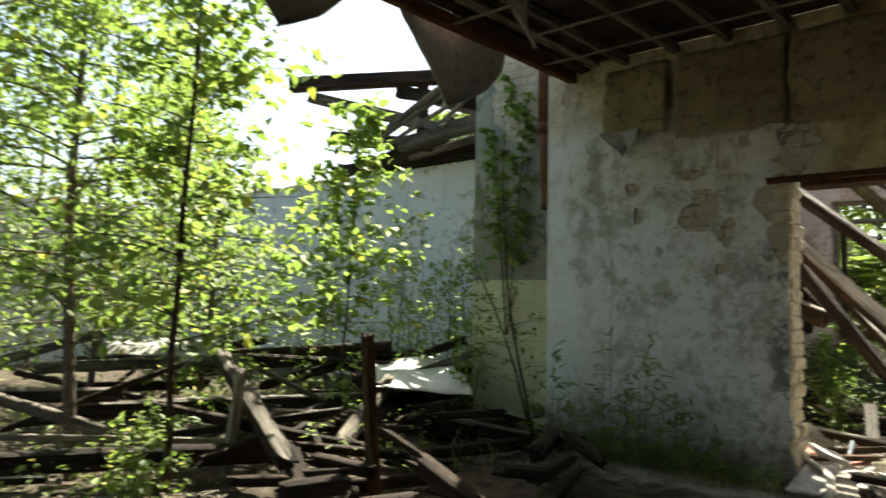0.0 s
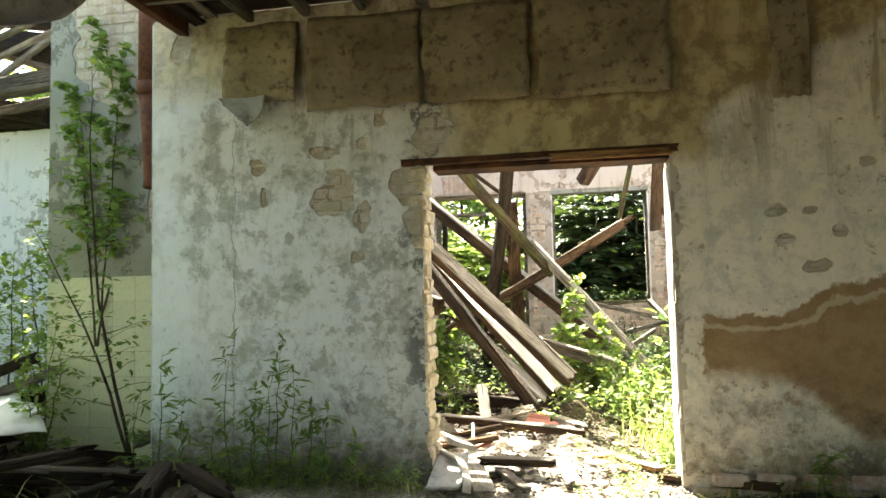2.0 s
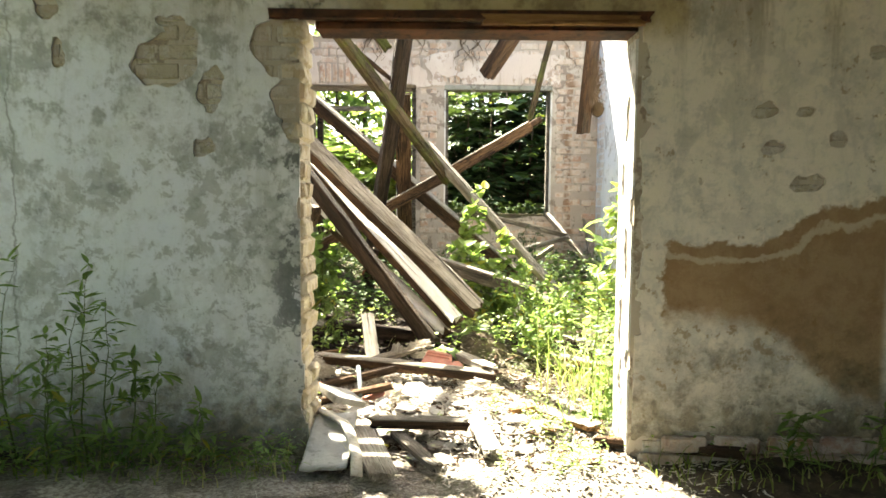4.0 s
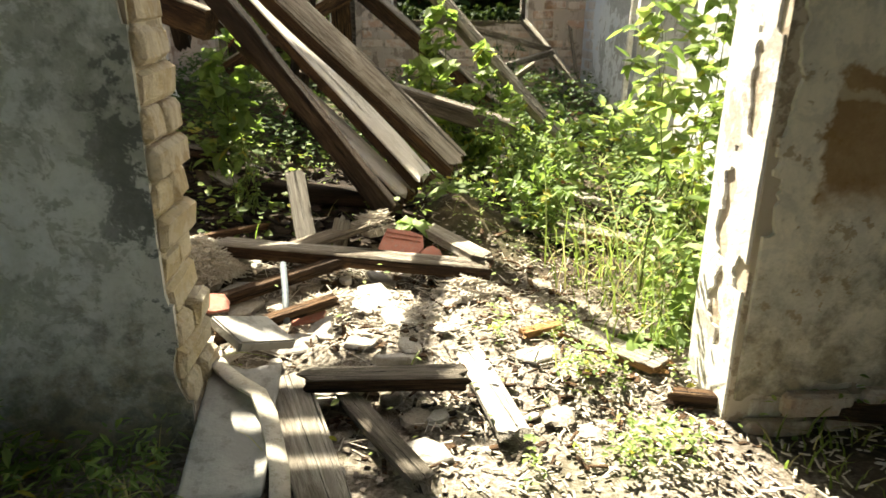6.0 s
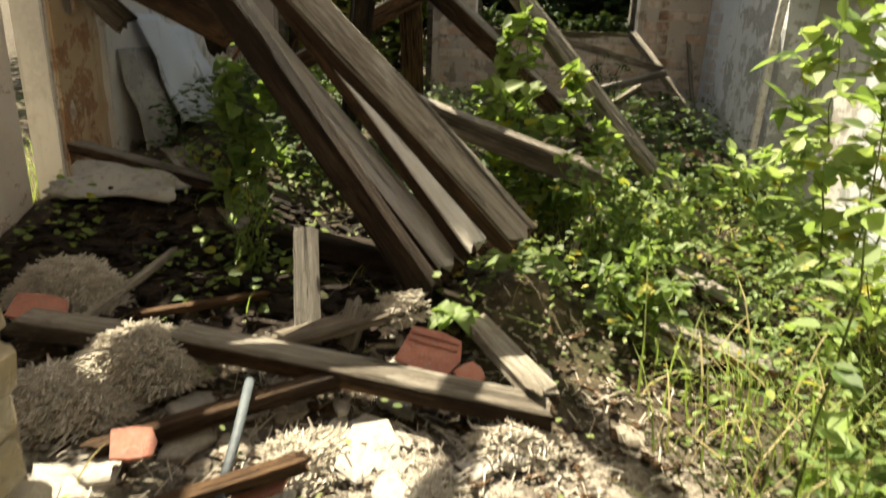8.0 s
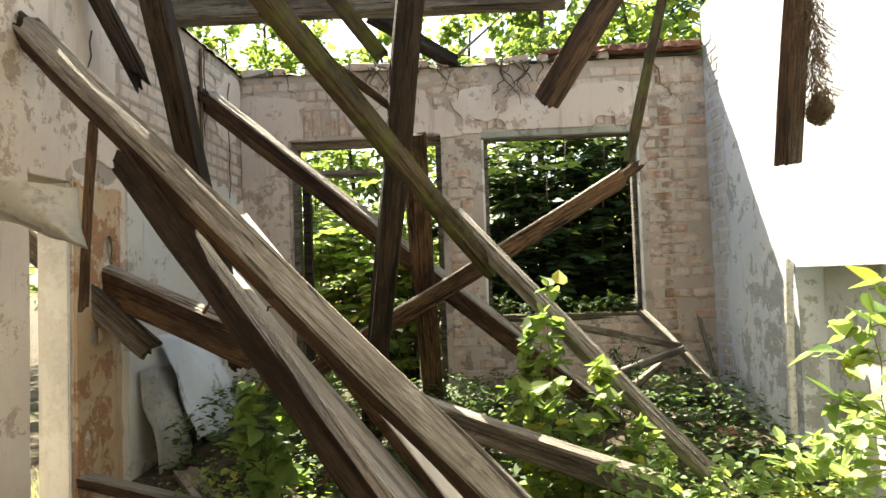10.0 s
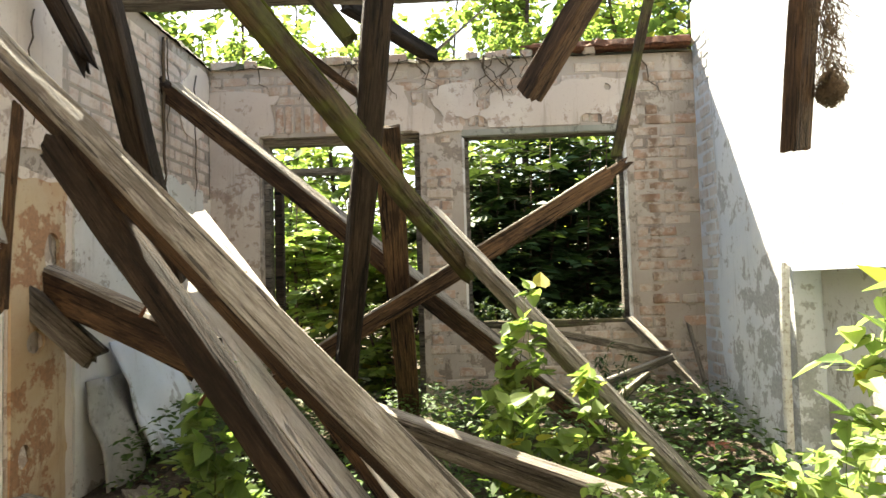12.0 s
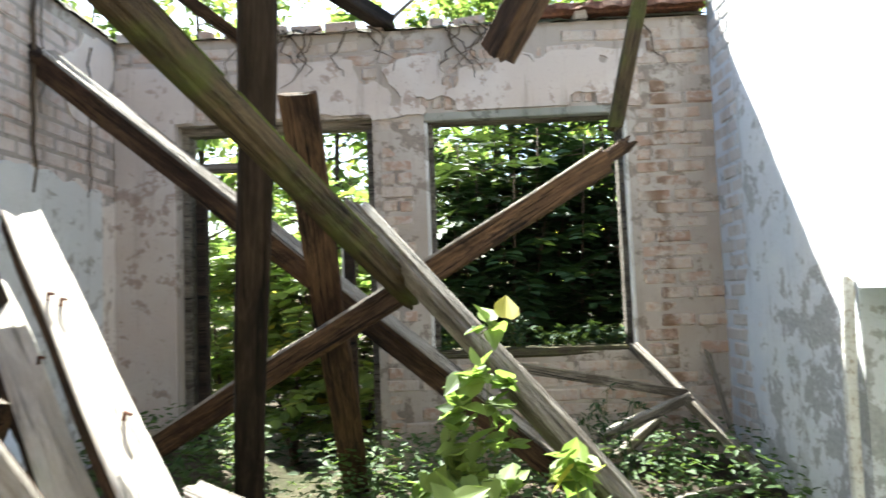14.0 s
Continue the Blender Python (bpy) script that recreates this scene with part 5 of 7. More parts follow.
def shard_mesh(rng, sides, thick):
    """A broken flat piece: uneven outline, chipped rim, slightly domed face."""
    ring = [(math.cos(2 * math.pi * (i + rng.uniform(-0.3, 0.3)) / sides), math.sin(2 * math.pi * (i + rng.uniform(-0.3, 0.3)) / sides), rng.uniform(0.65, 1.1)) for i in range(sides)]
    verts = []
    for f, z in ((1.0, 0.0), (rng.uniform(0.96, 1.04), thick * 0.75), (0.90, thick), (0.45, thick * rng.uniform(0.95, 1.15))):
        verts += [(x * q * f * 0.5, y * q * f * 0.5, z + thick * rng.uniform(-0.10, 0.10)) for x, y, q in ring]
    faces = [tuple(range(sides))[::-1]]
    for k in range(3):
        faces += [(k * sides + i, k * sides + (i + 1) % sides, (k + 1) * sides + (i + 1) % sides, (k + 1) * sides + i) for i in range(sides)]
    faces.append(tuple(range(3 * sides, 4 * sides)))
    me = bpy.data.meshes.new("plaster_shard")
    me.from_pydata(verts, [], faces)
    me.materials.append(M["shard"])
    return me


# flat broken pieces of render, tilted over one another
rng = random.Random(71)
shards = [shard_mesh(rng, rng.choice((5, 6, 7)), rng.uniform(0.10, 0.22)) for k in range(10)]
SHARDS = [(-0.84, 6.04, 0.19, 12), (-0.77, 6.40, 0.22, 40), (-0.55, 6.36, 0.24, 80), (-0.45, 6.20, 0.20, 130), (-1.32, 6.20, 0.20, 10), (-1.10, 6.40, 0.16, 60), (-0.60, 5.98, 0.18, 0), (-0.28, 6.36, 0.17, 40), (-0.95, 5.70, 0.15, 95), (-0.48, 5.86, 0.16, 15), (-1.75, 6.3, 0.24, 35), (-2.0, 6.7, 0.22, 80)]
for k in range(85):
    x, y = rng.gauss(-0.68, 0.42), rng.uniform(5.35, 7.15)
    if -1.9 < x < 0.2 and (y > 5.85 or DX0 + 0.12 < x < DX1 - 0.2):
        SHARDS.append((x, y, rng.choice((0.06, 0.08, 0.11, 0.16)), rng.uniform(0, 360)))
for k, (x, y, size, turn) in enumerate(SHARDS):
    ob = new("plaster_shard", shards[k % 10])
    ob.matrix_world = pose(x, y, ground_z(x, y) + 0.012, rng.gauss(0, 8), rng.gauss(0, 8), turn) @ Matrix.Diagonal((size * 1.25, size * rng.uniform(0.6, 1.0), size * 0.8, 1))
    tagged(ob, "flat broken piece of grey-white render on the rubble", "plaster shard", "plaster shards on the floor")


def litter(name, count, area, length, width, mat, label, seed, lift=0.01, gauss=None):
    """Chips, straw or splinters scattered over the ground."""
    rng = random.Random(seed)
    vs, fs = [], []
    for k in range(count):
        x, y = rng.uniform(area[0], area[1]), rng.uniform(area[2], area[3])
        if gauss:
            x, y = rng.gauss(gauss[0], gauss[2]), rng.gauss(gauss[1], gauss[3])
        a, tl = rng.uniform(0, math.pi * 2), rng.uniform(-0.35, 0.35)
        L, W = length * rng.uniform(0.4, 1.4), width * rng.uniform(0.5, 1.5)
        m = pose(x, y, ground_z(x, y) + lift + rng.uniform(0, lift), math.degrees(rng.uniform(-0.4, 0.4)), math.degrees(tl), math.degrees(a))
        v, f = box_lists((-L / 2, -W / 2, -W * 0.2), (L / 2, W / 2, W * 0.2))
        q = len(vs)
        vs += [tuple(m @ Vector(p)) for p in v]
        fs += [tuple(i + q for i in t) for t in f]
    return tagged(from_lists(name, vs, fs, M[mat]), label, "litter", "", "stuff")


litter("wood_chips", 900, (-2.4, 0.5, 5.3, 7.6), 0.04, 0.009, "wood_grey", "grey wood chips and splinters strewn over rubble", 3)
litter("dark_chips", 900, (-2.4, 1.4, 5.6, 9.5), 0.06, 0.014, "wood_brown", "brown splinters and bark strewn over the floor", 4)
litter("brown_bits", 300, (-1.0, 0.6, 5.3, 7.0), 0.045, 0.013, "wood_brown", "brown bark and wood crumbs between the rubble", 15, 0.012)
litter("rubble_straw", 800, (-1.0, 0.5, 5.4, 6.9), 0.06, 0.003, "straw", "pale straw bits strewn between the rubble", 16, 0.014)
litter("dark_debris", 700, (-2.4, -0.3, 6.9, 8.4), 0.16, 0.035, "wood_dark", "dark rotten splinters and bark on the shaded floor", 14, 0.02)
litter("straw", 700, (0, 0, 0, 0), 0.09, 0.0028, "straw", "dusty straw fallen from the ceiling", 5, 0.02, (-0.85, 6.55, 0.45, 0.45))
litter("plaster_crumbs", 3000, (-2.0, 0.6, 5.0, 7.2), 0.016, 0.010, "lump", "small crumbs of plaster", 6, 0.006)
litter("threshold_litter", 900, (-0.4, 1.1, 4.9, 5.9), 0.035, 0.006, "straw", "pale straw and leaf bits on the threshold", 17, 0.008)
litter("yard_chips", 1600, (-8, -2.5, 1.0, 7.5), 0.09, 0.02, "wood_grey", "grey splinters and twigs strewn over the yard", 8, 0.02)


def straw_clump(at, r, h, count, seed, label):
    rng = random.Random(seed)
    vs, fs = [], []
    for k in range(count):
        a, d = rng.uniform(0, 6.28), r * math.sqrt(rng.random())
        p = Vector((d * math.cos(a), d * math.sin(a) * 0.7, h * (1 - (d / r) ** 2) * rng.uniform(0.6, 1.05)))
        L, W = rng.uniform(0.05, 0.13), 0.0021
        m = Matrix.Translation(p) @ pose(0, 0, 0, rng.uniform(-25, 25), rng.gauss(0, 14), rng.gauss(40, 50))
        v, f = box_lists((-L / 2, -W, -W), (L / 2, W, W))
        q = len(vs)
        vs += [tuple(m @ Vector(t)) for t in v]
        fs += [tuple(i + q for i in t) for t in f]
    v, f = lump_lists(rng, r * 0.72, r * 0.52, h * 1.05, 0.25)
    q = len(vs)
    vs += v
    fs += [tuple(i + q for i in t) for t in f]
    ob = from_lists("straw_clump", vs, fs, M["straw"])
    ob.location = at
    return tagged(ob, label, "straw clump", "straw clumps")


straw_clump((-1.36, 6.69, 0.10), 0.20, 0.15, 3200, 1, "clump of dusty grey straw on a plank")
straw_clump((-1.52, 6.52, 0.06), 0.20, 0.13, 3000, 2, "matted grey straw insulation")
straw_clump((-1.90, 7.20, 0.10), 0.22, 0.17, 2800, 3, "clump of dusty straw")
straw_clump((-0.56, 7.12, 0.16), 0.10, 0.08, 200, 4, "small tuft of straw on a board")
straw_clump((-0.70, 6.36, 0.04), 0.16, 0.06, 900, 5, "matted straw and plaster dust")
straw_clump((-0.40, 6.20, 0.03), 0.18, 0.06, 900, 6, "matted straw and plaster dust")
straw_clump((-0.15, 6.45, 0.05), 0.14, 0.08, 240, 7, "matted brown straw on the floor")
rng = random.Random(8)
tuft = []
for k in range(420):
    p = Vector((0.73 + rng.gauss(0, 0.018), 7.2 + rng.gauss(0, 0.02), rng.uniform(2.02, 2.36)))
    d = Vector((rng.gauss(0.1, 0.4), rng.gauss(0, 0.4), -0.9)).normalized() * rng.uniform(0.03, 0.07)
    tuft.append(tube_lists([p, p + d * 0.5, p + d + Vector((rng.gauss(0, 0.02), 0, 0))], [0.0016, 0.0014, 0.001], 3))
for k in range(700):
    a, b = rng.uniform(0, 6.28), rng.gauss(0, 0.9)
    q = Vector((math.cos(a) * math.cos(b), math.sin(a) * math.cos(b), math.sin(b)))
    p = Vector((0.765, 7.265, 1.98)) + Vector((q.x * 0.04, q.y * 0.035, q.z * 0.05)) * rng.random() ** 0.6
    d = q.orthogonal() * rng.uniform(0.03, 0.06) + q * rng.uniform(-0.005, 0.02)
    tuft.append(tube_lists([p - d * 0.5, p + q * 0.008, p + d * 0.5], [0.0014, 0.0015, 0.001], 3))
v, f = merge(tuft)
tagged(from_lists("straw_tuft", v, f, M["roots"]), "straw tuft clinging to the hanging board", "straw", "", "stuff")

# sheets slumped at the foot of the side wall
wavy_sheet("slumped_sheet", (-2.50, 8.95, 0.95), (0.02, 0.42, 0.0), (0.22, 0.0, -0.75), "sheet", "grey fibre sheet slumped against the side wall", "sheet", 0.10, 0.03, 0.012, 2, ragged=0.05)
wavy_sheet("slumped_sheet", (-2.50, 9.20, 1.15), (0.05, 0.75, -0.1), (0.30, 0.05, -0.65), "plaster_blue", "bluish plaster sheet peeled off the side wall", "sheet", 0.08, 0.04, 0.012, 5, ragged=0.05)
wavy_sheet("fallen_sheet", (-2.42, 7.90, 0.33), (0.62, 0.02, -0.02), (0.05, 0.26, 0.05), "sheet", "curved grey sheet lying on the floor", "sheet", 0.04, 0.03, 0.01, 8, ragged=0.04)

# ---- the yard beside the porch ----
rng = random.Random(77)
YARD = [
    ((-5.9, 2.35, 0.25), (-5.0, 4.75, 0.22), 0.16, "wood_brown", "wood_pale"), ((-4.6, 1.3, 0.2), (-3.9, 3.2, 0.12), 0.16, "wood_dark", "wood_dark"),
    ((-7.6, 2.6, 0.45), (-6.4, 4.2, 0.55), 0.14, "wood_grey", "wood_pale"),
    ((-8.5, 3.2, 0.4), (-5.8, 5.9, 0.65), 0.16, "wood_dark", "wood_brown"), ((-6.8, 4.6, 0.5), (-4.6, 6.3, 0.42), 0.15, "wood_brown", "wood_brown"),
    ((-9.0, 2.2, 0.3), (-7.8, 3.3, 0.8), 0.12, "wood_grey", "wood_grey"), ((-5.4, 1.6, 0.5), (-4.5, 2.6, 0.1), 0.09, "wood_grey", "wood_grey"),
    ((-5.0, 3.6, 0.6), (-4.7, 4.1, 0.3), 0.045, "wood_grey", "wood_pale"), ((-4.4, 3.7, 0.12), (-3.4, 5.2, 0.14), 0.15, "wood_dark", "wood_dark"),
    ((-6.4, 3.0, 0.1), (-4.2, 5.3, 0.3), 0.14, "wood_dark", "wood_brown"), ((-3.4, 3.9, 0.06), (-3.0, 4.7, 0.10), 0.10, "wood_dark", "wood_dark"),
    ((-7.2, 1.5, 0.3), (-5.6, 2.6, 0.4), 0.13, "wood_brown", "wood_grey"), ((-3.2, 2.9, 0.05), (-2.7, 3.6, 0.09), 0.09, "wood_dark", "wood_dark"),
    ((-8.0, 4.4, 0.3), (-6.2, 6.6, 0.5), 0.15, "wood_dark", "wood_grey"), ((-4.0, 4.6, 0.2), (-3.1, 5.0, 0.1), 0.12, "wood_dark", "wood_grey"),
    ((-9.5, 4.0, 0.2), (-7.0, 4.9, 0.7), 0.12, "wood_brown", "wood_grey"), ((-6.0, 5.6, 0.3), (-4.6, 5.9, 0.8), 0.10, "wood_dark", "wood_dark"),
    ((-4.9, 2.9, 0.05), (-4.5, 3.3, 0.3), 0.05, "wood_grey", "wood_grey"), ((-3.6, 4.9, 0.1), (-2.7, 5.25, 0.06), 0.10, "wood_dark", "wood_grey"),
]
for k in range(86):
    x, y = (rng.uniform(-9, -3.3), rng.uniform(1.2, 6.6)) if k < 46 else (rng.uniform(-4.4, -2.0), rng.uniform(2.4, 5.2))
    a, L = rng.uniform(0, math.pi), rng.uniform(0.5, 2.0) if k < 46 else rng.uniform(0.2, 0.6)
    dx, dy = math.cos(a) * L / 2, math.sin(a) * L / 2
    if x + abs(dx) > (-3.1 if k < 46 else -1.7 - (4.4 - y) * 0.35):
        continue
    t = rng.gauss(0, 0.18) * L
    z = ground_z(x, y) + rng.uniform(0.03, 0.3) + abs(t) * 0.5
    w = rng.choice((0.05, 0.07, 0.09, 0.12))
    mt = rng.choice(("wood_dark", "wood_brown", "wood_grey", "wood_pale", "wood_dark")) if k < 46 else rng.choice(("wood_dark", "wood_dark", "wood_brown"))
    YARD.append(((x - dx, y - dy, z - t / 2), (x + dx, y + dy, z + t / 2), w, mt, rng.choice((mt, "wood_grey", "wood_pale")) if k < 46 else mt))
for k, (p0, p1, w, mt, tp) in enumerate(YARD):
    # Brown swapped for dark, pale tops mostly for grey: tree shade put into colour.
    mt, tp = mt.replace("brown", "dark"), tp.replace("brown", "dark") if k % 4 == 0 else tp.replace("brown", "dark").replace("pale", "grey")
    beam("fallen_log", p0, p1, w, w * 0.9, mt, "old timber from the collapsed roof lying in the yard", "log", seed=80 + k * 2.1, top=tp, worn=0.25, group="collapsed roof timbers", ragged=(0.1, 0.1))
beam("stake", (-2.93, 3.16, -0.05), (-3.0, 3.12, 1.02), 0.075, 0.07, "wood_brown", "upright brown stake standing in the debris", "stake", seed=61)
beam("white_post", (-4.12, 2.78, -0.05), (-4.02, 2.82, 0.72), 0.075, 0.06, "wood_pale", "sun-bleached post standing in the debris", "post", seed=62)
wavy_sheet("metal_sheet", (-5.6, 5.35, 0.56), (0.62, 0.70, 0.0), (1.35, -1.1, -0.06), "lime", "pale roofing sheet lying on the debris", "sheet", 0.05, 0.06, 0.01, 6, ragged=0.04)
wavy_sheet("metal_sheet", (-8.2, 3.6, 0.72), (1.3, 0.7, 0.0), (0.4, -0.5, -0.1), "sheet", "grey roofing sheet lying on the debris", "sheet", 0.05, 0.06, 0.01, 9, ragged=0.04)

# collapsed roof over the far wall
for k, (p0, p1, w, mt) in enumerate([((-8.2, 6.0, 4.42), (-4.9, 8.1, 4.50), 0.20, "wood_dark"), ((-8.0, 6.2, 4.25), (-6.3, 7.4, 3.72), 0.16, "wood_grey"), ((-6.6, 7.2, 3.5), (-6.6, 7.2, 4.4), 0.14, "wood_dark"),
                                     ((-5.7, 7.7, 3.4), (-5.7, 7.7, 4.5), 0.14, "wood_dark"), ((-7.6, 8.1, 3.45), (-4.6, 8.1, 3.45), 0.16, "wood_grey"), ((-6.5, 7.4, 4.2), (-4.7, 8.1, 3.55), 0.15, "wood_grey"),
                                     ((-6.9, 6.6, 3.5), (-4.6, 6.3, 4.05), 0.05, "wood_grey"), ((-7.2, 6.9, 3.45), (-4.6, 6.5, 4.0), 0.05, "wood_pale"), ((-9.5, 7.9, 3.5), (-7.0, 7.9, 3.55), 0.2, "wood_dark"), ((-6.2, 7.9, 3.6), (-5.0, 7.3, 4.3), 0.1, "wood_brown"),
                                     ((-7.4, 7.8, 3.5), (-4.8, 7.6, 3.7), 0.10, "wood_grey"), ((-6.9, 7.0, 4.3), (-4.7, 7.5, 3.75), 0.17, "wood_dark"), ((-6.0, 7.2, 4.2), (-4.6, 7.0, 3.9), 0.12, "wood_dark"), ((-7.0, 7.5, 3.6), (-4.9, 6.9, 4.25), 0.06, "wood_pale"), ((-5.6, 7.9, 3.5), (-4.7, 6.8, 4.2), 0.07, "wood_grey"), ((-8.4, 7.9, 3.55), (-6.4, 7.7, 3.9), 0.15, "wood_dark"), ((-9.2, 7.6, 4.05), (-6.2, 7.9, 3.5), 0.22, "wood_dark"), ((-8.8, 7.95, 3.5), (-5.2, 7.95, 3.48), 0.18, "wood_dark"), ((-7.3, 6.7, 3.5), (-4.62, 6.2, 4.12), 0.07, "wood_grey"), ((-7.0, 7.2, 3.55), (-4.62, 7.1, 3.72), 0.20, "wood_grey")]):
    beam("roof_timber", p0, p1, w, w, mt, "old rafter of the collapsed roof on the far wall", "rafter", seed=120 + k * 1.9, group="collapsed roof rafters")

# downpipe at the wall's free end
pipe = empty("downpipe", (-3.28, 5.62, 2.15), "rusty brown downpipe ending in the air", "downpipe")
v, f = tube_lists([(-0.09, 0.06, 2.0), (-0.09, 0.06, 0.83)], [0.078, 0.078], 14)
from_lists("upper_pipe", v, f, M["rust"], pipe, smooth=True)
v, f = tube_lists([(-0.09, 0.06, 0.86), (-0.09, 0.06, 0.76)], [0.090, 0.090], 14)
from_lists("collar", v, f, M["rust"], pipe, smooth=True)
v, f = tube_lists([(-0.09, 0.06, 0.78), (-0.055, 0.03, 0.42), (-0.03, 0.0, 0.06), (-0.028, -0.01, 0.0)], [0.078, 0.062, 0.050, 0.052], 14)
from_lists("lower_pipe", v, f, M["rust"], pipe, smooth=True)

# ---- trees and shrubs ----
plant("young_tree", (-3.95, 2.25, -0.1), [(0.13, 0.12, 4.8)], 0.028, 66, 1.25, 0.10, 44, "bark", "leaf", "birch", "slender young tree with a dark trunk and small bright leaves", "tree", 1, low=0.22, bend=0.05)
plant("young_tree", (-5.0, 2.05, -0.1), [(0.08, 0.08, 5.6)], 0.05, 80, 1.6, 0.08, 56, "bark_pale", "leaf", "birch", "pale-barked birch with dense sunlit leaves", "tree", 2, low=0.2, bend=0.05)
plant("sapling", (-5.35, 4.80, 0.1), [(0.1, 0.1, 3.2)], 0.018, 50, 1.1, 0.125, 18, "bark", "leaf", "round", "thin sapling with broad bright leaves", "sapling", 3, low=0.22)
plant("birch_sapling", (-3.36, 5.50, 0.0), [(-0.50, 0.15, 3.2), (-0.95, 0.05, 1.9)], 0.015, 22, 0.5, 0.065, 7, "bark", "leaf_nettle", "birch", "birch sapling growing against the tiled wall", "sapling", 4, low=0.25)
plant("climber", (-4.0, 5.92, 0.9), [(0.0, 0.0, 2.8), (0.22, 0.0, 2.5), (-0.2, 0.0, 2.2)], 0.010, 32, 0.32, 0.075, 11, "bark", "leaf_nettle", "round", "green climber covering the brick wall", "climber", 5, low=0.3)
for k, (x, y, h) in enumerate(((-5.9, 6.1, 2.6), (-5.05, 6.6, 2.4), (-6.9, 5.8, 2.8), (-5.5, 7.1, 2.2), (-4.75, 5.7, 1.7), (-6.4, 6.9, 2.4))):
    plant("sapling", (x, y, 0.0), [(0.05, 0.1, h), (-0.3, 0.05, h * 0.8)], 0.012, 17, 0.7, 0.075, 12, "bark", "leaf", "birch", "leafy sapling in front of the white wall", "sapling", 60 + k, "saplings by the white wall", low=0.15)
k = 10
for x, y, h, sp in ((-6.6, 1.6, 5.0, 1.6), (-7.6, 3.1, 5.4, 1.7), (-8.6, 4.6, 5.2, 1.7), (-6.9, 4.0, 3.2, 1.1), (-9.6, 2.2, 6.0, 1.9), (-10.6, 5.2, 5.5, 1.9), (-8.6, 0.4, 5.4, 1.8), (-11.5, 3.6, 6.6, 2.0), (-7.0, -0.4, 4.6, 1.5)):
    plant("birch", (x, y, -0.15), [(0.1, 0.1, h)], 0.045, 56, sp, 0.10, 40, "bark_pale", "leaf", "birch", "young birch in the roofless hall, thick with leaves", "tree", k, "young birches", low=0.1, bend=0.05)
    k += 1
for x, y, h in ((-4.6, 4.3, 0.9), (-5.4, 3.5, 0.8), (-3.9, 5.2, 1.0), (-6.1, 4.9, 1.1), (-4.3, 5.6, 1.2), (-3.5, 1.9, 0.6), (-4.6, 2.3, 0.6)):
    plant("yard_shrub", (x, y, ground_z(x, y)), [(0.1, 0.1, h), (-0.15, 0.1, h * 0.8), (0.05, -0.2, h * 0.7)], 0.01, 10, 0.34, 0.06, 9, "stem", "leaf", "birch", "low leafy shrub among the fallen timbers", "shrub", k, "yard shrubs", low=0.15)
    k += 1

# weeds along the front wall
for x, y, h, s in ((-2.48, 5.36, 1.10, 1), (-2.12, 5.32, 1.02, 2), (-2.28, 5.25, 0.72, 3), (-2.85, 5.30, 0.62, 4), (-3.05, 5.34, 0.95, 5), (-1.92, 5.30, 0.60, 6), (-1.62, 5.35, 0.35, 7), (-2.02, 5.26, 0.85, 10), (-2.20, 5.36, 0.92, 11), (-1.80, 5.33, 0.55, 12), (-2.62, 5.33, 0.45, 13), (-2.36, 5.38, 0.6, 14), (-3.15, 5.25, 0.7, 15), (1.35, 5.38, 0.3, 8), (1.7, 5.34, 0.35, 9)):
    plant("tall_weed", (x, y, ground_z(x, y) - 0.02), [(0.05, -0.03, h)], 0.0055, 15, 0.14, 0.10, 3, "stem", "leaf_nettle", "lance", "tall dark weed against the front wall", "weed", 200 + s, "weeds along the wall", low=0.1, parts=("stem", "foliage"))
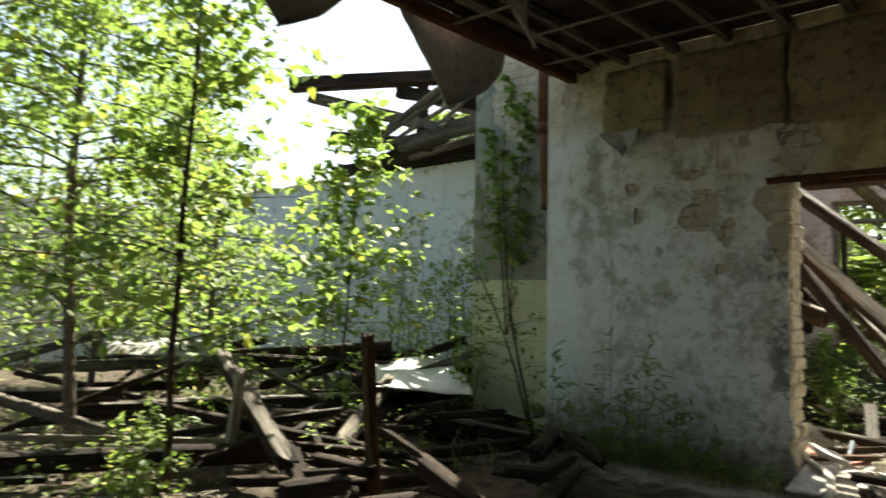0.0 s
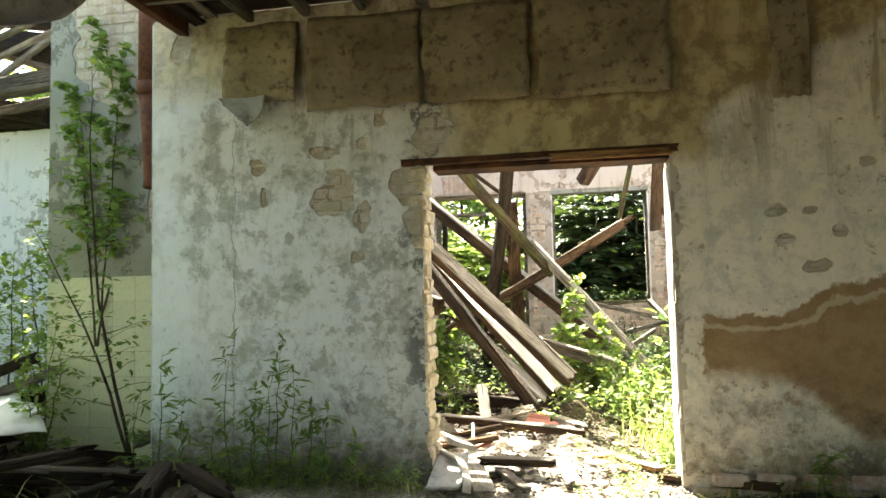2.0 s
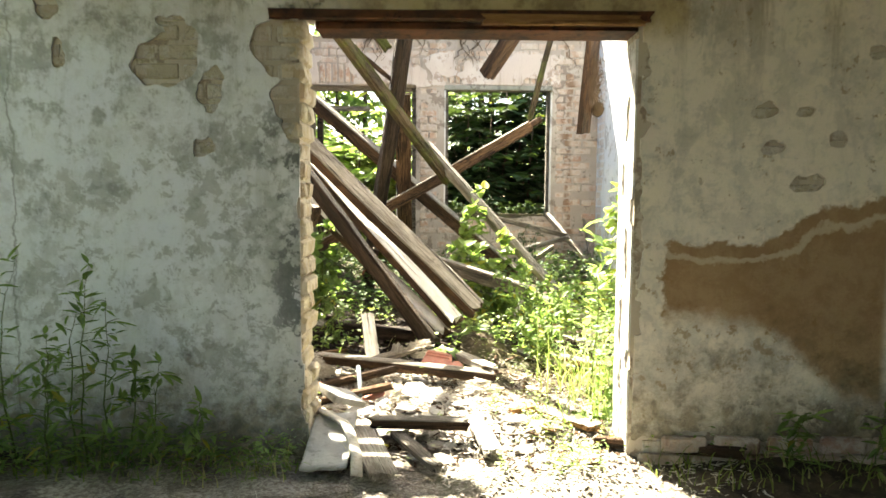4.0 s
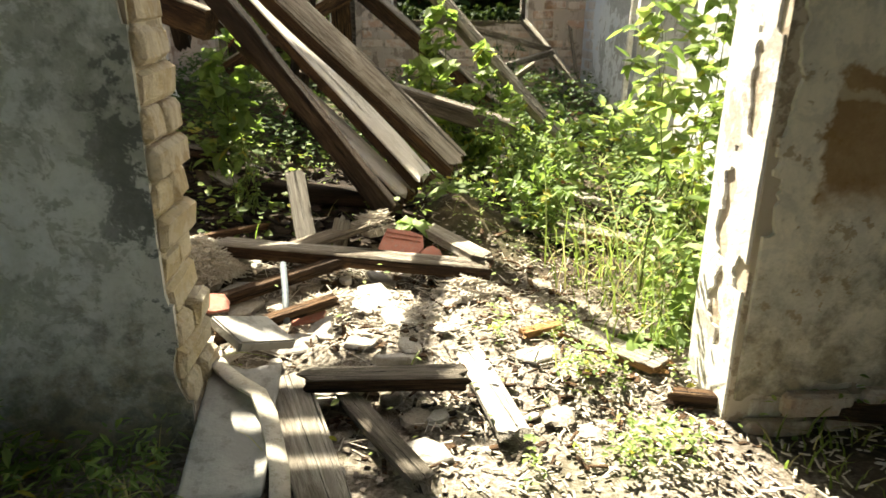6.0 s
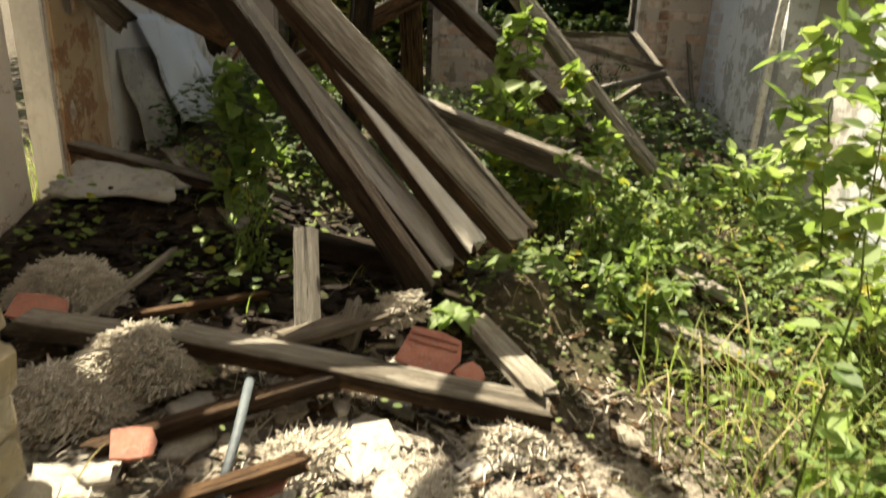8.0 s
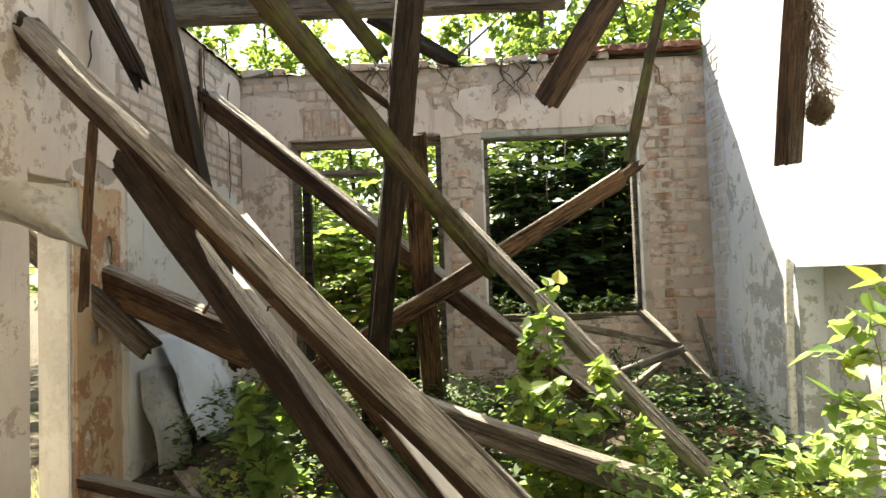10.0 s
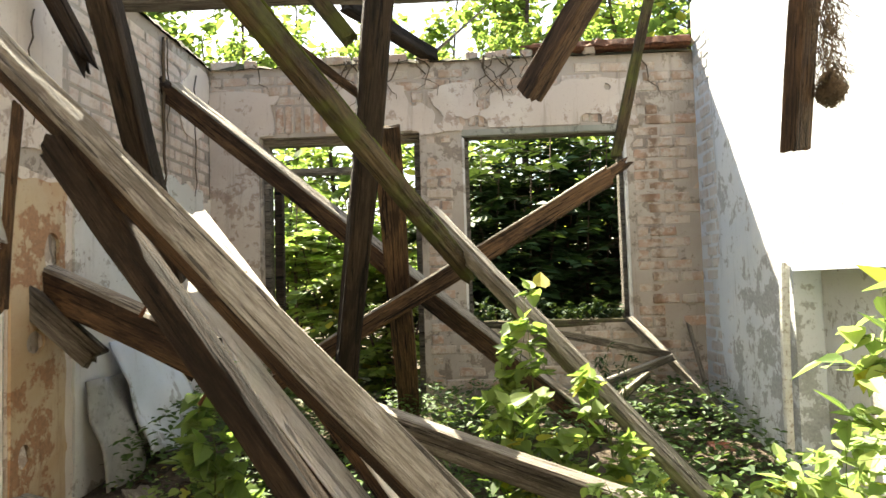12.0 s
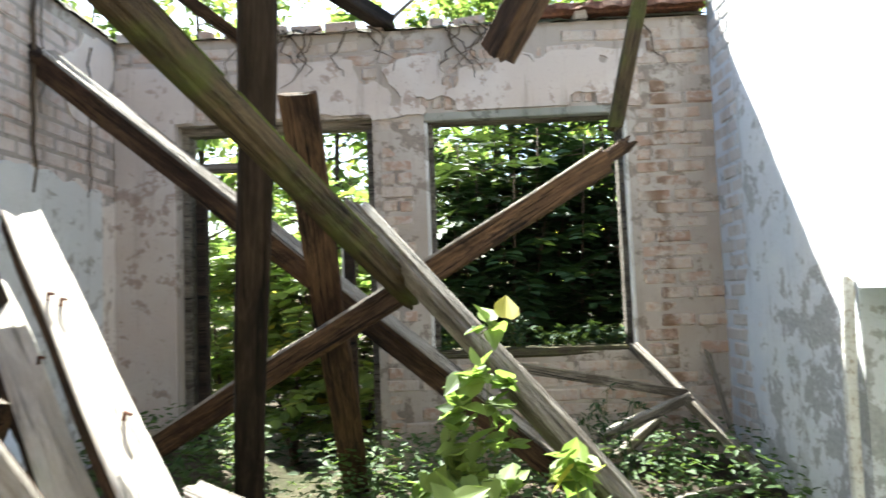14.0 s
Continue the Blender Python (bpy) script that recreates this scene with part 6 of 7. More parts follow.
# nettles, shrubs and broad-leaved plants in the room
for nm, x, y, tips, tw, sp, lf, ct, mt, shp, lab, cat, s in (
        ("nettle", -1.46, 8.10, [(0.0, 0.0, 0.95), (0.12, 0.06, 0.7), (-0.1, 0.1, 0.75)], 16, 0.16, 0.12, 4, "leaf_nettle", "birch", "sunlit nettle growing beside the rubble", "nettle", 1),
        ("nettle", -1.28, 7.55, [(0.0, 0.0, 0.5), (0.1, 0.0, 0.42), (-0.08, 0.05, 0.4), (0.02, 0.1, 0.45)], 12, 0.09, 0.055, 5, "leaf_nettle", "lance", "small pale weed by the rubble", "weed", 2),
        ("climbing_shrub", 0.10, 8.35, [(-0.18, 0.25, 1.25), (0.12, 0.1, 0.9), (-0.3, 0.0, 0.75), (0.25, -0.05, 0.6)], 16, 0.26, 0.10, 7, "leaf", "heart", "bright leafy shrub twining up the fallen log", "shrub", 3),
        ("room_shrub", 1.18, 7.35, [(0.1, 0.0, 1.75), (-0.2, 0.1, 1.35), (0.22, 0.15, 1.5)], 22, 0.36, 0.10, 7, "leaf_pale", "heart", "slender shrub with pale broad leaves by the sunlit wall", "shrub", 4),
        ("room_shrub", 0.98, 6.75, [(0.0, 0.05, 0.85), (0.15, 0.1, 1.0), (-0.12, 0.0, 0.6)], 14, 0.22, 0.065, 6, "leaf", "oval", "leafy weeds crowding the doorway's side", "shrub", 5),
        ("room_shrub", 0.62, 7.95, [(0.0, 0.05, 0.45), (0.2, 0.1, 0.5), (-0.22, 0.0, 0.4)], 14, 0.24, 0.085, 5, "leaf_pale", "oval", "pale weeds beside the log", "shrub", 6),
        ("room_shrub", 0.52, 6.20, [(0.02, 0.05, 1.15)], 12, 0.16, 0.09, 3, "leaf_nettle", "oval", "thin tall weed at the doorway's edge", "weed", 7),
        ("room_shrub", 0.72, 5.98, [(0.02, 0.05, 0.55), (0.1, 0.0, 0.4)], 10, 0.2, 0.13, 3, "leaf_nettle", "oval", "broad-leaved weed behind the doorway's edge", "weed", 8),
        ("room_shrub", 0.35, 7.2, [(0.0, 0.05, 0.42), (0.12, 0.1, 0.4), (-0.15, 0.0, 0.35), (0.1, -0.12, 0.35)], 12, 0.16, 0.06, 7, "leaf_nettle", "oval", "dense low weeds on the rubble floor", "weed", 9),
        ("room_shrub", 0.32, 7.66, [(0.0, 0.05, 0.66), (0.16, 0.0, 0.6), (-0.2, 0.05, 0.62), (0.3, 0.1, 0.5)], 18, 0.2, 0.055, 10, "leaf_nettle", "oval", "bushy weeds hiding the beam's end", "shrub", 13),
        ("room_shrub", 1.25, 8.2, [(0.0, 0.05, 0.65), (0.12, 0.1, 0.6), (-0.25, 0.0, 0.5)], 12, 0.24, 0.10, 7, "leaf_pale", "oval", "pale weeds by the plinth", "shrub", 10),
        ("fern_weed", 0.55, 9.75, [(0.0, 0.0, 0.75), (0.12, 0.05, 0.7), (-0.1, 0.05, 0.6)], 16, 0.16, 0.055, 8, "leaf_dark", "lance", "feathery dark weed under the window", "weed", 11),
        ("ivy", -0.15, 8.62, [(0.1, 0.0, 1.15), (-0.05, 0.05, 0.95)], 14, 0.18, 0.095, 7, "leaf", "heart", "bright vine hanging on the log", "vine", 12)):
    plant(nm, (x, y, ground_z(x, y) - 0.02), tips, 0.006, tw, sp, lf, ct, "stem", mt, shp, lab, cat, 300 + s, "", low=0.12, parts=("stem", "foliage"))


def rosette(at, r, count, seed, label):
    """Broad soft leaves spreading from the ground."""
    rng = random.Random(seed)
    e = empty("broadleaf_plant", at, label, "plant", "broadleaf plants")
    for k in range(count):
        a = 2 * math.pi * k / count + rng.uniform(-0.3, 0.3)
        L, W = r * rng.uniform(0.8, 1.2), r * rng.uniform(0.28, 0.4)
        rise = rng.uniform(0.3, 0.9)
        verts, faces, n = [], [], 8
        for i in range(n + 1):
            t = i / n
            w = W * math.sin(math.pi * min(1.0, t * 0.92 + 0.06)) ** 0.8
            c = Vector((L * t, 0, L * (rise * t - (rise + 0.25) * t * t)))
            for s in (-1, -0.5, 0, 0.5, 1):
                verts.append((c.x, w * s, c.z + abs(s) * w * 0.35 + 0.012 * n3(t * 9, s * 5, k + seed)))
        for i in range(n):
            for j in range(4):
                q = i * 5 + j
                faces.append((q, q + 1, q + 6, q + 5))
        o = from_lists("leaf", verts, faces, M["leaf_nettle"], e, smooth=True)
        o.rotation_euler = (0, 0, a)


rosette((-0.06, 7.52, 0.24), 0.17, 8, 1, "broad-leaved plant with crinkled leaves beside the beam's foot")
rosette((-0.36, 7.12, 0.16), 0.12, 7, 2, "broad-leaved plant with crinkled leaves before the beam")
rosette((0.45, 5.95, 0.04), 0.14, 6, 3, "small broad-leaved plant by the doorway")
rosette((-0.10, 6.10, 0.04), 0.07, 5, 4, "tiny seedling in the rubble")


def meadow(name, count, where, size, mat, label, seed, shape=None, keep=None):
    """Grass blades or low weed leaves over a patch of ground."""
    rng = random.Random(seed)
    vs, fs = [], []
    for k in range(count):
        x, y = rng.uniform(where[0], where[1]), rng.uniform(where[2], where[3])
        if keep and not keep(x, y, rng):
            continue
        z = ground_z(x, y)
        h = size * rng.uniform(0.4, 1.3)
        a, lean = rng.uniform(0, 6.28), rng.uniform(0.3, 1.3)
        d = Vector((math.cos(a), math.sin(a), 0))
        q = len(vs)
        if shape is None:
            s = Vector((-d.y, d.x, 0)) * 0.004 * rng.uniform(0.6, 1.5)
            for t in (0, 0.4, 0.75):
                c = Vector((x, y, z)) + d * (lean * h * t * t) + Vector((0, 0, h * t * (1 - 0.3 * lean * t)))
                vs += [tuple(c - s * (1 - t * 0.7)), tuple(c + s * (1 - t * 0.7))]
            vs.append(tuple(Vector((x, y, z)) + d * lean * h + Vector((0, 0, h * (1 - 0.35 * lean)))))
            fs += [(q, q + 1, q + 3, q + 2), (q + 2, q + 3, q + 5, q + 4), (q + 4, q + 5, q + 6)]
        else:
            up = rng.uniform(0.01, size * 1.6)
            v, f = leaf_lists([((x, y, z + up), (d.x, d.y, rng.uniform(-0.4, 0.5)), rng.uniform(0.5, 1.2) * shape[1])], shape[0], rng)
            vs += v
            fs += [tuple(i + q for i in t) for t in f]
    return tagged(from_lists(name, vs, fs, M[mat]), label, "undergrowth", "", "stuff")


def weedy(x, y, rng):
    """Thick on the sunny side of the room, thin on the rubble."""
    d = ease(-0.1, 0.5, x - 0.12 * (6.5 - y) - 0.3 * ease(7.0, 6.4, y) + 0.4 * n3(x, y, 3, 1.8)) * ease(-0.25, 0.35, n3(x, y, 12, 3.4) + 0.4 * ease(0.6, 1.3, x))
    far = ease(7.3, 8.2, y) * (0.25 + 0.5 * ease(-0.6, 0.4, x)) * ease(-0.3, 0.3, n3(x, y, 15, 2.8))
    return rng.random() < max(d * ease(5.2, 5.7, y), far, 0.02)


meadow("grass_tufts", 3200, (-2.4, 1.5, 5.2, 8.7), 0.17, "grass", "sparse grass growing on the rubble floor", 21, keep=weedy)
meadow("low_weeds", 15000, (-2.4, 1.5, 5.2, 9.0), 0.11, "leaf_pale", "low yellow-green weeds covering the rubble floor", 22, ("oval", 0.030), keep=weedy)
meadow("bushy_weeds", 9000, (0.1, 1.5, 5.75, 7.9), 0.26, "leaf_nettle", "feathery weeds crowding the sunlit side", 44, ("oval", 0.036), keep=lambda x, y, r: r.random() < ease(0.25, 0.8, x + 0.35 * n3(x, y, 1, 3)) * (0.5 + n3(x, y, 6, 3)))
meadow("threshold_weeds", 2600, (-0.12, 0.52, 5.25, 6.1), 0.09, "leaf_pale", "low yellow-green weeds on the sunlit threshold", 45, ("oval", 0.026), keep=lambda x, y, r: n3(x, y, 21, 4.5) > -0.02)
meadow("tall_grass", 500, (0.15, 1.5, 5.75, 7.0), 0.42, "grass", "tall pale grass by the doorway's side", 43, keep=lambda x, y, r: r.random() < ease(0.1, 0.6, x) and not (x < 0.75 and y < 5.85))
meadow("creeping_weeds", 3200, (-2.4, 1.5, 7.2, 9.2), 0.12, "leaf", "bright low weeds between the fallen timbers", 23, ("round", 0.05), keep=lambda x, y, r: n3(x, y, 8, 1.6) > -0.05)
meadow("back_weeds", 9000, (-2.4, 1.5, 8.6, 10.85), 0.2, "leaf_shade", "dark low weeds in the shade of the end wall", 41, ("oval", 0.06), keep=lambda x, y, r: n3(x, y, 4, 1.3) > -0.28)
meadow("wall_foot_weeds", 2600, (-3.2, -1.1, 5.08, 5.46), 0.10, "leaf_nettle", "low weeds along the foot of the front wall", 24, ("lance", 0.05), keep=lambda x, y, r: r.random() < ease(5.0, 5.4, y))
meadow("wall_foot_grass", 700, (-3.2, 1.95, 5.1, 5.46), 0.12, "grass", "thin grass along the foot of the front wall", 25, keep=lambda x, y, r: x < -1.05 or x > 0.6)
meadow("yard_weeds", 6000, (-8.5, -2.9, 1.0, 7.8), 0.22, "leaf", "green weeds growing through the fallen timbers", 26, ("oval", 0.06), keep=lambda x, y, r: n3(x, y, 2, 1.1) > 0.02)
meadow("yard_grass", 4000, (-8.5, -2.9, 1.0, 7.8), 0.3, "grass", "grass tufts between the fallen timbers", 27, keep=lambda x, y, r: n3(x, y, 6, 0.9) > 0.1)
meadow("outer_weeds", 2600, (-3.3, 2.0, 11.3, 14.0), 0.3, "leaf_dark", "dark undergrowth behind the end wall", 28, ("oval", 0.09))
meadow("side_weeds", 900, (-3.9, -2.9, 7.0, 9.2), 0.5, "grass", "sunlit grass outside the side doorway", 29)

# ---- greenery behind the end wall ----
def pinnate(name, base, stems, seed, mat, label, frond=0.55, leaf=0.16, group="shrubs behind the wall"):
    """A shrub of long compound leaves."""
    rng = random.Random(seed)
    e = empty(name, base, label, "shrub", group)
    woods, spots = [], []
    for tip in stems:
        tip = Vector(tip)
        pts = [tip * t + Vector((rng.uniform(-1, 1), rng.uniform(-1, 1), 0)) * 0.04 for t in (0, 0.33, 0.66, 1)]
        woods.append(tube_lists(pts, [0.022, 0.017, 0.012, 0.006], 6))
        for k in range(20):
            t = rng.uniform(0.2, 1.0)
            p = tip * t
            a = rng.uniform(0, 6.28)
            d = Vector((math.cos(a), math.sin(a), rng.uniform(-0.1, 0.5))).normalized()
            L = frond * rng.uniform(0.7, 1.2)
            side = d.cross(Vector((0, 0, 1))).normalized()
            q = [p + d * L * s + Vector((0, 0, -0.35 * L * s * s)) for s in (0, 0.5, 1.0)]
            woods.append(tube_lists(q, [0.005, 0.004, 0.002], 4))
            for i in range(7):
                s = 0.25 + 0.75 * i / 6
                at = p + d * L * s + Vector((0, 0, -0.35 * L * s * s))
                for sg in (-1, 1):
                    spots.append((at, side * sg + d * 0.45 + Vector((0, 0, rng.uniform(-0.35, 0.1))), leaf * rng.uniform(0.8, 1.15) * (1.1 - 0.4 * abs(s - 0.5))))
            spots.append((q[2], d, leaf))
    v, f = merge(woods)
    from_lists("stem", v, f, M["bark"], e, smooth=True)
    v, f = leaf_lists(spots, "oval", rng, 0.12)
    from_lists("foliage", v, f, M[mat], e)


# Shrubs behind the right window get shade-coloured leaves, those behind the left plain ones.
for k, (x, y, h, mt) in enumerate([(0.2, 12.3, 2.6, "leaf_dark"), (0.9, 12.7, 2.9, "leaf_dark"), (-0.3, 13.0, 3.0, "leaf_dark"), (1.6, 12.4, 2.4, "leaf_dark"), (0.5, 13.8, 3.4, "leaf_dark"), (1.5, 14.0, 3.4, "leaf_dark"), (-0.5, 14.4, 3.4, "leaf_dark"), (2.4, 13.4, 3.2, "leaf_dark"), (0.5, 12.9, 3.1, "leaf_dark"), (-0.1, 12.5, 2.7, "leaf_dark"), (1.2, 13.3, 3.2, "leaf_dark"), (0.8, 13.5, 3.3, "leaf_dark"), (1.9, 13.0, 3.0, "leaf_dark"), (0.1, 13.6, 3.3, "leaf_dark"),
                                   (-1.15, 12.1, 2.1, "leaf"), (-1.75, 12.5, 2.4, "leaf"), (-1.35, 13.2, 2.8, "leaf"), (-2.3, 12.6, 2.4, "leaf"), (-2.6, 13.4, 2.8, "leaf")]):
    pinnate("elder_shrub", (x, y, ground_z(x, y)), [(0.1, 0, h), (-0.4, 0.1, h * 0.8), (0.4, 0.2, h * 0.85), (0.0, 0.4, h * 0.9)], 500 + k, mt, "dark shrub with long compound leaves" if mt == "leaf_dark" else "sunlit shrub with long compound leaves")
k = 540
for x, y, h, sp, mt in ((0.6, 14.9, 7.2, 1.9, "leaf"), (2.3, 15.0, 7.4, 2.0, "leaf"), (3.4, 16.4, 8.0, 2.2, "leaf"), (-7.4, 13.2, 9.0, 1.7, "leaf"), (-6.4, 16.6, 10.5, 1.7, "leaf"), (-2.2, 16.0, 5.6, 1.6, "leaf"), (-4.0, 15.4, 6.4, 2.0, "leaf"), (-6.0, 16.5, 7.0, 2.2, "leaf"),
                        (4.2, 15.0, 5.6, 2.0, "leaf"), (-0.6, 19.0, 7.6, 2.2, "leaf"), (2.4, 20.0, 8.6, 2.4, "leaf"), (-4.4, 20.5, 8.4, 2.4, "leaf"), (-8.5, 19.0, 8.0, 2.4, "leaf"), (-12.0, 14.0, 7.5, 2.4, "leaf"), (-9.5, 11.5, 6.5, 2.2, "leaf"), (6.2, 18.0, 8.0, 2.4, "leaf"),
                        (-16.5, 8.0, 8.0, 2.6, "leaf"), (-17.0, 3.0, 8.0, 2.6, "leaf"), (-16.5, -1.0, 8.0, 2.6, "leaf")):
    plant("tree", (x, y, ground_z(x, y)), [(0.2, 0.1, h), (-0.5, 0.3, h * 0.85)], 0.08, 44, sp, 0.19, 30, "bark", mt, "birch", "leafy tree behind the ruined walls" if mt == "leaf" else "dark shaded tree behind the window", "tree", k, "trees behind the walls", low=0.08, bend=0.06)
    k += 1
for k2, (x, h) in enumerate(((-0.25, 0.30), (0.02, 0.22), (0.22, 0.34), (0.48, 0.20), (0.66, 0.28), (0.86, 0.2))):
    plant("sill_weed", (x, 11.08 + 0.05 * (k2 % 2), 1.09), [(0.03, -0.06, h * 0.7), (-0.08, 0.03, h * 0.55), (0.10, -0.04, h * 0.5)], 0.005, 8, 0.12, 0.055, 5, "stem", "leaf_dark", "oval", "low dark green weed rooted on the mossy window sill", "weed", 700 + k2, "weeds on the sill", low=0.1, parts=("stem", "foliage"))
# small growth on the wall tops
for x, y, h in ((0.15, 11.1, 0.5), (0.45, 11.12, 0.42), (-0.1, 11.15, 0.36), (-2.45, 11.1, 0.4), (0.75, 11.1, 0.3), (-1.6, 11.15, 0.25)):
    plant("wall_top_shrub", (x, y, 3.36), [(0.05, 0.0, h), (-0.12, 0.05, h * 0.8), (0.14, 0.0, h * 0.7)], 0.006, 9, 0.16, 0.055, 8, "stem", "leaf", "birch", "little shrub growing on the wall top", "shrub", k, "wall-top shrubs", low=0.15, parts=("stem", "foliage"))
    k += 1


def crumble(name, p0, p1, width, height, seed, label, mat="moss"):
    """A ragged cap of soil, moss and broken brick along a wall's top."""
    p0, p1 = Vector(p0), Vector(p1)
    rng = random.Random(seed)
    d = (p1 - p0)
    n = int(d.length / 0.05)
    side = Vector((-d.y, d.x, 0)).normalized()
    verts, faces, m = [], [], 7
    for i in range(n + 1):
        c = p0 + d * (i / n)
        h = height * (0.6 + 0.8 * n3(i * 0.11, seed, 0) + 0.35 * n3(i * 0.5, seed, 2))
        for j in range(m):
            t = -0.5 + j / (m - 1)
            verts.append(tuple(c + side * (t * width * (1 + 0.12 * n3(i * 0.3, j, seed))) + Vector((0, 0, max(0.004, h) * (1 - (2 * t) ** 4) + 0.02 * n3(i * 0.6, j * 2, seed)))))
    for i in range(n):
        for j in range(m - 1):
            q = i * m + j
            faces.append((q, q + 1, q + m + 1, q + m))
    tagged(from_lists(name, verts, faces, M[mat]), label, "wall top", "", "structure")


crumble("trim_top_back", (LX, 11.1, 3.335), (RX, 11.1, 3.335), 0.40, 0.08, 1, "mossy crumbling top of the end wall")
crumble("trim_top_left", (-2.70, WY1, 3.355), (-2.70, 11.2, 3.355), 0.34, 0.12, 2, "mossy crumbling top of the side wall")
crumble("trim_top_far", (-14, 8.15, 3.37), (-4.6, 8.15, 3.37), 0.34, 0.12, 3, "mossy crumbling top of the far wall")
crumble("trim_top_rot", (0.55, 10.98, 3.40), (1.56, 10.98, 3.40), 0.24, 0.13, 6, "rotten reddish wood dust on the wall top", "rot")
beam("wall_plate", (0.35, 10.98, 3.42), (1.56, 10.98, 3.44), 0.13, 0.09, "rot", "rotten reddish wall plate on the end wall", "wall plate", seed=150, ragged=(0.2, 0.02), worn=0.3)

# roots trailing over the plaster
rng = random.Random(31)
for k in range(22):
    x = rng.choice((rng.uniform(-2.5, -0.9), rng.uniform(-0.9, 1.2), rng.uniform(-0.2, 0.3)))
    z, pts = 3.36, []
    for i in range(7):
        pts.append((x, BY0 - 0.015 - 0.012 * rng.random() - (0.03 if i == 0 else 0), z))
        x += rng.uniform(-0.09, 0.09)
        z -= rng.uniform(0.02, 0.09)
    v, f = tube_lists(pts, [0.007 * (1 - i / 9) for i in range(7)], 5)
    tagged(from_lists("hanging_root", v, f, M["roots"], smooth=True), "thin brown root trailing down the wall", "root", "roots on the end wall")
for k, (y, z0, ln, w) in enumerate([(10.02, 3.3, 1.15, 0.022), (10.08, 3.32, 0.7, 0.008), (10.58, 3.2, 1.0, 0.008), (9.3, 3.25, 0.4, 0.006), (8.5, 2.9, 0.6, 0.007)]):
    pts = [(LX + 0.018, y + 0.10 * n3(i * 0.6, k * 3.1, 1) + 0.02 * n3(i * 2.1, k, 5), z0 - ln * i / 8) for i in range(9)]
    v, f = tube_lists(pts, [w * 0.7 * (1 - 0.4 * i / 8) for i in range(9)], 5)
    tagged(from_lists("hanging_root", v, f, M["roots"], smooth=True), "dark root trailing down the side wall", "root", "roots on the side wall")

# ---- bricks and tiles ----
def brick_mesh(L, H, D, seed, worn=0.013):
    bm = bmesh.new()
    v, f = box_lists((-L / 2, -D / 2, -H / 2), (L / 2, D / 2, H / 2))
    vs = [bm.verts.new(p) for p in v]
    for q in f:
        bm.faces.new([vs[i] for i in q])
    bmesh.ops.bevel(bm, geom=bm.edges[:], offset=worn, segments=1, affect="EDGES")
    for q in bm.verts:
        q.co += Vector((n3(q.co.x * 40 + seed, q.co.z * 30, 1), n3(q.co.x * 30, q.co.z * 40 + seed, 2), n3(q.co.z * 40, q.co.x * 20 + seed, 3))) * worn * 0.55
    me = bpy.data.meshes.new("brick")
    bm.to_mesh(me)
    bm.free()
    return me


def bricks_on(parent, lo, hi, make, allowed, mat, seed, pitch=(0.232, 0.094), limit=300):
    """Courses of stretchers over a wall's face, each brick a piece of its own."""
    rng = random.Random(seed)
    L, H = pitch[0] - 0.008, pitch[1] - 0.008
    shapes, halves = [brick_mesh(L, H, 0.05, s) for s in range(5)], [brick_mesh(L / 2 - 0.006, H, 0.05, s + 9) for s in range(3)]
    for me in shapes + halves:
        me.materials.append(mat)
    made = 0
    rows = int((hi[1] - lo[1]) / pitch[1])
    for r in range(rows):
        z = lo[1] + (r + 0.5) * pitch[1]
        u = lo[0] + (pitch[0] / 2 if r % 2 else 0.0)
        if r % 2 and allowed(lo[0] + pitch[0] / 4, z):
            o = new("brick", rng.choice(halves))
            o.parent = parent
            o.matrix_basis = make(lo[0] + pitch[0] / 4, z, rng)
            made += 1
        while u + pitch[0] * 0.5 < hi[0]:
            c = u + pitch[0] / 2
            if allowed(c - pitch[0] * 0.35, z) and allowed(c + pitch[0] * 0.35, z):
                o = new("brick", rng.choice(shapes))
                o.parent = parent
                o.matrix_basis = make(c, z, rng)
                made += 1
            else:
                for s in (-0.25, 0.25):
                    if allowed(c + s * pitch[0] - 0.04, z) and allowed(c + s * pitch[0] + 0.04, z):
                        o = new("brick", rng.choice(halves))
                        o.parent = parent
                        o.matrix_basis = make(c + s * pitch[0], z, rng)
                        made += 1
            u += pitch[0]
    return made


def back_open(x, z):
    if any(w[0] - 0.005 < x < w[1] + 0.005 and w[2] - 0.03 < z < w[3] + 0.03 for w in (WIN_L, WIN_R)) or z > 3.34:
        return False
    if 2.75 < z < 3.02 and any(w[0] - 0.12 < x < w[1] + 0.10 for w in (WIN_L, WIN_R)):
        return False
    if abs(x - 1.35) < 0.06 and abs(z - 1.04) < 0.05:
        return False
    return back_cut(x - LX, z + 0.3) < 0.02 and z > 0.15


bricks_on(bpy.data.objects["wall_back"], (LX, -0.1), (RX, 3.36), lambda u, z, r: pose(u + r.uniform(-0.006, 0.006), BY0 + 0.032 + r.uniform(-0.007, 0.009), z + r.uniform(-0.005, 0.005), r.uniform(-1.5, 1.5), r.uniform(-1, 1), r.uniform(-1.5, 1.5)), back_open, M["brick_end"], 1)


# soldier courses over the two windows
rng = random.Random(19)
soldiers = [brick_mesh(0.068, 0.245, 0.05, s + 60) for s in range(5)]
for me in soldiers:
    me.materials.append(M["brick_end"])
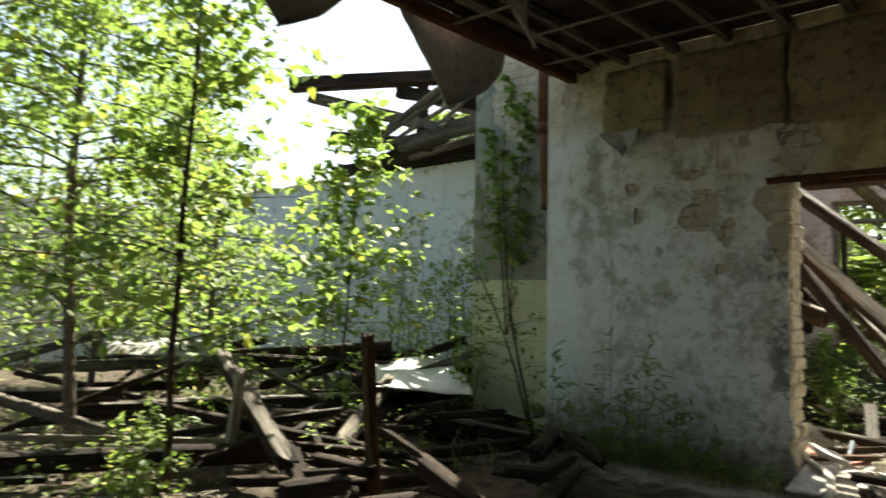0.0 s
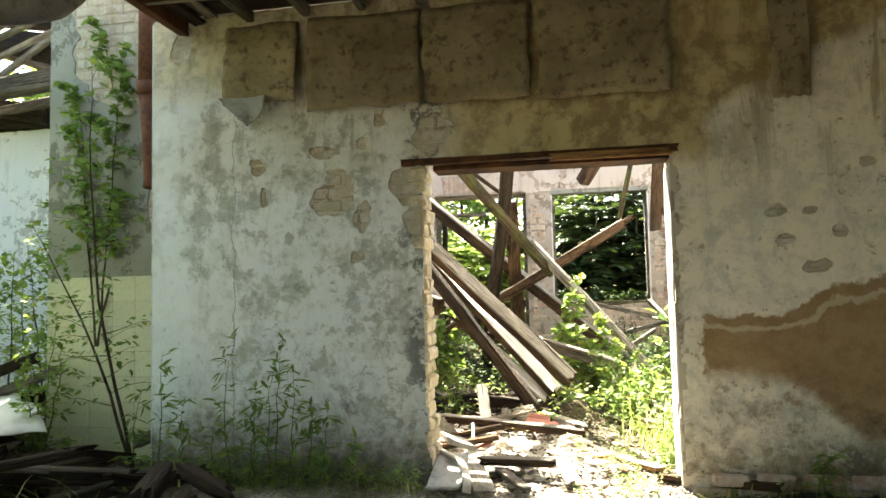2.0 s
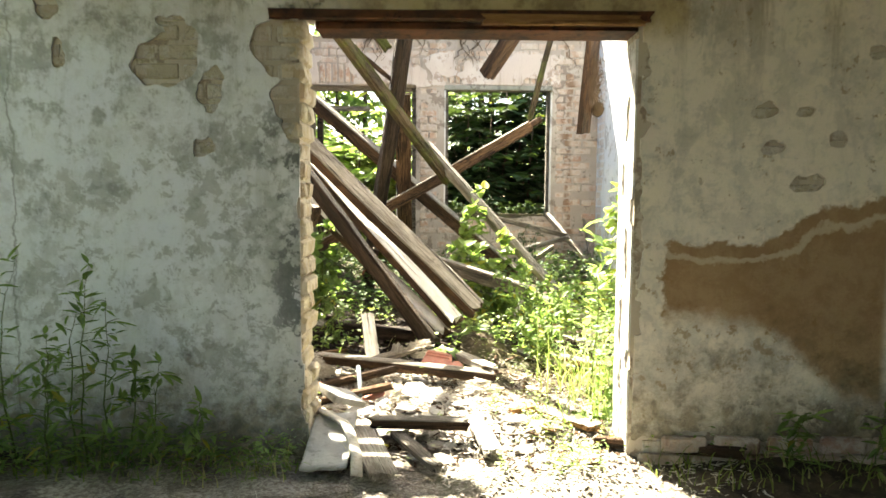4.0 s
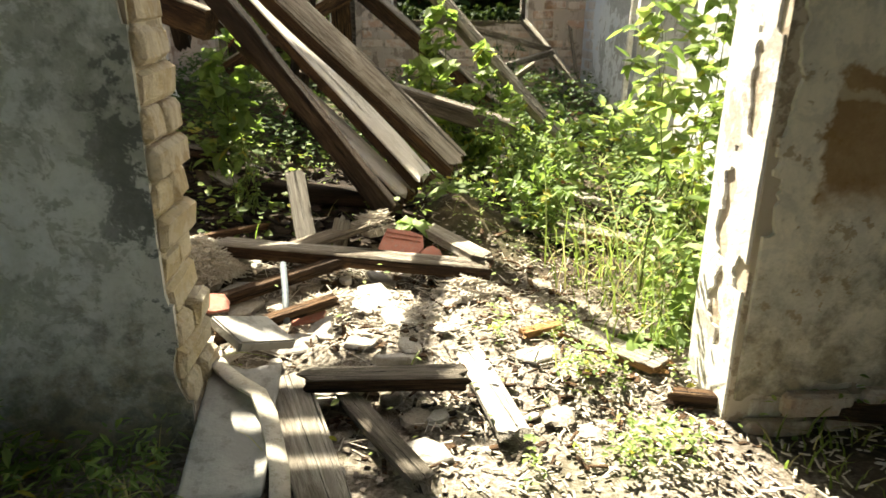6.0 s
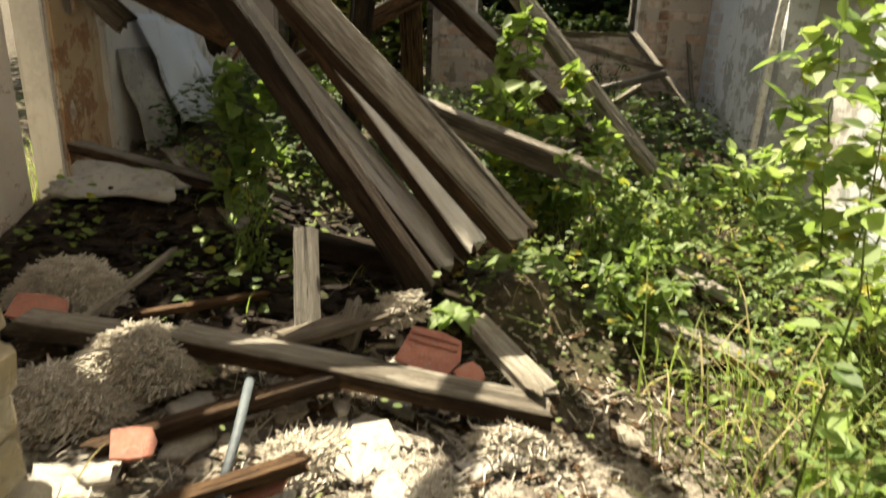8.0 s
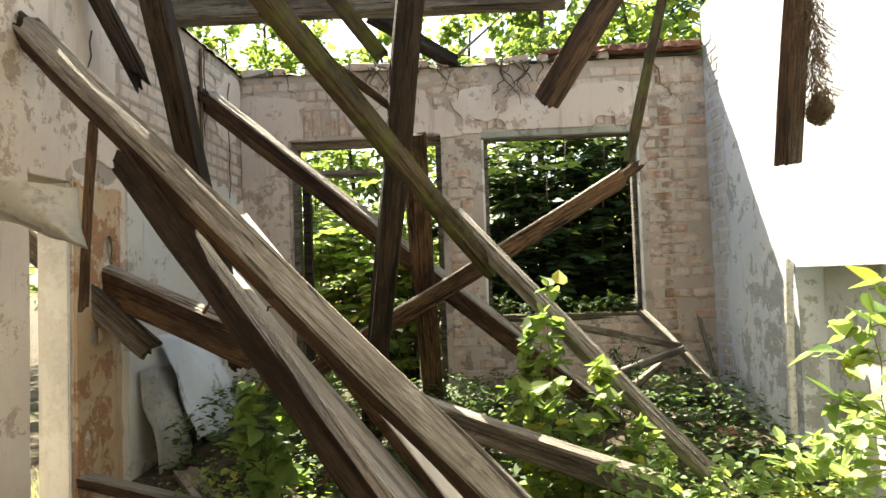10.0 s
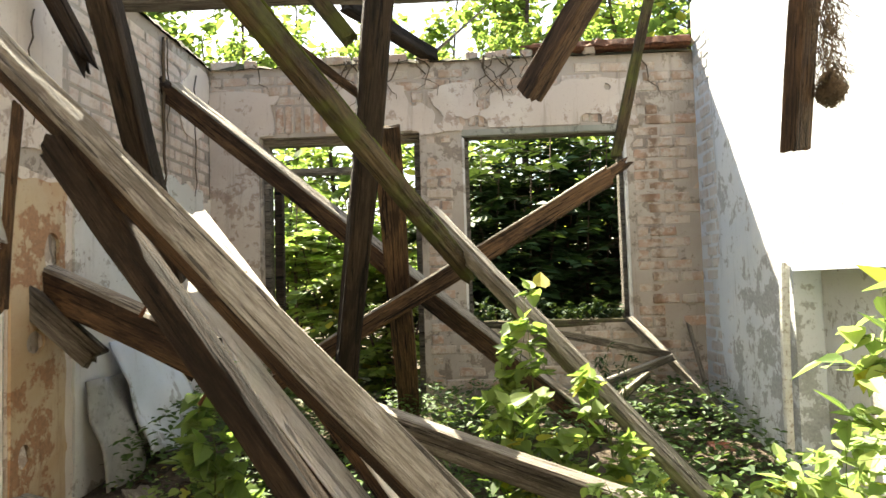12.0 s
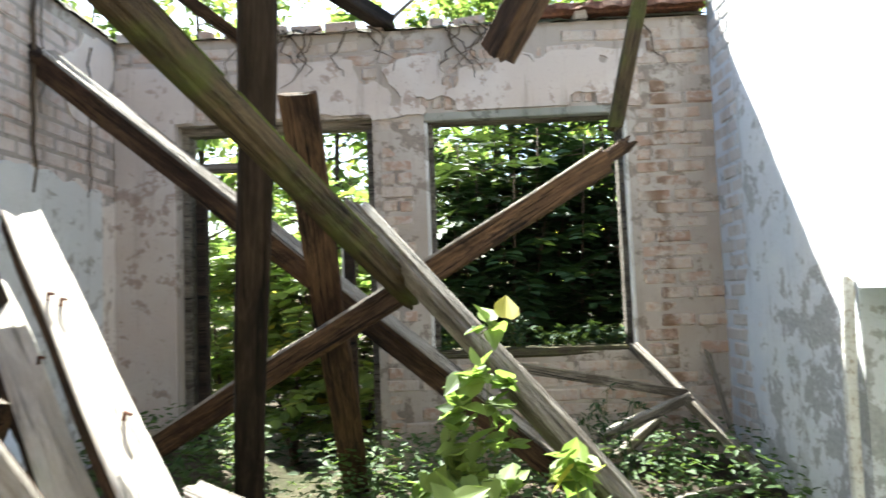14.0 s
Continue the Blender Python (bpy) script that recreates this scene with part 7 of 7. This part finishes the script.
for w in (WIN_L, WIN_R):
    x = w[0] - 0.07
    while x < w[1] + 0.07:
        o = new("brick", rng.choice(soldiers))
        o.parent = bpy.data.objects["wall_back"]
        o.matrix_basis = pose(x, BY0 + 0.032 + rng.uniform(-0.006, 0.006), 2.885 + rng.uniform(-0.006, 0.006), rng.uniform(-1, 1), rng.uniform(-1.5, 1.5), rng.uniform(-2, 2))
        x += 0.080


# loose bricks along the wall's broken top
x = LX + 0.12
while x < 0.75:
    o = new("brick", rng.choice([me for me in bpy.data.meshes if me.name.startswith("brick") and me.materials and me.materials[0] == M["brick_end"] and me not in soldiers]))
    o.parent = bpy.data.objects["wall_back"]
    o.matrix_basis = pose(x, 10.985 + rng.uniform(-0.02, 0.03), 3.385 + rng.uniform(-0.004, 0.006), rng.uniform(-3, 3), rng.uniform(-4, 4), rng.gauss(0, 9)) @ Matrix.Diagonal((1, 2.0, 1, 1))
    x += rng.choice((0.235, 0.25, 0.28, 0.42))


def front_open(x, z):
    if DX0 - 0.02 < x < DX1 + 0.02 and z < DZ + 0.1:
        return False
    return min(front_cut(x + 3.2 + a, z + 0.3 + b) for a in (-0.05, 0, 0.05) for b in (-0.03, 0, 0.03)) < 0.03 and z > -0.05


bricks_on(bpy.data.objects["wall_front"], (-3.2, -0.1), (1.97, 3.36), lambda u, z, r: pose(u, WY0 + 0.032 + r.uniform(-0.003, 0.003), z, r.uniform(-1, 1), 0, r.uniform(-1, 1)), front_open, M["brick_bare"], 2)
bricks_on(bpy.data.objects["wall_left"], (8.75, 2.15), (BY0, 3.34), lambda u, z, r: pose(LX - 0.031 + r.uniform(-0.004, 0.004), u, z, 0, r.uniform(-1, 1), 90 + r.uniform(-1, 1)), lambda y, z: left_cut(y - WY1, z + 0.3) < 0.02, M["brick_pink"], 4)
bricks_on(bpy.data.objects["wall_right"], (10.36, -0.1), (BY0, 3.5), lambda u, z, r: pose(RX + 0.028 + r.uniform(-0.004, 0.004), u, z, 0, r.uniform(-1, 1), 90 + r.uniform(-1, 1)), lambda y, z: 10.36 < y < BY0 and z > 0.2, M["brick_white"], 6)
# worn jamb of the doorway: bare bricks, end on and lengthwise in turn
rng = random.Random(9)
jamb = empty("door_jamb", (DX0, WY0, 0), "worn cream brick jamb of the empty doorway", "door jamb", "", "structure")
ends, longs = [brick_mesh(0.12, 0.092, 0.14, s, 0.016) for s in range(5)], [brick_mesh(0.12, 0.092, 0.27, s + 30, 0.016) for s in range(4)]
for me in ends + longs:
    me.materials.append(M["brick_cream"])
for r in range(23):
    z = -0.08 + (r + 0.5) * 0.098
    for o_y, me in (((0.148, longs[r % 4]),) if r % 2 else ((0.08, ends[r % 5]), (0.222, ends[(r + 2) % 5]))):
        o = new("brick", me)
        o.parent = jamb
        o.matrix_basis = pose(-0.048 + 0.03 * ease(0.7, 0.0, z) + rng.uniform(-0.018, 0.010), o_y + rng.uniform(-0.010, 0.010), z, rng.uniform(-2, 2), rng.uniform(-3, 3), rng.uniform(-4, 4))
# bricks at the bottom of the other jamb
foot = empty("jamb_foot", (DX1, WY0, 0), "loose bare bricks at the foot of the doorway", "bricks", "", "structure")
for r in range(2):
    for c in range(5):
        o = new("brick", bpy.data.meshes["brick"])
        o.parent = foot
        o.matrix_basis = pose(0.16 + c * 0.27 + r * 0.12, -0.015, -0.03 + r * 0.095, 0, rng.uniform(-2, 2), rng.uniform(-4, 4))

# glazed tiles on the dado
tw, th = 0.21, 0.21
v, f = box_lists((-tw / 2 + 0.0015, -0.006, -th / 2 + 0.0015), (tw / 2 - 0.0015, 0.006, th / 2 - 0.0015))
tile_me = bpy.data.meshes.new("tile")
tile_me.from_pydata(v, [], f)
tile_me.materials.append(M["tile"])
dado = empty("tiled_dado", (-4.54, 6.0, 0), "pale yellow glazed wall tiles up to breast height", "tiles", "", "structure")
rng = random.Random(4)
for r in range(8):
    for c in range(7):
        if (r, c) in ((1, 5), (0, 2), (0, 3)):
            continue
        o = new("tile", tile_me)
        o.parent = dado
        o.matrix_basis = pose(tw * (c + 0.5), 0.002, 1.48 - th * (7 - r + 0.5), rng.uniform(-0.5, 0.5), 0, rng.uniform(-0.5, 0.5))


def grey_open(x, z):
    u, w = x + 4.54, z - 1.48
    return w > 0 and blob(u, w, 0.9, 2.4, 0.75, 1.0, 0.3, 3) < 0.05


bricks_on(bpy.data.objects["wall_tiled"], (-4.54, 1.5), (-3.2, 4.28), lambda u, z, r: pose(u, 6.03 + r.uniform(-0.004, 0.004), z, r.uniform(-1, 1), 0, r.uniform(-1, 1)), grey_open, M["brick_bare"], 3)
